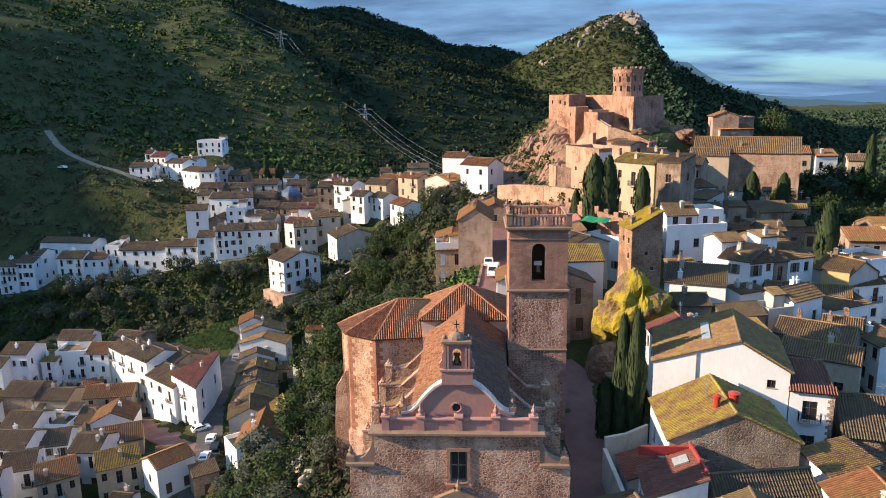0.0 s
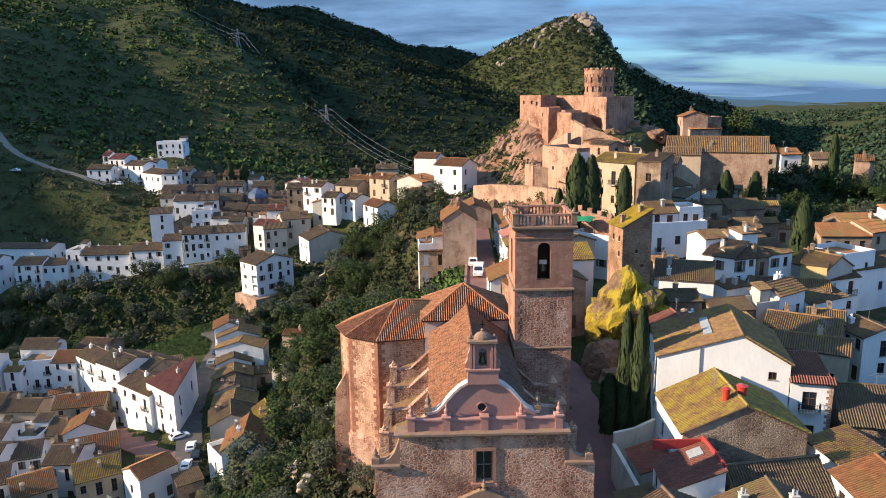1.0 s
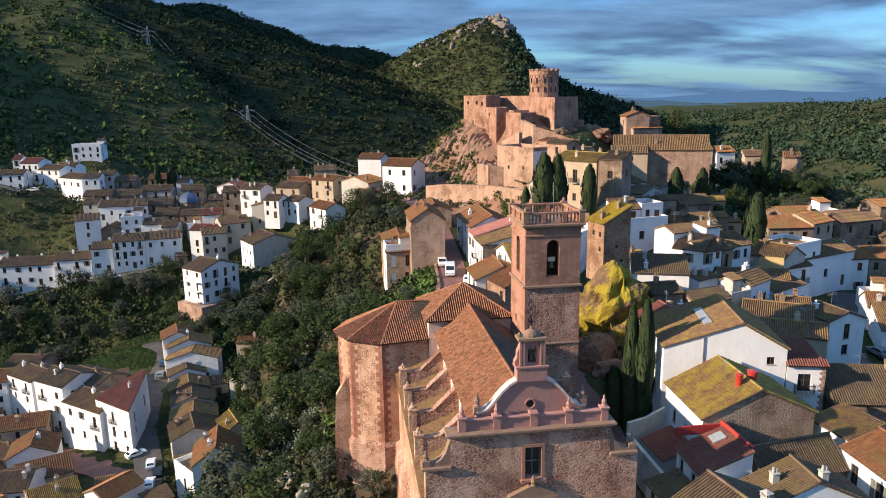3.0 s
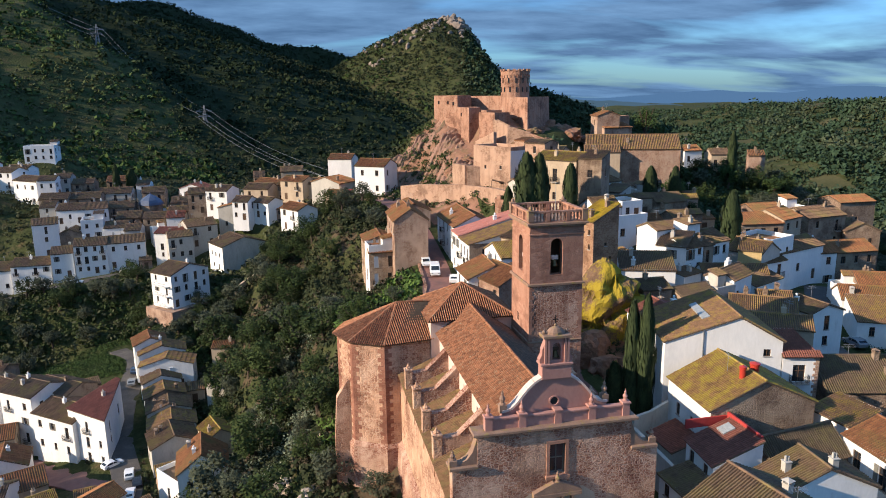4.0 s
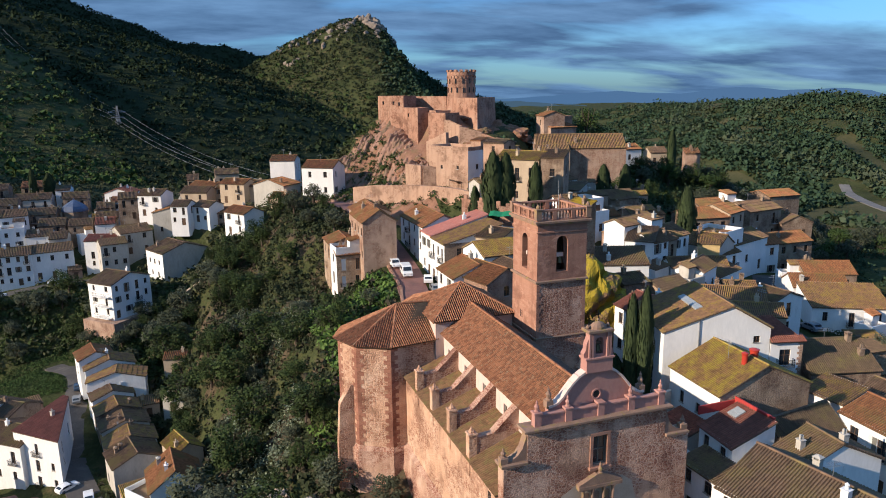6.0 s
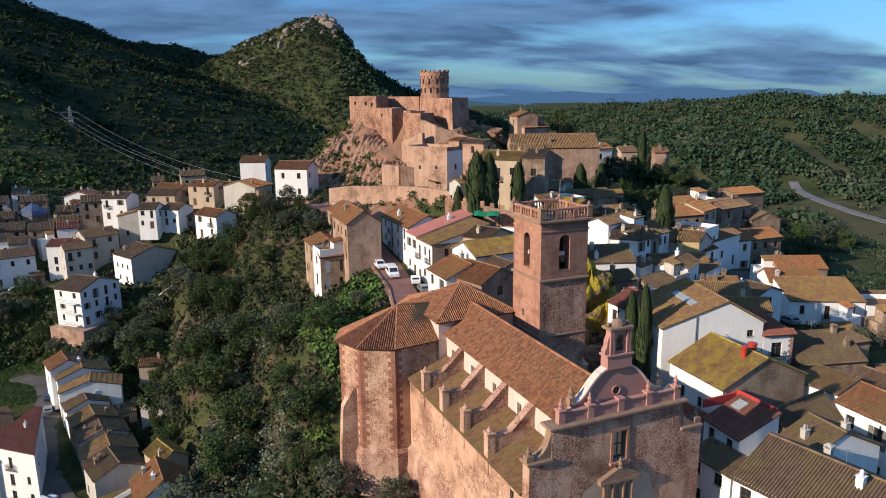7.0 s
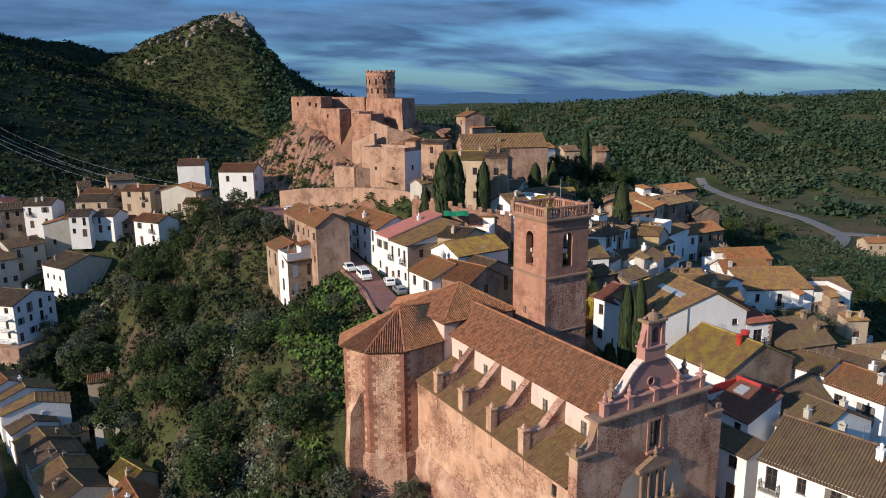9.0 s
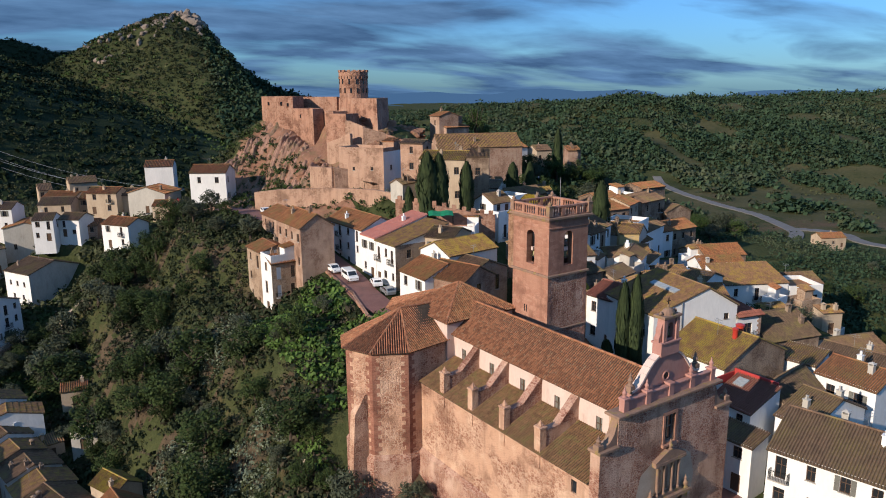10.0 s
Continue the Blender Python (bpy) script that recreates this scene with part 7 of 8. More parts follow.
def door_mesh(w, h):
    key = (round(w, 2), round(h, 2))
    if key not in DOOR_MESH:
        d = Mesh().box(0, 0.12, 0, w, 0.18, h)
        for x in (0.08, w / 2 + 0.04):
            for z in (0.12, h * 0.52):
                d.box(x, 0.10, z, x + w / 2 - 0.12, 0.12, z + h * 0.38)
        DOOR_MESH[key] = d.data("door", WOOD)
    return DOOR_MESH[key]


CHIMNEYS = []
for k in range(3):
    ch = Mesh().chamfer(-0.32, -0.32, -0.8, 0.32, 0.32, 0.9, 0.02)
    ch.box(-0.38, -0.38, 0.9, 0.38, 0.38, 0.98)
    if k == 0:
        for x, y in ((-0.28, -0.28), (0.28, -0.28), (0.28, 0.28), (-0.28, 0.28)):
            ch.box(x - 0.06, y - 0.06, 0.98, x + 0.06, y + 0.06, 1.2)
        ch.add([(-0.42, -0.42, 1.2), (0.42, -0.42, 1.2), (0.42, 0.42, 1.2), (-0.42, 0.42, 1.2), (0, 0, 1.45)], [(3, 2, 1, 0), (0, 1, 4), (1, 2, 4), (2, 3, 4), (3, 0, 4)])
    elif k == 1:
        ch.lathe([(0.16, 0.98), (0.16, 1.35), (0.22, 1.38), (0.05, 1.55)], 8)
    else:
        ch.lathe([(0.12, 0.98), (0.11, 1.5)], 8, (-0.14, 0, 0))
        ch.lathe([(0.12, 0.98), (0.11, 1.4)], 8, (0.16, 0, 0))
    CHIMNEYS.append(ch)
CHIMNEY_DATA = {(k, m): CHIMNEYS[k].data("chimney", WALL["g" if m == "w" and k != 1 else m]) for k in range(3) for m in ("w", "o", "b")}
ANTENNA = Mesh().rod((0, 0, 0), (0, 0, 2.6), 0.025)
for z, s in ((2.5, 0.6), (2.2, 0.75)):
    ANTENNA.rod((-s, 0, z), (s, 0, z), 0.018, 4)
    for x in np.linspace(-s, s, 6):
        ANTENNA.rod((x, -0.25, z), (x, 0.25, z), 0.012, 3)
ANTENNA = ANTENNA.data("antenna", STEEL)
DISH = Mesh().lathe([(0.02, 0.0), (0.2, 0.03), (0.34, 0.1), (0.42, 0.2)], 12)
DISH.rod((0, 0, -0.5), (0, 0, 0.02), 0.03)
DISH = DISH.data("satellite_dish", WALL["w"])

WORDS = {"y": "yellow-rendered", "q": "pale pink rubble-stone", "w": "whitewashed", "g": "grey-rendered", "o": "ochre-rendered", "p": "pink rubble-stone", "b": "brown rubble-stone", "s": "warm rubble-stone", "c": "tawny rubble-stone"}
ROOFS = {"o": "orange barrel-tiled", "b": "brown barrel-tiled", "y": "mossy yellow-tiled", "t": "moss-flecked brown-tiled", "a": "greenish brown-tiled", "r": "red-tiled", "d": "dark-tiled", "k": "pink sheet", "v": "golden mossy tiled"}


def house(x0, y0, x1, y1, depth, eave, base, rise, roof, wall, tile, storeys, bays, taper=0.0, peak=0.5, openings=None, seed=0, label="", plain=()):
    """A town house. Its front runs from (x0, y0) to (x1, y1); roof p: ridge along the front, g: gable to the front, m / b: one slope to the front / back, h: hipped, f: terrace."""
    rng = random.Random(seed * 7 + 3)
    ux = Vector((x1 - x0, y1 - y0, 0))
    W = ux.length
    ux.normalize()
    uy = Vector((-ux.y, ux.x, 0))
    frame_m = Matrix(((ux.x, uy.x, 0, x0), (ux.y, uy.y, 0, y0), (0, 0, 1, base), (0, 0, 0, 1)))
    far = math.hypot(x0, y0) > 150
    H, D = eave - base, depth
    foot = -3.5
    ends = "flat roof terrace" if roof in "ft" else ROOFS[tile] + " roof"
    root = thing("house", label or f"{WORDS[wall[0]]} village house with {ends}, {max(1, storeys)} storeys", "house", frame_m, "village houses")
    walls, west, east = Mesh(), Mesh(), Mesh()
    left_wall, right_wall, wall = wall[1] if len(wall) > 1 else wall, wall[2] if len(wall) > 2 else wall[0], wall[0]

    def S(x, y, *z):
        return (x * (W + taper * y / D) / W, y, *z)

    spots = []
    floor_h = H / max(storeys, 1) if storeys < 4 else H / (storeys + 0.3)
    for side, (a, b, n) in enumerate(((S(0, 0), S(W, 0), bays), (S(W, 0), S(W, D), int(D // 4.5)), (S(W, D), S(0, D), 0), (S(0, D), S(0, 0), int(D // 4.0)))):
        L = math.hypot(b[0] - a[0], b[1] - a[1])
        holes = []
        if side in plain or openings is not None:
            n = 0
        for s_, u, z0, w, h, style in openings or ():
            if s_ == side:
                holes.append((u, u + w, z0, z0 + h))
                spots.append((side, a, b, u, z0, w, h, style))
        n = min(n, int(L // 1.7))
        for s in range(storeys):
            for k in range(n):
                if side != 0 and rng.random() < 0.35:
                    continue
                tall = s > 0 and rng.random() < 0.4
                w = rng.choice((0.85, 0.95, 1.1)) if floor_h > 2.2 else 0.7
                z0 = s * floor_h + floor_h * (0.10 if tall else 0.36)
                z1 = s * floor_h + min(floor_h * 0.84, floor_h * 0.36 + 1.5)
                door = s == 0 and side == 0 and k == rng.randrange(n)
                if door:
                    w, z0, z1 = 1.2, 0.02, min(2.2, floor_h * 0.86)
                u = L * (k + 0.5) / n + rng.uniform(-0.2, 0.2)
                if u - w / 2 < 0.3 or u + w / 2 > L - 0.3 or z1 - z0 < 0.4:
                    continue
                z1 = z0 + round((z1 - z0) * 5) / 5
                if not door and rng.random() < 0.08:
                    continue
                holes.append((u - w / 2, u + w / 2, z0, z1))
                spots.append((side, a, b, u - w / 2, z0, w, z1 - z0, "door" if door else "tall" if tall else "plain"))
        pierced(west if side == 3 and left_wall != wall else east if side == 1 and right_wall != wall else walls, a, b, foot, H, holes)
    o = 0.28
    bed = Mesh()
    tw, tl = (0.29, 0.5) if not far else (0.42, 1.2)
    if tile == "k":
        tw, tl = 0.5, 3.0
    e = -o * rise / (D / 2)
    if roof == "p":
        walls.add([(W, 0, H), (W, D, H), (W, D / 2, H + rise)], [(0, 1, 2)])
        walls.add([(0, D, H), (0, 0, H), (0, D / 2, H + rise)], [(0, 1, 2)])
        tiles(bed, [(-o * .6, -o, H + e), (W + o * .6, -o, H + e), (W + o * .6, D / 2, H + rise), (-o * .6, D / 2, H + rise)], tw, tl, seed)
        tiles(bed, [(W + o * .6, D + o, H + e), (-o * .6, D + o, H + e), (-o * .6, D / 2, H + rise), (W + o * .6, D / 2, H + rise)], tw, tl, seed + 1)
        ridge = ((-o * .6, D / 2), (W + o * .6, D / 2))
    elif roof == "g":
        e = -o * rise / (W * peak)
        walls.add([(0, 0, H), (W, 0, H), (W * peak, 0, H + rise)], [(0, 1, 2)])
        walls.add([(W, D, H), (0, D, H), (W * peak, D, H + rise)], [(0, 1, 2)])
        tiles(bed, [(W + o, -o * .6, H + e), (W + o, D + o * .6, H + e), (W * peak, D + o * .6, H + rise), (W * peak, -o * .6, H + rise)], tw, tl, seed)
        tiles(bed, [(-o, D + o * .6, H + e), (-o, -o * .6, H + e), (W * peak, -o * .6, H + rise), (W * peak, D + o * .6, H + rise)], tw, tl, seed + 1)
        ridge = ((W * peak, -o * .6), (W * peak, D + o * .6))
    elif roof in "mb":
        lo, hi = (0, D) if roof == "m" else (D, 0)
        e = -o * rise / D
        walls.add([S(W, 0, H), S(W, D, H), S(W, hi, H + rise)], [(0, 1, 2)])
        walls.add([(0, D, H), (0, 0, H), (0, hi, H + rise)], [(0, 1, 2)])
        walls.add([(0, hi, H), S(W, hi, H), S(W, hi, H + rise), (0, hi, H + rise)], [(0, 1, 2, 3)])
        if roof == "m":
            tiles(bed, [S(-o * .6, -o, H + e), S(W + o * .6, -o, H + e), (W + taper + o * .6, D + .1, H + rise - e * .3), (-o * .6, D + .1, H + rise - e * .3)], tw, tl, seed)
        else:
            tiles(bed, [(W + o * .6, D + o, H + e), (-o * .6, D + o, H + e), (-o * .6, -.1, H + rise - e * .3), (W + o * .6, -.1, H + rise - e * .3)], tw, tl, seed)
        ridge = None
    elif roof == "h":
        tiles(bed, [(-o, -o, H + e), (W + o, -o, H + e), (W - D / 2, D / 2, H + rise), (D / 2, D / 2, H + rise)], tw, tl, seed)
        tiles(bed, [(W + o, D + o, H + e), (-o, D + o, H + e), (D / 2, D / 2, H + rise), (W - D / 2, D / 2, H + rise)], tw, tl, seed + 1)
        tiles(bed, [(W + o, -o, H + e), (W + o, D + o, H + e), (W - D / 2, D / 2, H + rise)], tw, tl, seed + 2)
        tiles(bed, [(-o, D + o, H + e), (-o, -o, H + e), (D / 2, D / 2, H + rise)], tw, tl, seed + 3)
        ridge = ((D / 2, D / 2), (W - D / 2, D / 2))
    else:
        for q in ((0, 0, W, .22), (0, D - .22, W, D), (0, .22, .22, D - .22), (W - .22, .22, W, D - .22)):
            walls.chamfer(q[0], q[1], H, q[2], q[3], H + 0.95, 0.03)
        bed.box(.1, .1, H - .1, W - .1, D - .1, H + .08)
        hut_w, hut_d = min(3.2, W * .45), min(3.2, D * .5)
        if roof == "f":
            walls.box(W - hut_w, D - hut_d, H, W, D, H + 2.3)
            tiles(bed, [(W - hut_w - .2, D - hut_d - .2, H + 2.25), (W + .2, D - hut_d - .2, H + 2.25), (W + .2, D + .1, H + 2.9), (W - hut_w - .2, D + .1, H + 2.9)], tw, tl, seed)
        ridge = None
    if ridge:
        (ax, ay), (bx, by) = ridge
        n = max(2, int(math.hypot(bx - ax, by - ay) / (0.45 if not far else 1.2)))
        for k in range(n):
            p, q = Vector((ax + (bx - ax) * k / n, ay + (by - ay) * k / n, H + rise + 0.02)), Vector((ax + (bx - ax) * (k + 1.06) / n, ay + (by - ay) * (k + 1.06) / n, H + rise + 0.04))
            bed.rod(p, q, 0.15, 6, 0.13)
    part("wall", walls, WALL[wall], root)
    if west.f:
        part("wall", west, WALL[left_wall], root, WORDS[left_wall] + " side wall")
    if east.f:
        part("wall", east, WALL[right_wall], root, WORDS[right_wall] + " side wall")
    part("roof", bed, [TILE[tile], PALE_CHANNEL if tile != "k" and roof not in "ft" else TILE[tile]], root, ROOFS[tile] + " roof" if roof not in "ft" else "flat roof terrace behind a parapet")
    for side, a, b, u, z, w, h, style in spots:
        d = Vector((b[0] - a[0], b[1] - a[1], 0)).normalized()
        m = Matrix(((d.x, -d.y, 0, a[0] + d.x * u), (d.y, d.x, 0, a[1] + d.y * u), (0, 0, 1, z), (0, 0, 0, 1)))
        if style == "door":
            ob = part("door", door_mesh(w, h), None, root)
            ob.matrix_local = m
            continue
        fr, pane, sill, leaf, slab, bars = window_meshes(w, h, style)
        win = part("window", fr, None, root)
        win.matrix_local = m
        part("pane", pane, None, win)
        if style == "tall" and side in (0, 3) and rng.random() < 0.7:
            part("balcony", slab, None, win)
            part("railing", bars, None, win)
        else:
            part("sill", sill, None, win)
            if wall in "wo" and rng.random() < 0.16:
                for half_leaf in leaf:
                    part("shutter", half_leaf, None, win)
    key = wall if wall in "wo" else "b"
    for k in range(0 if y0 < 80 and x0 > 0 and tile in "ryt" else rng.choice((0, 1, 1, 2))):
        fx, fy = rng.uniform(0.15, 0.85) * W, rng.uniform(0.15, 0.85) * D
        if roof == "p":
            z = H + rise * (1 - abs(fy - D / 2) / (D / 2))
        elif roof == "g":
            z = H + rise * min(fx / (W * peak), (W - fx) / (W * (1 - peak)))
        elif roof == "m":
            z = H + rise * fy / D
        elif roof == "b":
            z = H + rise * (1 - fy / D)
        else:
            continue
        ob = part("chimney", CHIMNEY_DATA[rng.randrange(3), key], None, root)
        ob.matrix_local = pose(fx, fy, z, 0, 0, rng.uniform(-4, 4))
    if rng.random() < 0.35 and roof in "pg":
        ob = part("antenna", ANTENNA, None, root, "thin metal television antenna")
        ob.matrix_local = pose(W * rng.uniform(.3, .7), D / 2, H + rise * .6, 0, 0, rng.uniform(0, 180))
    return root


HOMES = {}
for number, row in enumerate(PLOTS):
    HOMES[row[0], row[1]] = house(*row, seed=number)

# balconies and the brown retaining terrace of the white corner house
corner_house = HOMES[-58.6, 204.0]
for z in (0.2, 3.2, 6.0):
    deck = part("balcony", Mesh().chamfer(-1.4, .8, z, 0, 6.2, z + .16, .03), WALL["w"], corner_house)
    bars = Mesh().rod((-1.35, .85, z + 1.05), (-1.35, 6.15, z + 1.05), .03, 6).rod((-1.35, .85, z + 1.05), (0, .85, z + 1.05), .03, 6).rod((-1.35, 6.15, z + 1.05), (0, 6.15, z + 1.05), .03, 6)
    for k in range(14):
        bars.rod((-1.35, .85 + k * .4076, z + .1), (-1.35, .85 + k * .4076, z + 1.05), .018, 4)
    part("railing", bars, IRON, deck, "black iron railing")
part("terrace_wall", Mesh().chamfer(-2.2, -2.2, -9, 13.6, 9.6, -.4, .05), WALL["p"], corner_house, "pink rubble retaining wall under the house")

# brick quoins, a downpipe and a tiled ledge on the big white house by the church
annex = HOMES[33.7, 73.9]
quoin_block = [Mesh().chamfer(4.34 - w, -.04, 0, 4.40, .3, .34, .02).data("quoin", WALL["p"]) for w in (.62, .38)]
for k in range(24):
    ob = part("quoin", quoin_block[k % 2], None, annex, "rough brick quoin" if k == 0 else "")
    ob.matrix_local = pose(0, 0, .4 + .37 * k)
ledge = Mesh()
tiles(ledge, [(-.2, -.55, 9.0), (4.6, -.55, 9.0), (4.6, .5, 9.55), (-.2, .5, 9.55)], .28, .5, 5)
part("tiled_ledge", ledge, [TILE["r"], CHANNEL], annex, "red-tiled ledge over the balconies")
big = HOMES[19.8, 77.6]
part("downpipe", Mesh().rod((4.6, -.1, 0), (4.6, -.1, 12.2), .07, 8), STEEL, big, "grey metal downpipe")
part("skylight", Mesh().add([(5.2, 2.6, 12.95), (5.2, 8.6, 12.95), (6.1, 8.6, 13.26), (6.1, 2.6, 13.26), (5.2, 2.6, 12.4), (5.2, 8.6, 12.4), (6.1, 8.6, 12.7), (6.1, 2.6, 12.7)], [(3, 2, 1, 0), (0, 1, 5, 4), (1, 2, 6, 5), (2, 3, 7, 6), (3, 0, 4, 7)]), ROOFLIGHT, big, "grey translucent strip of rooflight on the tiled slope")
for x, y, r in ((23.7, 67.6, .34), (25.6, 68.2, .48)):
    hood = thing("chimney_cowl", "round red metal chimney cowl on a mossy roof", "chimney", pose(x, y, 18.9))
    part("flue", Mesh().lathe([(r, -.9), (r, .75), (r * 1.12, .78), (r * 1.12, .9), (r * .9, .95)], 16), PAINT["red"], hood)
    part("cap", Mesh().lathe([(r * .9, 1.02), (r * 1.25, 1.02), (r * 1.25, 1.12), (.03, 1.3)], 16), PAINT["red"], hood)
edge = thing("parapet", "bright red painted parapet along the red roof", "parapet", pose(20.6, 59.4, 15.6))
part("body", Mesh().chamfer(-.12, 0, -.6, .12, 5.8, .5, .03).chamfer(-5.0, 5.75, -.9, .12, 5.95, .1, .03), RED_COAT, edge)
red_house = HOMES[15.7, 65.0]
part("skylight", Mesh().add([(.7, 2.9, 8.5), (2.1, 2.9, 8.5), (2.1, 4.2, 9.05), (.7, 4.2, 9.05), (.7, 2.9, 8.1), (2.1, 2.9, 8.1), (2.1, 4.2, 8.6), (.7, 4.2, 8.6)], [(0, 1, 2, 3), (0, 4, 5, 1), (1, 5, 6, 2), (2, 6, 7, 3), (3, 7, 4, 0)]), ROOFLIGHT, red_house, "pale grey skylight in the red roof")


# ---- trees and scrub ----
def leaf_cloud(rng, clumps, leaves, leaf, spread=0.34, flat=1.0):
    """A unit crown: clumps of small leaf blades with gaps between."""
    out = Mesh()
    centres = []
    while len(centres) < clumps:
        p = Vector((rng.uniform(-1, 1), rng.uniform(-1, 1), rng.uniform(-.8, 1)))
        if .3 < p.length < .82:
            centres.append(p)
    for c in centres:
        s = spread * rng.uniform(.7, 1.35)
        for _ in range(leaves):
            d = Vector((rng.gauss(0, 1), rng.gauss(0, 1), rng.gauss(0, 1))).normalized() * s * rng.uniform(.55, 1)
            p = c + d
            p.z *= flat
            a = Vector((rng.gauss(0, 1), rng.gauss(0, 1), rng.gauss(0, .7))).normalized()
            b = a.cross(d + Vector((.01, .02, .4))).normalized()
            k = leaf * rng.uniform(.6, 1.4)
            out.add([p - a * k, p - b * k * .6, p + a * k, p + b * k * .6], [(0, 1, 2, 3)])
    return out


def trunk_mesh(rng, height, r, limbs):
    m = Mesh()
    top = Vector((rng.uniform(-.15, .15), rng.uniform(-.15, .15), height))
    m.rod((0, 0, -.6), top * .5, r, 7, r * .75)
    m.rod(top * .5, top, r * .75, 7, r * .5)
    for k in range(limbs):
        a = 2 * math.pi * k / limbs + rng.uniform(-.4, .4)
        m.rod(top * rng.uniform(.55, .95), top + Vector((math.cos(a) * .5, math.sin(a) * .5, rng.uniform(.25, .6))) * height * .9, r * .42, 5, r * .12)
    return m


tree_rng = random.Random(5)
CROWNS, TRUNKS = {}, {}
for kind_, flat in (("olive", .8), ("green", .95), ("pine", .9)):
    CROWNS[kind_] = [leaf_cloud(tree_rng, 26, 78, .060, .33, flat).data("crown", LEAF[kind_]) for _ in range(4)]
    TRUNKS[kind_] = [trunk_mesh(tree_rng, 1.0, .10, 5).data("trunk", BARK) for _ in range(2)]
HOUSE_SPOTS = []
for x0, y0, x1, y1, depth, *_ in PLOTS:
    a = Vector((x1 - x0, y1 - y0))
    w = a.length
    a.normalize()
    HOUSE_SPOTS.append((x0, y0, a.x, a.y, w, depth))
HOUSE_SPOTS = np.array(HOUSE_SPOTS)
ROAD_SPOTS = np.array([(p.x, p.y, w) for line, w in ((RIDGE_STREET, 3.6), (LOWER_STREET, 3.0), (TOWN_STREET, 3.2), (TERRACE_ROAD, 3.2), (HILL_TRACK, 3), (EAST_LANE, 3), (VALLEY_ROAD, 5), (VALLEY_BRANCH, 5)) for p in along(line, 2.5)])


def free(x, y, r=0.0):
    """True where neither house, road, church nor castle stands."""
    x, y = np.atleast_1d(x), np.atleast_1d(y)
    ok = np.ones(x.shape, bool)
    for hx, hy, ax, ay, w, d in HOUSE_SPOTS:
        u, v = (x - hx) * ax + (y - hy) * ay, -(x - hx) * ay + (y - hy) * ax
        ok &= ~((u > -r - .4) & (u < w + r + .4) & (v > -r - .4) & (v < d + r + .4))
    for rx, ry, rw in ROAD_SPOTS:
        ok &= (x - rx) ** 2 + (y - ry) ** 2 > (rw + r * .6) ** 2
    ok &= ~((x > -13.5 - r) & (x < 12 + r) & (y > 30) & (y < 90)) & ~((x > -18.8 - r * .4) & (x < 12 + r) & (y > 85 - r) & (y < 105.5 + r * .4))
    ok &= ~((x > 12) & (x < 40) & (y > 40) & (y < 78)) & ~((x > 22 - r) & (x < 57 + r) & (y > 186) & (y < 244 + r))
    return ok


def tree(x, y, r, kind_, label, category="tree", group="", lift=.75, sink=0.0):
    root = thing(category.replace(" ", "_"), label, category, pose(x, y, ground_at(x, y) - sink, 0, 0, tree_rng.uniform(0, 360)), group)
    h = r * lift
    t = part("trunk", tree_rng.choice(TRUNKS[kind_]), None, root)
    t.matrix_local = Matrix.Diagonal((r * 1.2, r * 1.2, h * 1.1, 1))
    c = part("crown", tree_rng.choice(CROWNS[kind_]), None, root)
    c.matrix_local = Matrix.Translation((0, 0, h + r * .45)) @ Matrix.Diagonal((r * tree_rng.uniform(.9, 1.1), r * tree_rng.uniform(.9, 1.1), r * tree_rng.uniform(.8, 1.05), 1))
    return root


def grove(count, box, low, high, kinds, label, group, keep=None, lift=.7):
    made, tries = [], 0
    while len(made) < count and tries < count * 25:
        tries += 1
        x, y, r = tree_rng.uniform(box[0], box[2]), tree_rng.uniform(box[1], box[3]), tree_rng.uniform(low, high)
        if (keep and not keep(x, y)) or not free(x, y, r * .55)[0]:
            continue
        if any((x - p) ** 2 + (y - q) ** 2 < (.62 * (r + s)) ** 2 for p, q, s in made):
            continue
        made.append((x, y, r))
        k = tree_rng.choice(kinds)
        tree(x, y, r, k, label[k], "tree", group, lift)
    return made


NAMES = {"olive": "grey-green olive tree on the wooded slope", "green": "leafy green tree among dense shrubs", "pine": "bright green pine on the hillside"}
grove(84, (-50, 48, 1, 214), 1.5, 3.4, ("olive", "green", "green", "olive"), NAMES, "slope trees", lambda x, y: x < -19 if y < 108 else x < -3.5 + (y - 150) * .02)
grove(38, (-48, 60, -18, 205), 3.0, 5.2, ("olive", "green", "green"), NAMES, "large slope trees", lambda x, y: x < -21 if y < 112 else x < -9)
grove(95, (-190, 184, -46, 236), 2.2, 4.2, ("olive", "green", "olive"), NAMES, "gully trees", lambda x, y: not (-96 < x < -69 and y < 215))
grove(34, (62, 150, 128, 186), 2.0, 4.0, ("green", "olive", "pine"), NAMES, "trees below the castle quarter")
grove(46, (92, 148, 160, 192), 2.4, 4.6, ("green", "olive", "pine", "olive"), NAMES, "trees on the shoulder east of the castle quarter")
grove(30, (66, 30, 150, 112), 1.8, 3.6, ("green", "olive", "pine"), NAMES, "trees on the eastern bank")
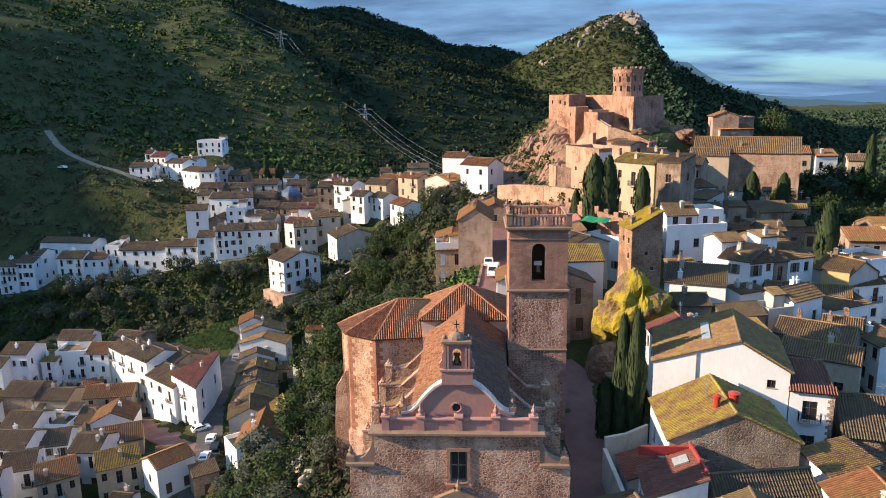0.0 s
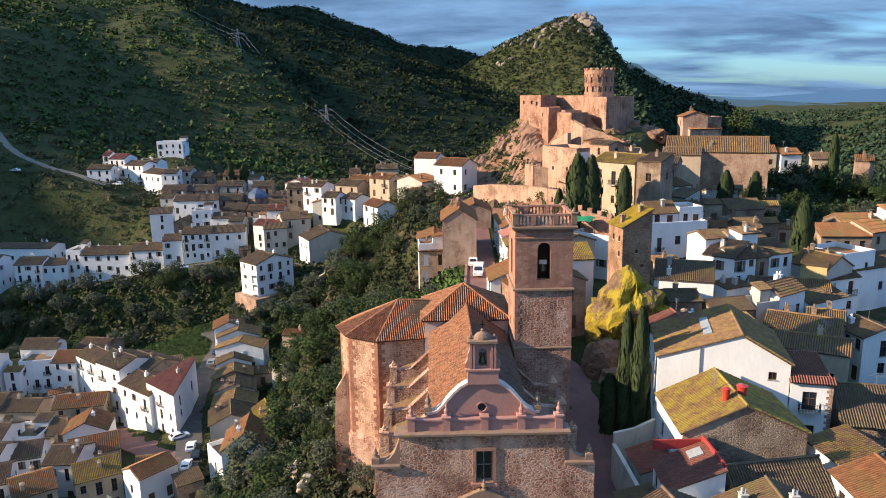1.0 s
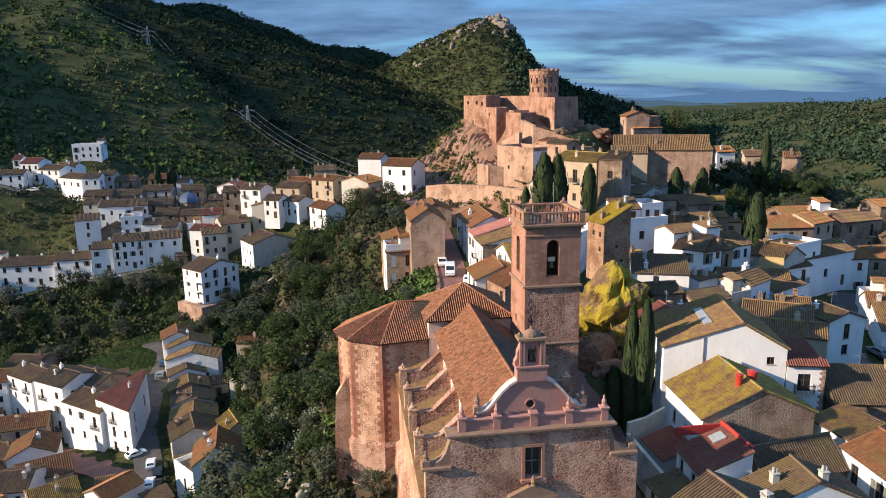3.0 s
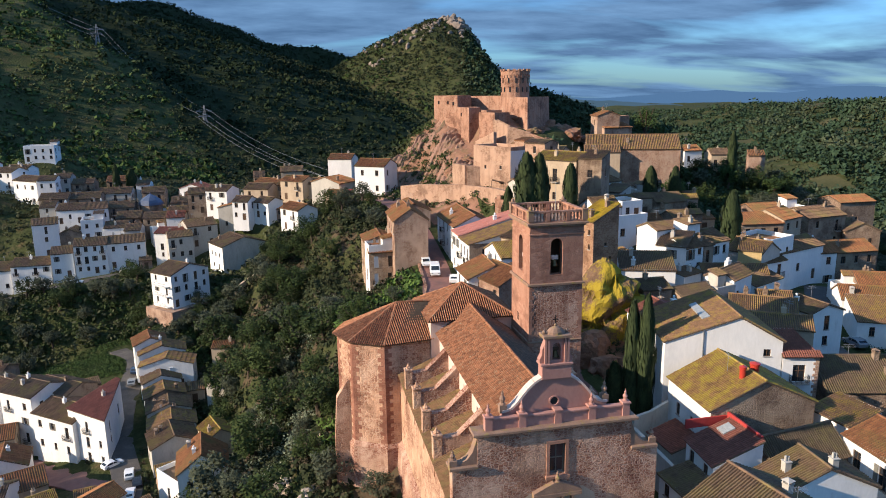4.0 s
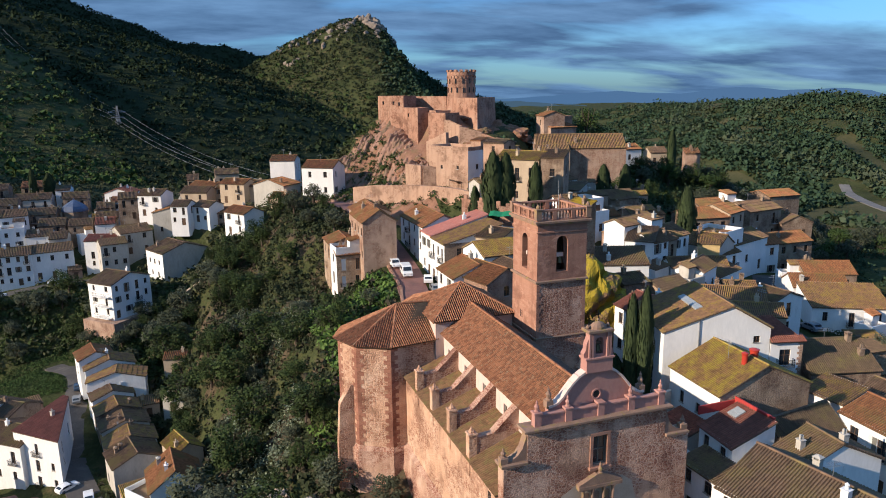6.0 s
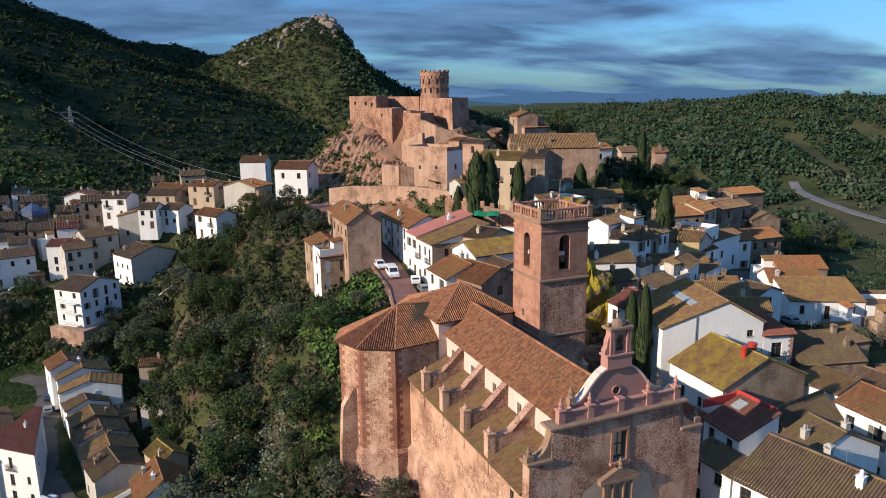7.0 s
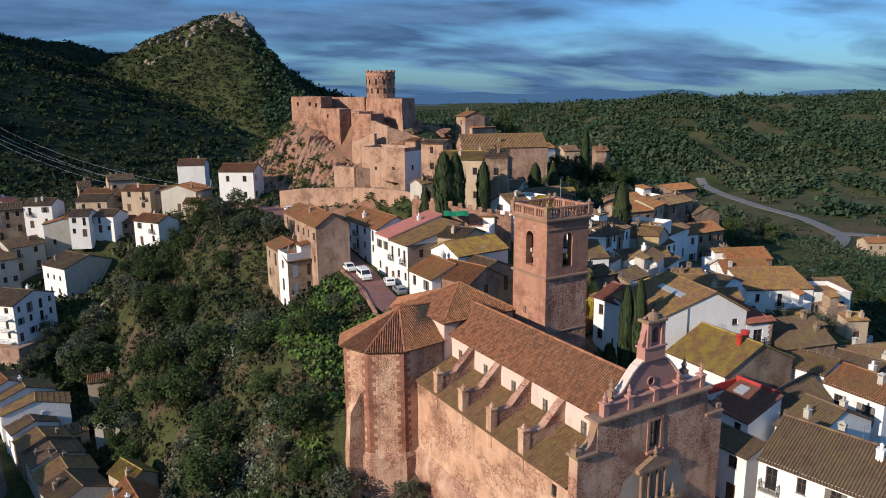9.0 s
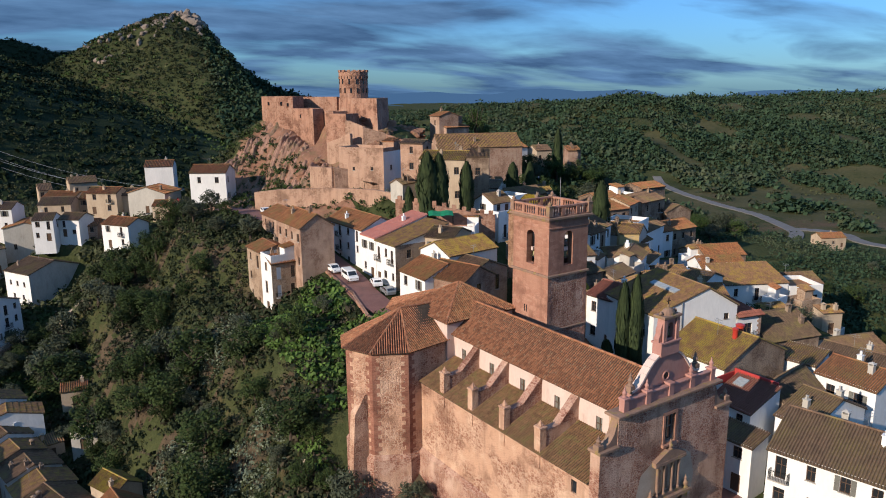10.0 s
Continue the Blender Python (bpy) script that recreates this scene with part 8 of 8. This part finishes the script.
for x, y, r, k in ((53, 78.5, 2.6, "green"), (55, 75.5, 2.4, "green"), (-15.5, 84.5, 2.3, "olive"), (-16, 78, 1.8, "olive"), (19.5, 143.5, 2.4, "green"), (17.6, 140.5, 1.7, "green"), (17.5, 131, 1.5, "green"), (13, 158, 1.6, "green"), (-8.5, 236, 3.2, "green"), (-3, 252, 3, "green"), (-62.5, 200, 2.6, "green"), (-57.0, 198, 2.6, "olive"), (-67, 205, 2.6, "green"), (-52, 201, 2.4, "green")):
    tree(x, y, r, k, NAMES[k], "tree", "single trees", .6)


for x, y, r in ((80.5, 200, 4.6), (85.5, 203, 3.4)):
    tree(x, y, r, "pine", "tall bright green pine beside the orange-roofed house", "tree", "single trees", 2.3)
for x, y, r in ((62.5, 89.5, 2.4), (66, 87.5, 2.0), (70.5, 86, 1.8)):
    tree(x, y, r, "green", NAMES["green"], "tree", "single trees", .6)


# cypresses: slim columns of upright sprays
def cypress_cloud(rng):
    out, lump = Mesh(), rng.uniform(0, 6)
    for _ in range(2000):
        t = rng.random()
        a, q = rng.uniform(0, 6.283), rng.uniform(.72, 1.05)
        rad = (1 - min(1, abs(t - .4) / .6) ** 2.6) ** .5 * (1 + .10 * math.sin(3 * a + 11 * t + lump) + .09 * math.sin(5 * a - 17 * t))
        p = Vector((math.cos(a) * rad * q, math.sin(a) * rad * q, t))
        k = rng.uniform(.10, .2)
        d = Vector((math.cos(a + 1.57), math.sin(a + 1.57), 0)) * k
        top = Vector((math.cos(a) * .04, math.sin(a) * .04, .055 * rng.uniform(.6, 1.4)))
        out.add([p - d, p + d * .2 - top * .6, p + d, p + top], [(0, 1, 2, 3)])
    return out


CYPRESS = [cypress_cloud(tree_rng).data("crown", LEAF["cypress"]) for _ in range(3)]
CYPRESS_TRUNK = Mesh().rod((0, 0, -1.5), (0, 0, .9), .12, 7, .03).data("trunk", BARK)
for x, y, base_z, top, r in ((22.6, 139.5, 24.5, 37.3, 2.38), (25.2, 139.0, 24.5, 37.0, 2.03), (31.5, 138.0, 24.0, 35.2, 1.54), (18.4, 79.6, 9.5, 24.6, 1.12), (17.0, 80.6, 9.5, 23.8, 1.0), (15.4, 82.0, 9.0, 15.6, 1.2),
                             (62.8, 129.0, 15.0, 29.3, 2.10), (59, 156, 22, 32, 1.68), (66.5, 158, 21, 31.5, 1.54), (95, 178, 28, 38.0, 1.3), (-93.5, 309, 12, 23, 1.54), (-88.5, 312, 12, 21, 2.24), (52, 122.5, 14, 22, 1.26), (19.4, 141.8, 23, 30.5, 1.26)):
    root = thing("cypress", "tall dark green cypress tree", "cypress", pose(x, y, min(base_z, ground_at(x, y)), 0, 0, tree_rng.uniform(0, 360)), "cypresses")
    h = top - root.location.z
    c = part("crown", tree_rng.choice(CYPRESS), None, root)
    c.matrix_local = Matrix.Diagonal((r, r, h, 1))
    part("trunk", CYPRESS_TRUNK, None, root)


def tufts(name, count, place, low, high, blades, mat, label, seed, squash=.75, blade=1.0):
    """A great many low shrubs as one mesh of leaf blades."""
    rng = np.random.RandomState(seed)
    x, y = place(rng, count)
    ok = free(x, y, .6)
    x, y = x[ok], y[ok]
    z = land(x, y)
    n = len(x)
    r = rng.uniform(low, high, n) * rng.choice((.7, 1.0, 1.35), n)
    d = rng.normal(size=(n, blades, 3))
    d /= np.linalg.norm(d, axis=2, keepdims=True)
    d[..., 2] = np.abs(d[..., 2]) * squash * rng.uniform(.8, 1.5, (n, 1))
    shell = rng.uniform(.45, 1.0, (n, blades, 1))
    c = np.stack([x, y, z], -1)[:, None, :] + d * shell * r[:, None, None] + np.array([0, 0, .1]) * r[:, None, None]
    a = rng.normal(size=(n, blades, 3))
    a /= np.linalg.norm(a, axis=2, keepdims=True)
    b = np.cross(a, d + np.array([.01, .02, .3]))
    b /= np.linalg.norm(b, axis=2, keepdims=True)
    s = (blade * rng.uniform(.22, .5, (n, blades, 1)) * r[:, None, None])
    v = np.stack([c - a * s, c - b * s * .7, c + a * s, c + b * s * .7], 2).reshape(-1, 3)
    me_ = bpy.data.meshes.new(name)
    k = n * blades
    me_.vertices.add(4 * k)
    me_.vertices.foreach_set("co", v.astype(np.float32).ravel())
    me_.loops.add(4 * k)
    me_.loops.foreach_set("vertex_index", np.arange(4 * k, dtype=np.int32))
    me_.polygons.add(k)
    me_.polygons.foreach_set("loop_start", np.arange(0, 4 * k, 4, dtype=np.int32))
    me_.materials.append(mat)
    me_.update(calc_edges=True)
    return tagged(new(name, me_), label, "shrubs", kind="stuff")


def over(x0, y0, x1, y1, thin=0.0, size=40, seed=1):
    def place(rng, n):
        x, y = rng.uniform(x0, x1, n), rng.uniform(y0, y1, n)
        keep = waves(x, y, size, seed) > thin
        return x[keep], y[keep]
    return place


def ring(r0, r1, a0, a1, thin, size, seed, cond=None):
    """Scattered by distance and bearing from the village, denser near."""
    def place(rng, n):
        r, a = r0 * (r1 / r0) ** rng.uniform(0, 1, n), np.radians(rng.uniform(a0, a1, n))
        x, y = r * np.sin(a), 60 + r * np.cos(a)
        keep = waves(x, y, size, seed) + .35 * waves(x, y, size / 4, seed + 1) > thin
        if cond:
            keep &= cond(x, y)
        return x[keep], y[keep]
    return place


valley_spots = ROAD_SPOTS[ROAD_SPOTS[:, 2] == 5][::3]
open_valley = lambda x, y: np.min((x[:, None] - valley_spots[:, 0]) ** 2 + (y[:, None] - valley_spots[:, 1]) ** 2, axis=1) > 17 ** 2
open_land = lambda x, y: (rocky(x, y) < .6) & ~((x > -95) & (x < -69) & (y < 214))
tufts("undergrowth", 15000, over(-60, 30, 1, 222, -.25, 18, 3), .4, 1.3, 18, LEAF["heath"], "dense undergrowth of olive and bramble on the slope", 51, blade=.75)
tufts("undergrowth", 8000, lambda rng, n: [v[~((over_x > -95) & (over_x < -69) & (over_y < 214))] for over_x, over_y in [over(-200, 180, -38, 242, -.7, 20, 4)(rng, n)] for v in (over_x, over_y)], .5, 1.6, 34, LEAF["green"], "dark shrubs and brambles in the gully", 52, blade=.62)
tufts("dry_scrub", 6000, over(-60, 30, 1, 222, -.35, 14, 14), .3, 1.0, 14, LEAF["dry"], "dry brown brush between the shrubs", 63)
tufts("prickly_pears", 2600, over(-42, 58, -14, 160, .10, 26, 33), .5, 1.3, 34, PEAR, "pale prickly pear thickets on the slope", 81, squash=1.1, blade=.42)
tufts("creeper", 1500, over(-17, 104, 1, 142, -.3, 12, 15), .5, 1.4, 22, LEAF["ivy"], "fresh green creeper below the street wall", 64, blade=.7)
tufts("creeper", 260, over(-22, 96, -12, 112, -.3, 12, 16), .4, 1.0, 22, LEAF["ivy"], "fresh green creeper behind the chapel", 65, blade=.7)
tufts("scrub", 13000, ring(150, 480, -62, 6, -.7, 60, 5, open_land), .8, 2.3, 18, LEAF["scrub"], "olive scrub on the western hillside", 53, blade=.62)
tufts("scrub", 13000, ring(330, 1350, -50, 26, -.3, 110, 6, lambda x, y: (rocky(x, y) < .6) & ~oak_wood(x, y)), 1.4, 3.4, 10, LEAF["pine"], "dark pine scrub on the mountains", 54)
tufts("scrub", 14000, ring(110, 460, 20, 100, -.4, 50, 7, lambda x, y: (rocky(x, y) < .6) & open_valley(x, y) & (~fields(x, y) | (waves(x, y, 16, 3) > .3))), .7, 2.1, 22, LEAF["far"], "trees and shrubs on the eastern slopes", 55, squash=1.0, blade=.5)
tufts("scrub", 13000, over(-40, 640, 420, 960, -.6, 60, 12), 1.3, 3.0, 10, LEAF["heath"], "dark scrub on the rocky peak", 61)
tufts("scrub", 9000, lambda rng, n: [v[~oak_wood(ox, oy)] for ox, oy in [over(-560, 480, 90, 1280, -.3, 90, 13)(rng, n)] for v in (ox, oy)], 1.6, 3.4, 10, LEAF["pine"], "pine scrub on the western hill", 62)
# gorge wood, its leaves coloured dark for the shade
tufts("oak_wood", 15000, lambda rng, n: [v[oak_wood(ox, oy)] for ox, oy in [over(-400, 380, 110, 1300, -.8, 90, 13)(rng, n)] for v in (ox, oy)], 1.8, 3.6, 9, LEAF["gorge_shade"], "gorge wood coloured darker for shade", 85)
tufts("woodland", 62000, ring(380, 1350, 13, 68, -.45, 150, 8, lambda x, y: ~fields(x, y) & open_valley(x, y)), 2.2, 4.6, 6, LEAF["far"], "woods on the far eastern hills", 56, squash=1.15, blade=1.1)
tufts("woodland", 14000, ring(360, 1350, 13, 68, -.9, 90, 18, lambda x, y: (~fields(x, y) | (waves(x, y, 16, 3) > .35)) & open_valley(x, y)), 1.2, 2.6, 6, LEAF["scrub"], "open olive scrub between the eastern woods", 82)
tufts("woodland", 14000, ring(1300, 2700, 6, 72, -.75, 300, 19), 4.5, 9.0, 5, LEAF["far"], "woods on the distant eastern plain", 86, squash=.9, blade=1.1)


def orchard(rng, n):
    """Olive trees planted in rows."""
    i, j = np.meshgrid(np.arange(15), np.arange(11))
    u, v = i.ravel() * 6.2 + rng.uniform(-.7, .7, 165), j.ravel() * 6.2 + rng.uniform(-.7, .7, 165)
    return 205 + u * .78 - v * .62, 190 + u * .62 + v * .78


tufts("olive_grove", 165, orchard, 1.6, 2.1, 60, LEAF["olive"], "olive trees planted in rows on the plain", 83, blade=.4)
tufts("scrub", 1500, over(60, 148, 130, 188, -.5, 15, 9), .5, 1.4, 18, LEAF["green"], "bushes below the castle quarter", 57)
tufts("weeds", 2200, over(2, 182, 66, 246, -.1, 10, 10), .3, 1.0, 16, LEAF["scrub"], "tufts of weeds on the castle rock", 58)
tufts("shrubs", 1000, over(-6, 186, 30, 242, .0, 10, 17), .6, 1.9, 44, LEAF["green"], "dark shrubs scattered on the castle slope", 71, blade=.5)
tufts("dry_scrub", 800, over(-2, 186, 30, 240, -.1, 8, 27), .4, 1.0, 24, LEAF["scrub"], "olive brush between the beds of rock", 84, blade=.6)
tufts("weeds", 380, over(12, 180, 34, 204, -.2, 8, 18), .3, .9, 20, LEAF["scrub"], "weeds on the bare slope above the retaining wall", 72)
tufts("garden_shrubs", 900, over(14, 144, 62, 184, -.35, 9, 19), .4, 1.3, 26, LEAF["green"], "garden shrubs on the terraces below the castle", 73, blade=.6)
tufts("shrubs", 320, over(13, 88, 24, 100, -.4, 7, 20), .3, .9, 26, LEAF["scrub"], "dark shrubs at the foot of the lichen crag", 74, blade=.6)
tufts("dry_scrub", 500, over(-25, 50, -13, 112, -.5, 7, 21), .3, .9, 18, LEAF["dry"], "dry brown brush at the church's foot", 75)
tufts("undergrowth", 700, over(-25, 50, -13, 112, -.5, 6, 22), .3, .9, 20, LEAF["scrub"], "low scrub at the church's foot", 76)

# small sheds and lean-tos crowded between the houses
shed_rng = random.Random(31)
SHEDS = []
for box, count in (((30, 80, 92, 150), 24), ((-132, 112, -46, 178), 34), ((-112, 240, -62, 312), 26), ((24, 148, 70, 176), 10)):
    made = tries = 0
    while made < count and tries < 900:
        tries += 1
        x, y, turn = shed_rng.uniform(box[0], box[2]), shed_rng.uniform(box[1], box[3]), shed_rng.uniform(-.5, .6)
        w, d = shed_rng.uniform(3.0, 5.2), shed_rng.uniform(2.6, 4.0)
        cx_, cy_ = x + math.cos(turn) * w / 2 - math.sin(turn) * d / 2, y + math.sin(turn) * w / 2 + math.cos(turn) * d / 2
        if not free(cx_, cy_, 1.3)[0] or any(math.hypot(cx_ - p, cy_ - q) < 4.6 for p, q in SHEDS) or (18 < cx_ < 32 and 90 < cy_ < 106):
            continue
        SHEDS.append((cx_, cy_))
        made += 1
        base = ground_at(cx_, cy_)
        wall_ = shed_rng.choice("wwbbgops")
        house(x, y, x + math.cos(turn) * w, y + math.sin(turn) * w, d, base + shed_rng.uniform(2.6, 4.6), base, shed_rng.uniform(.5, 1.0), shed_rng.choice("mmpf"), wall_, shed_rng.choice("bbotyd"), 1, 1,
              seed=500 + len(SHEDS), label="small " + WORDS[wall_] + " lean-to shed crowded between village houses")
tufts("grass", 9000, over(-95, 184, -69, 213, -.8, 9, 23), .18, .42, 9, LEAF["pine"], "green grass on the plot beside the lane", 77)


# ---- cars ----
def car(x, y, turn, paint, kind_="car", label=""):
    """A parked car or van: body, cabin glass and four wheels; x forward."""
    root = thing("van" if kind_ == "van" else "car", label or f"parked {paint} {kind_} at the roadside", kind_, pose(x, y, ground_at(x, y) + .16, 0, 0, turn), "parked cars")
    L, W = (4.9, 1.9) if kind_ == "van" else (4.2, 1.75)
    if kind_ == "van":
        prof = [(-L / 2, .3), (L / 2, .3), (L / 2, .85), (L / 2 - .25, 1.0), (L / 2 - .9, 1.12), (L / 2 - 1.5, 1.85), (L / 2 - 1.8, 2.0), (-L / 2 + .1, 2.0), (-L / 2, 1.8)]
        glass = [[(L / 2 - .98, 1.15), (L / 2 - 1.48, 1.78), (L / 2 - 2.4, 1.78), (L / 2 - 2.4, 1.15)], [(-L / 2 + .3, 1.15), (.4, 1.15), (.4, 1.75), (-L / 2 + .3, 1.75)]]
        shield = ((L / 2 - .88, 1.14), (L / 2 - 1.48, 1.83))
    else:
        prof = [(-L / 2, .3), (L / 2, .3), (L / 2 + .03, .62), (L / 2 - .15, .78), (L / 2 - 1.15, .92), (L / 2 - 1.85, 1.38), (-.5, 1.45), (-L / 2 + .75, 1.38), (-L / 2 + .15, .98), (-L / 2 - .02, .8)]
        glass = [[(L / 2 - 1.3, .94), (L / 2 - 1.9, 1.33), (-.1, 1.38), (-.1, .94)], [(-L / 2 + .5, .96), (-.2, .94), (-.2, 1.38), (-L / 2 + .85, 1.33)]]
        shield = ((L / 2 - 1.13, .93), (L / 2 - 1.83, 1.36))
    bm, n = Mesh(), len(prof)
    rings = [(-W / 2, .9), (-W / 2 + .12, 1.0), (W / 2 - .12, 1.0), (W / 2, .9)]
    bm.add([(px * (1 if s == 1 else .985), w, .3 + (pz - .3) * (1 if s == 1 else .97)) for w, s in rings for px, pz in prof],
           [tuple(range(n)), tuple(range(4 * n - 1, 3 * n - 1, -1))] + [(k * n + i, (k + 1) * n + i, (k + 1) * n + (i + 1) % n, k * n + (i + 1) % n) for k in range(3) for i in range(n)])
    part("body", bm, PAINT[paint], root)
    for side in (-1, 1):
        for g in glass:
            w = side * (W / 2 + .006)
            q = [(px * .985, w, pz * .985) for px, pz in g]
            part("side_window", Mesh().add(q if side < 0 else q[::-1], [tuple(range(len(q)))]), GLASS, root)
    (ax, az), (bx, bz) = shield
    part("windscreen", Mesh().quad((ax + .02, -W / 2 + .15, az + .02), (ax + .02, W / 2 - .15, az + .02), (bx + .02, W / 2 - .2, bz), (bx + .02, -W / 2 + .2, bz)), GLASS, root)
    rear = -L / 2 - .01 if kind_ == "van" else -L / 2 + .2
    part("rear_window", Mesh().quad((rear - .02, W / 2 - .2, 1.05), (rear - .02, -W / 2 + .2, 1.05), (rear + (.02 if kind_ == "van" else .5), -W / 2 + .25, 1.34), (rear + (.02 if kind_ == "van" else .5), W / 2 - .25, 1.34)), GLASS, root)
    for wx in (-L / 2 + .8, L / 2 - .8):
        for wy in (-W / 2 + .08, W / 2 - .08):
            tyre = part("wheel", Mesh().rod((wx, wy - .11, .32), (wx, wy + .11, .32), .32, 12), RUBBER, root)
            part("rim", Mesh().rod((wx, wy - .12, .32), (wx, wy + .12, .32), .18, 8), STEEL, tyre)
    for wy in (-W / 2 + .3, W / 2 - .3):
        part("headlight", Mesh().box(L / 2 - .06, wy - .16, .62, L / 2 + .02, wy + .16, .74), STEEL, root)
    return root


car(2.7, 136.8, -98, "white", "van", "white van parked on the red ridge street")
car(1.9, 142.3, -94, "white", "car", "white pickup-like car parked behind the van")
car(5.6, 131.6, 72, "white", "car", "white saloon parked along the white house")
car(5.4, 126.8, 80, "grey", "car", "grey car parked along the white house")
car(4.9, 187.5, -95, "white", "car", "white car parked under the retaining wall")
car(7.8, 205.5, 20, "black", "car", "black car parked beside the white house")
car(-59.3, 141.4, 100, "white")
car(-57.2, 138.2, 100, "black")
car(-57.6, 133.4, 96, "white")
car(-58.6, 128.2, 96, "grey")
car(-63.6, 146.5, 40, "white")
car(-65.6, 178.5, 95, "grey")
car(-65.9, 184.6, 92, "blue")
car(-99.5, 172.2, 175, "black")
car(-106, 173.4, 178, "grey")
car(-112, 173.4, 178, "white")
car(-117.5, 173.4, 178, "red")
car(-78.5, 242.6, 5, "white")
car(-93.5, 240.6, 5, "white")
car(-104, 241.6, 8, "grey")
car(-130, 242.0, 10, "white")
car(-146, 303.5, 170, "grey")
car(-140.5, 304, 172, "white")
car(-187, 311, 165, "white")
car(65.2, 103.5, 78, "white")
car(66.5, 98.0, 88, "grey")
car(64.6, 92.0, 88, "black")

# ---- pylons and cables ----
WIRE_ENDS = []


def pylon(x, y, top, height, turn):
    root = thing("pylon", "lattice steel electricity pylon on the hillside", "pylon", pose(x, y, top - height, 0, 0, turn), "pylons")
    legs = [(1, 1), (-1, 1), (-1, -1), (1, -1)]
    H, b, w = height, 2.6, .75
    for sx, sy in legs:
        part("leg", Mesh().rod((sx * b, sy * b, -8), (sx * w, sy * w, H * .62), .22, 4).rod((sx * w, sy * w, H * .62), (sx * .25, sy * .25, H), .13, 4), STEEL, root)
    brace = Mesh()
    for k in range(6):
        z0, z1 = H * .62 * k / 6, H * .62 * (k + 1) / 6
        r0, r1 = b + (w - b) * k / 6, b + (w - b) * (k + 1) / 6
        for i in range(4):
            (ax, ay), (bx, by) = legs[i], legs[(i + 1) % 4]
            brace.rod((ax * r0, ay * r0, z0), (bx * r1, by * r1, z1), .08, 3)
            brace.rod((bx * r0, by * r0, z0), (ax * r1, ay * r1, z1), .08, 3)
    part("bracing", brace, STEEL, root)
    for z, s in ((.66, 4.4), (.82, 5.4)):
        arm = Mesh().rod((-s, 0, H * z), (s, 0, H * z), .14, 4).rod((-s, 0, H * z), (0, 0, H * z + 1.6), .09, 4).rod((s, 0, H * z), (0, 0, H * z + 1.6), .09, 4)
        part("crossarm", arm, STEEL, root)
    m = pose(x, y, top - height, 0, 0, turn)
    WIRE_ENDS.append([m @ Vector((s, 0, H * z - .8)) for z, s in ((.66, -4.4), (.66, 4.4), (.82, -5.4), (.82, 5.4))])
    return root


pylon(-420, 905, 235, 26, 20)
pylon(-163, 606, 104, 21, 25)
pylon(-77.4, 491.5, 44, 21, 30)
pylon(10, 300, 17, 20, 30)
for a_end, b_end in zip(WIRE_ENDS, WIRE_ENDS[1:]):
    for a, b in zip(a_end, b_end):
        w = Mesh()
        pts = [a.lerp(b, t) - Vector((0, 0, 4 * 7 * t * (1 - t))) for t in np.linspace(0, 1, 17)]
        for p, q in zip(pts, pts[1:]):
            w.rod(p, q, .06, 4)
        solid("power_cable", w, STEEL, "sagging power cable between pylons", "cable", "power cables")

# ---- small things ----
BLUE_TILE = material("blue_dome_tile", (0.045, 0.065, 0.11), (0.10, 0.13, 0.20), 1.0, 0.4, 0.1, 8)
chapel_thing = thing("chapel", "small brown chapel with a blue tiled dome", "chapel", pose(-77, 286, 3))
drum = Mesh().prism([(4.2 * math.cos(a), 4.2 * math.sin(a)) for a in np.linspace(0, 2 * math.pi, 9)[:-1]], -4, 7.2)
part("drum", drum, WALL["b"], chapel_thing)
part("dome", Mesh().lathe([(4.5, 7.2), (4.3, 8.0), (3.6, 9.0), (2.3, 10.0), (.9, 10.8), (.3, 11.1), (.3, 11.6)], 8), BLUE_TILE, chapel_thing, "blue glazed tile dome")
GREEN_CLOTH = material("green_netting", (0.01, 0.16, 0.07), (0.02, 0.26, 0.12), 1.0, 0.8, 0.1, 8)
RED_CLOTH = material("red_awning_cloth", (0.36, 0.03, 0.025), (0.5, 0.06, 0.05), 1.0, 0.8, 0.1, 8)


def awning(name, x, y, z, w, d, turn, mat, label):
    root = thing(name, label, "awning", pose(x, y, z, 0, 0, turn))
    sheet = Mesh()
    for k in range(6):
        u0, u1 = w * (k / 6 - .5), w * ((k + 1) / 6 - .5)
        s0, s1 = .12 * math.sin(k * 1.7), .12 * math.sin((k + 1) * 1.7)
        sheet.add([(u0, -d / 2, s0), (u1, -d / 2, s1), (u1, d / 2, s1 + .5), (u0, d / 2, s0 + .5), (u0, -d / 2, s0 - .03), (u1, -d / 2, s1 - .03), (u1, d / 2, s1 + .47), (u0, d / 2, s0 + .47)], [(0, 1, 2, 3), (7, 6, 5, 4), (0, 4, 5, 1)])
    part("cloth", sheet, mat, root)
    for px, py in ((-w / 2, -d / 2), (w / 2, -d / 2), (-w / 2, d / 2), (w / 2, d / 2)):
        part("pole", Mesh().rod((px, py, -3.2), (px, py, .4 if py > 0 else 0), .05, 6), IRON, root)


awning("awning", 22.0, 133.8, 26.0, 5.0, 3.0, -30, GREEN_CLOTH, "green netting stretched over a yard")
awning("awning", -8.0, 229.5, 19.6, 4.5, 3.0, -35, RED_CLOTH, "red awning in a yard by the wall")
awning("awning", 26.0, 171.5, 28.3, 5.0, 3.0, 70, WOOD, "brown timber pergola under the castle house")
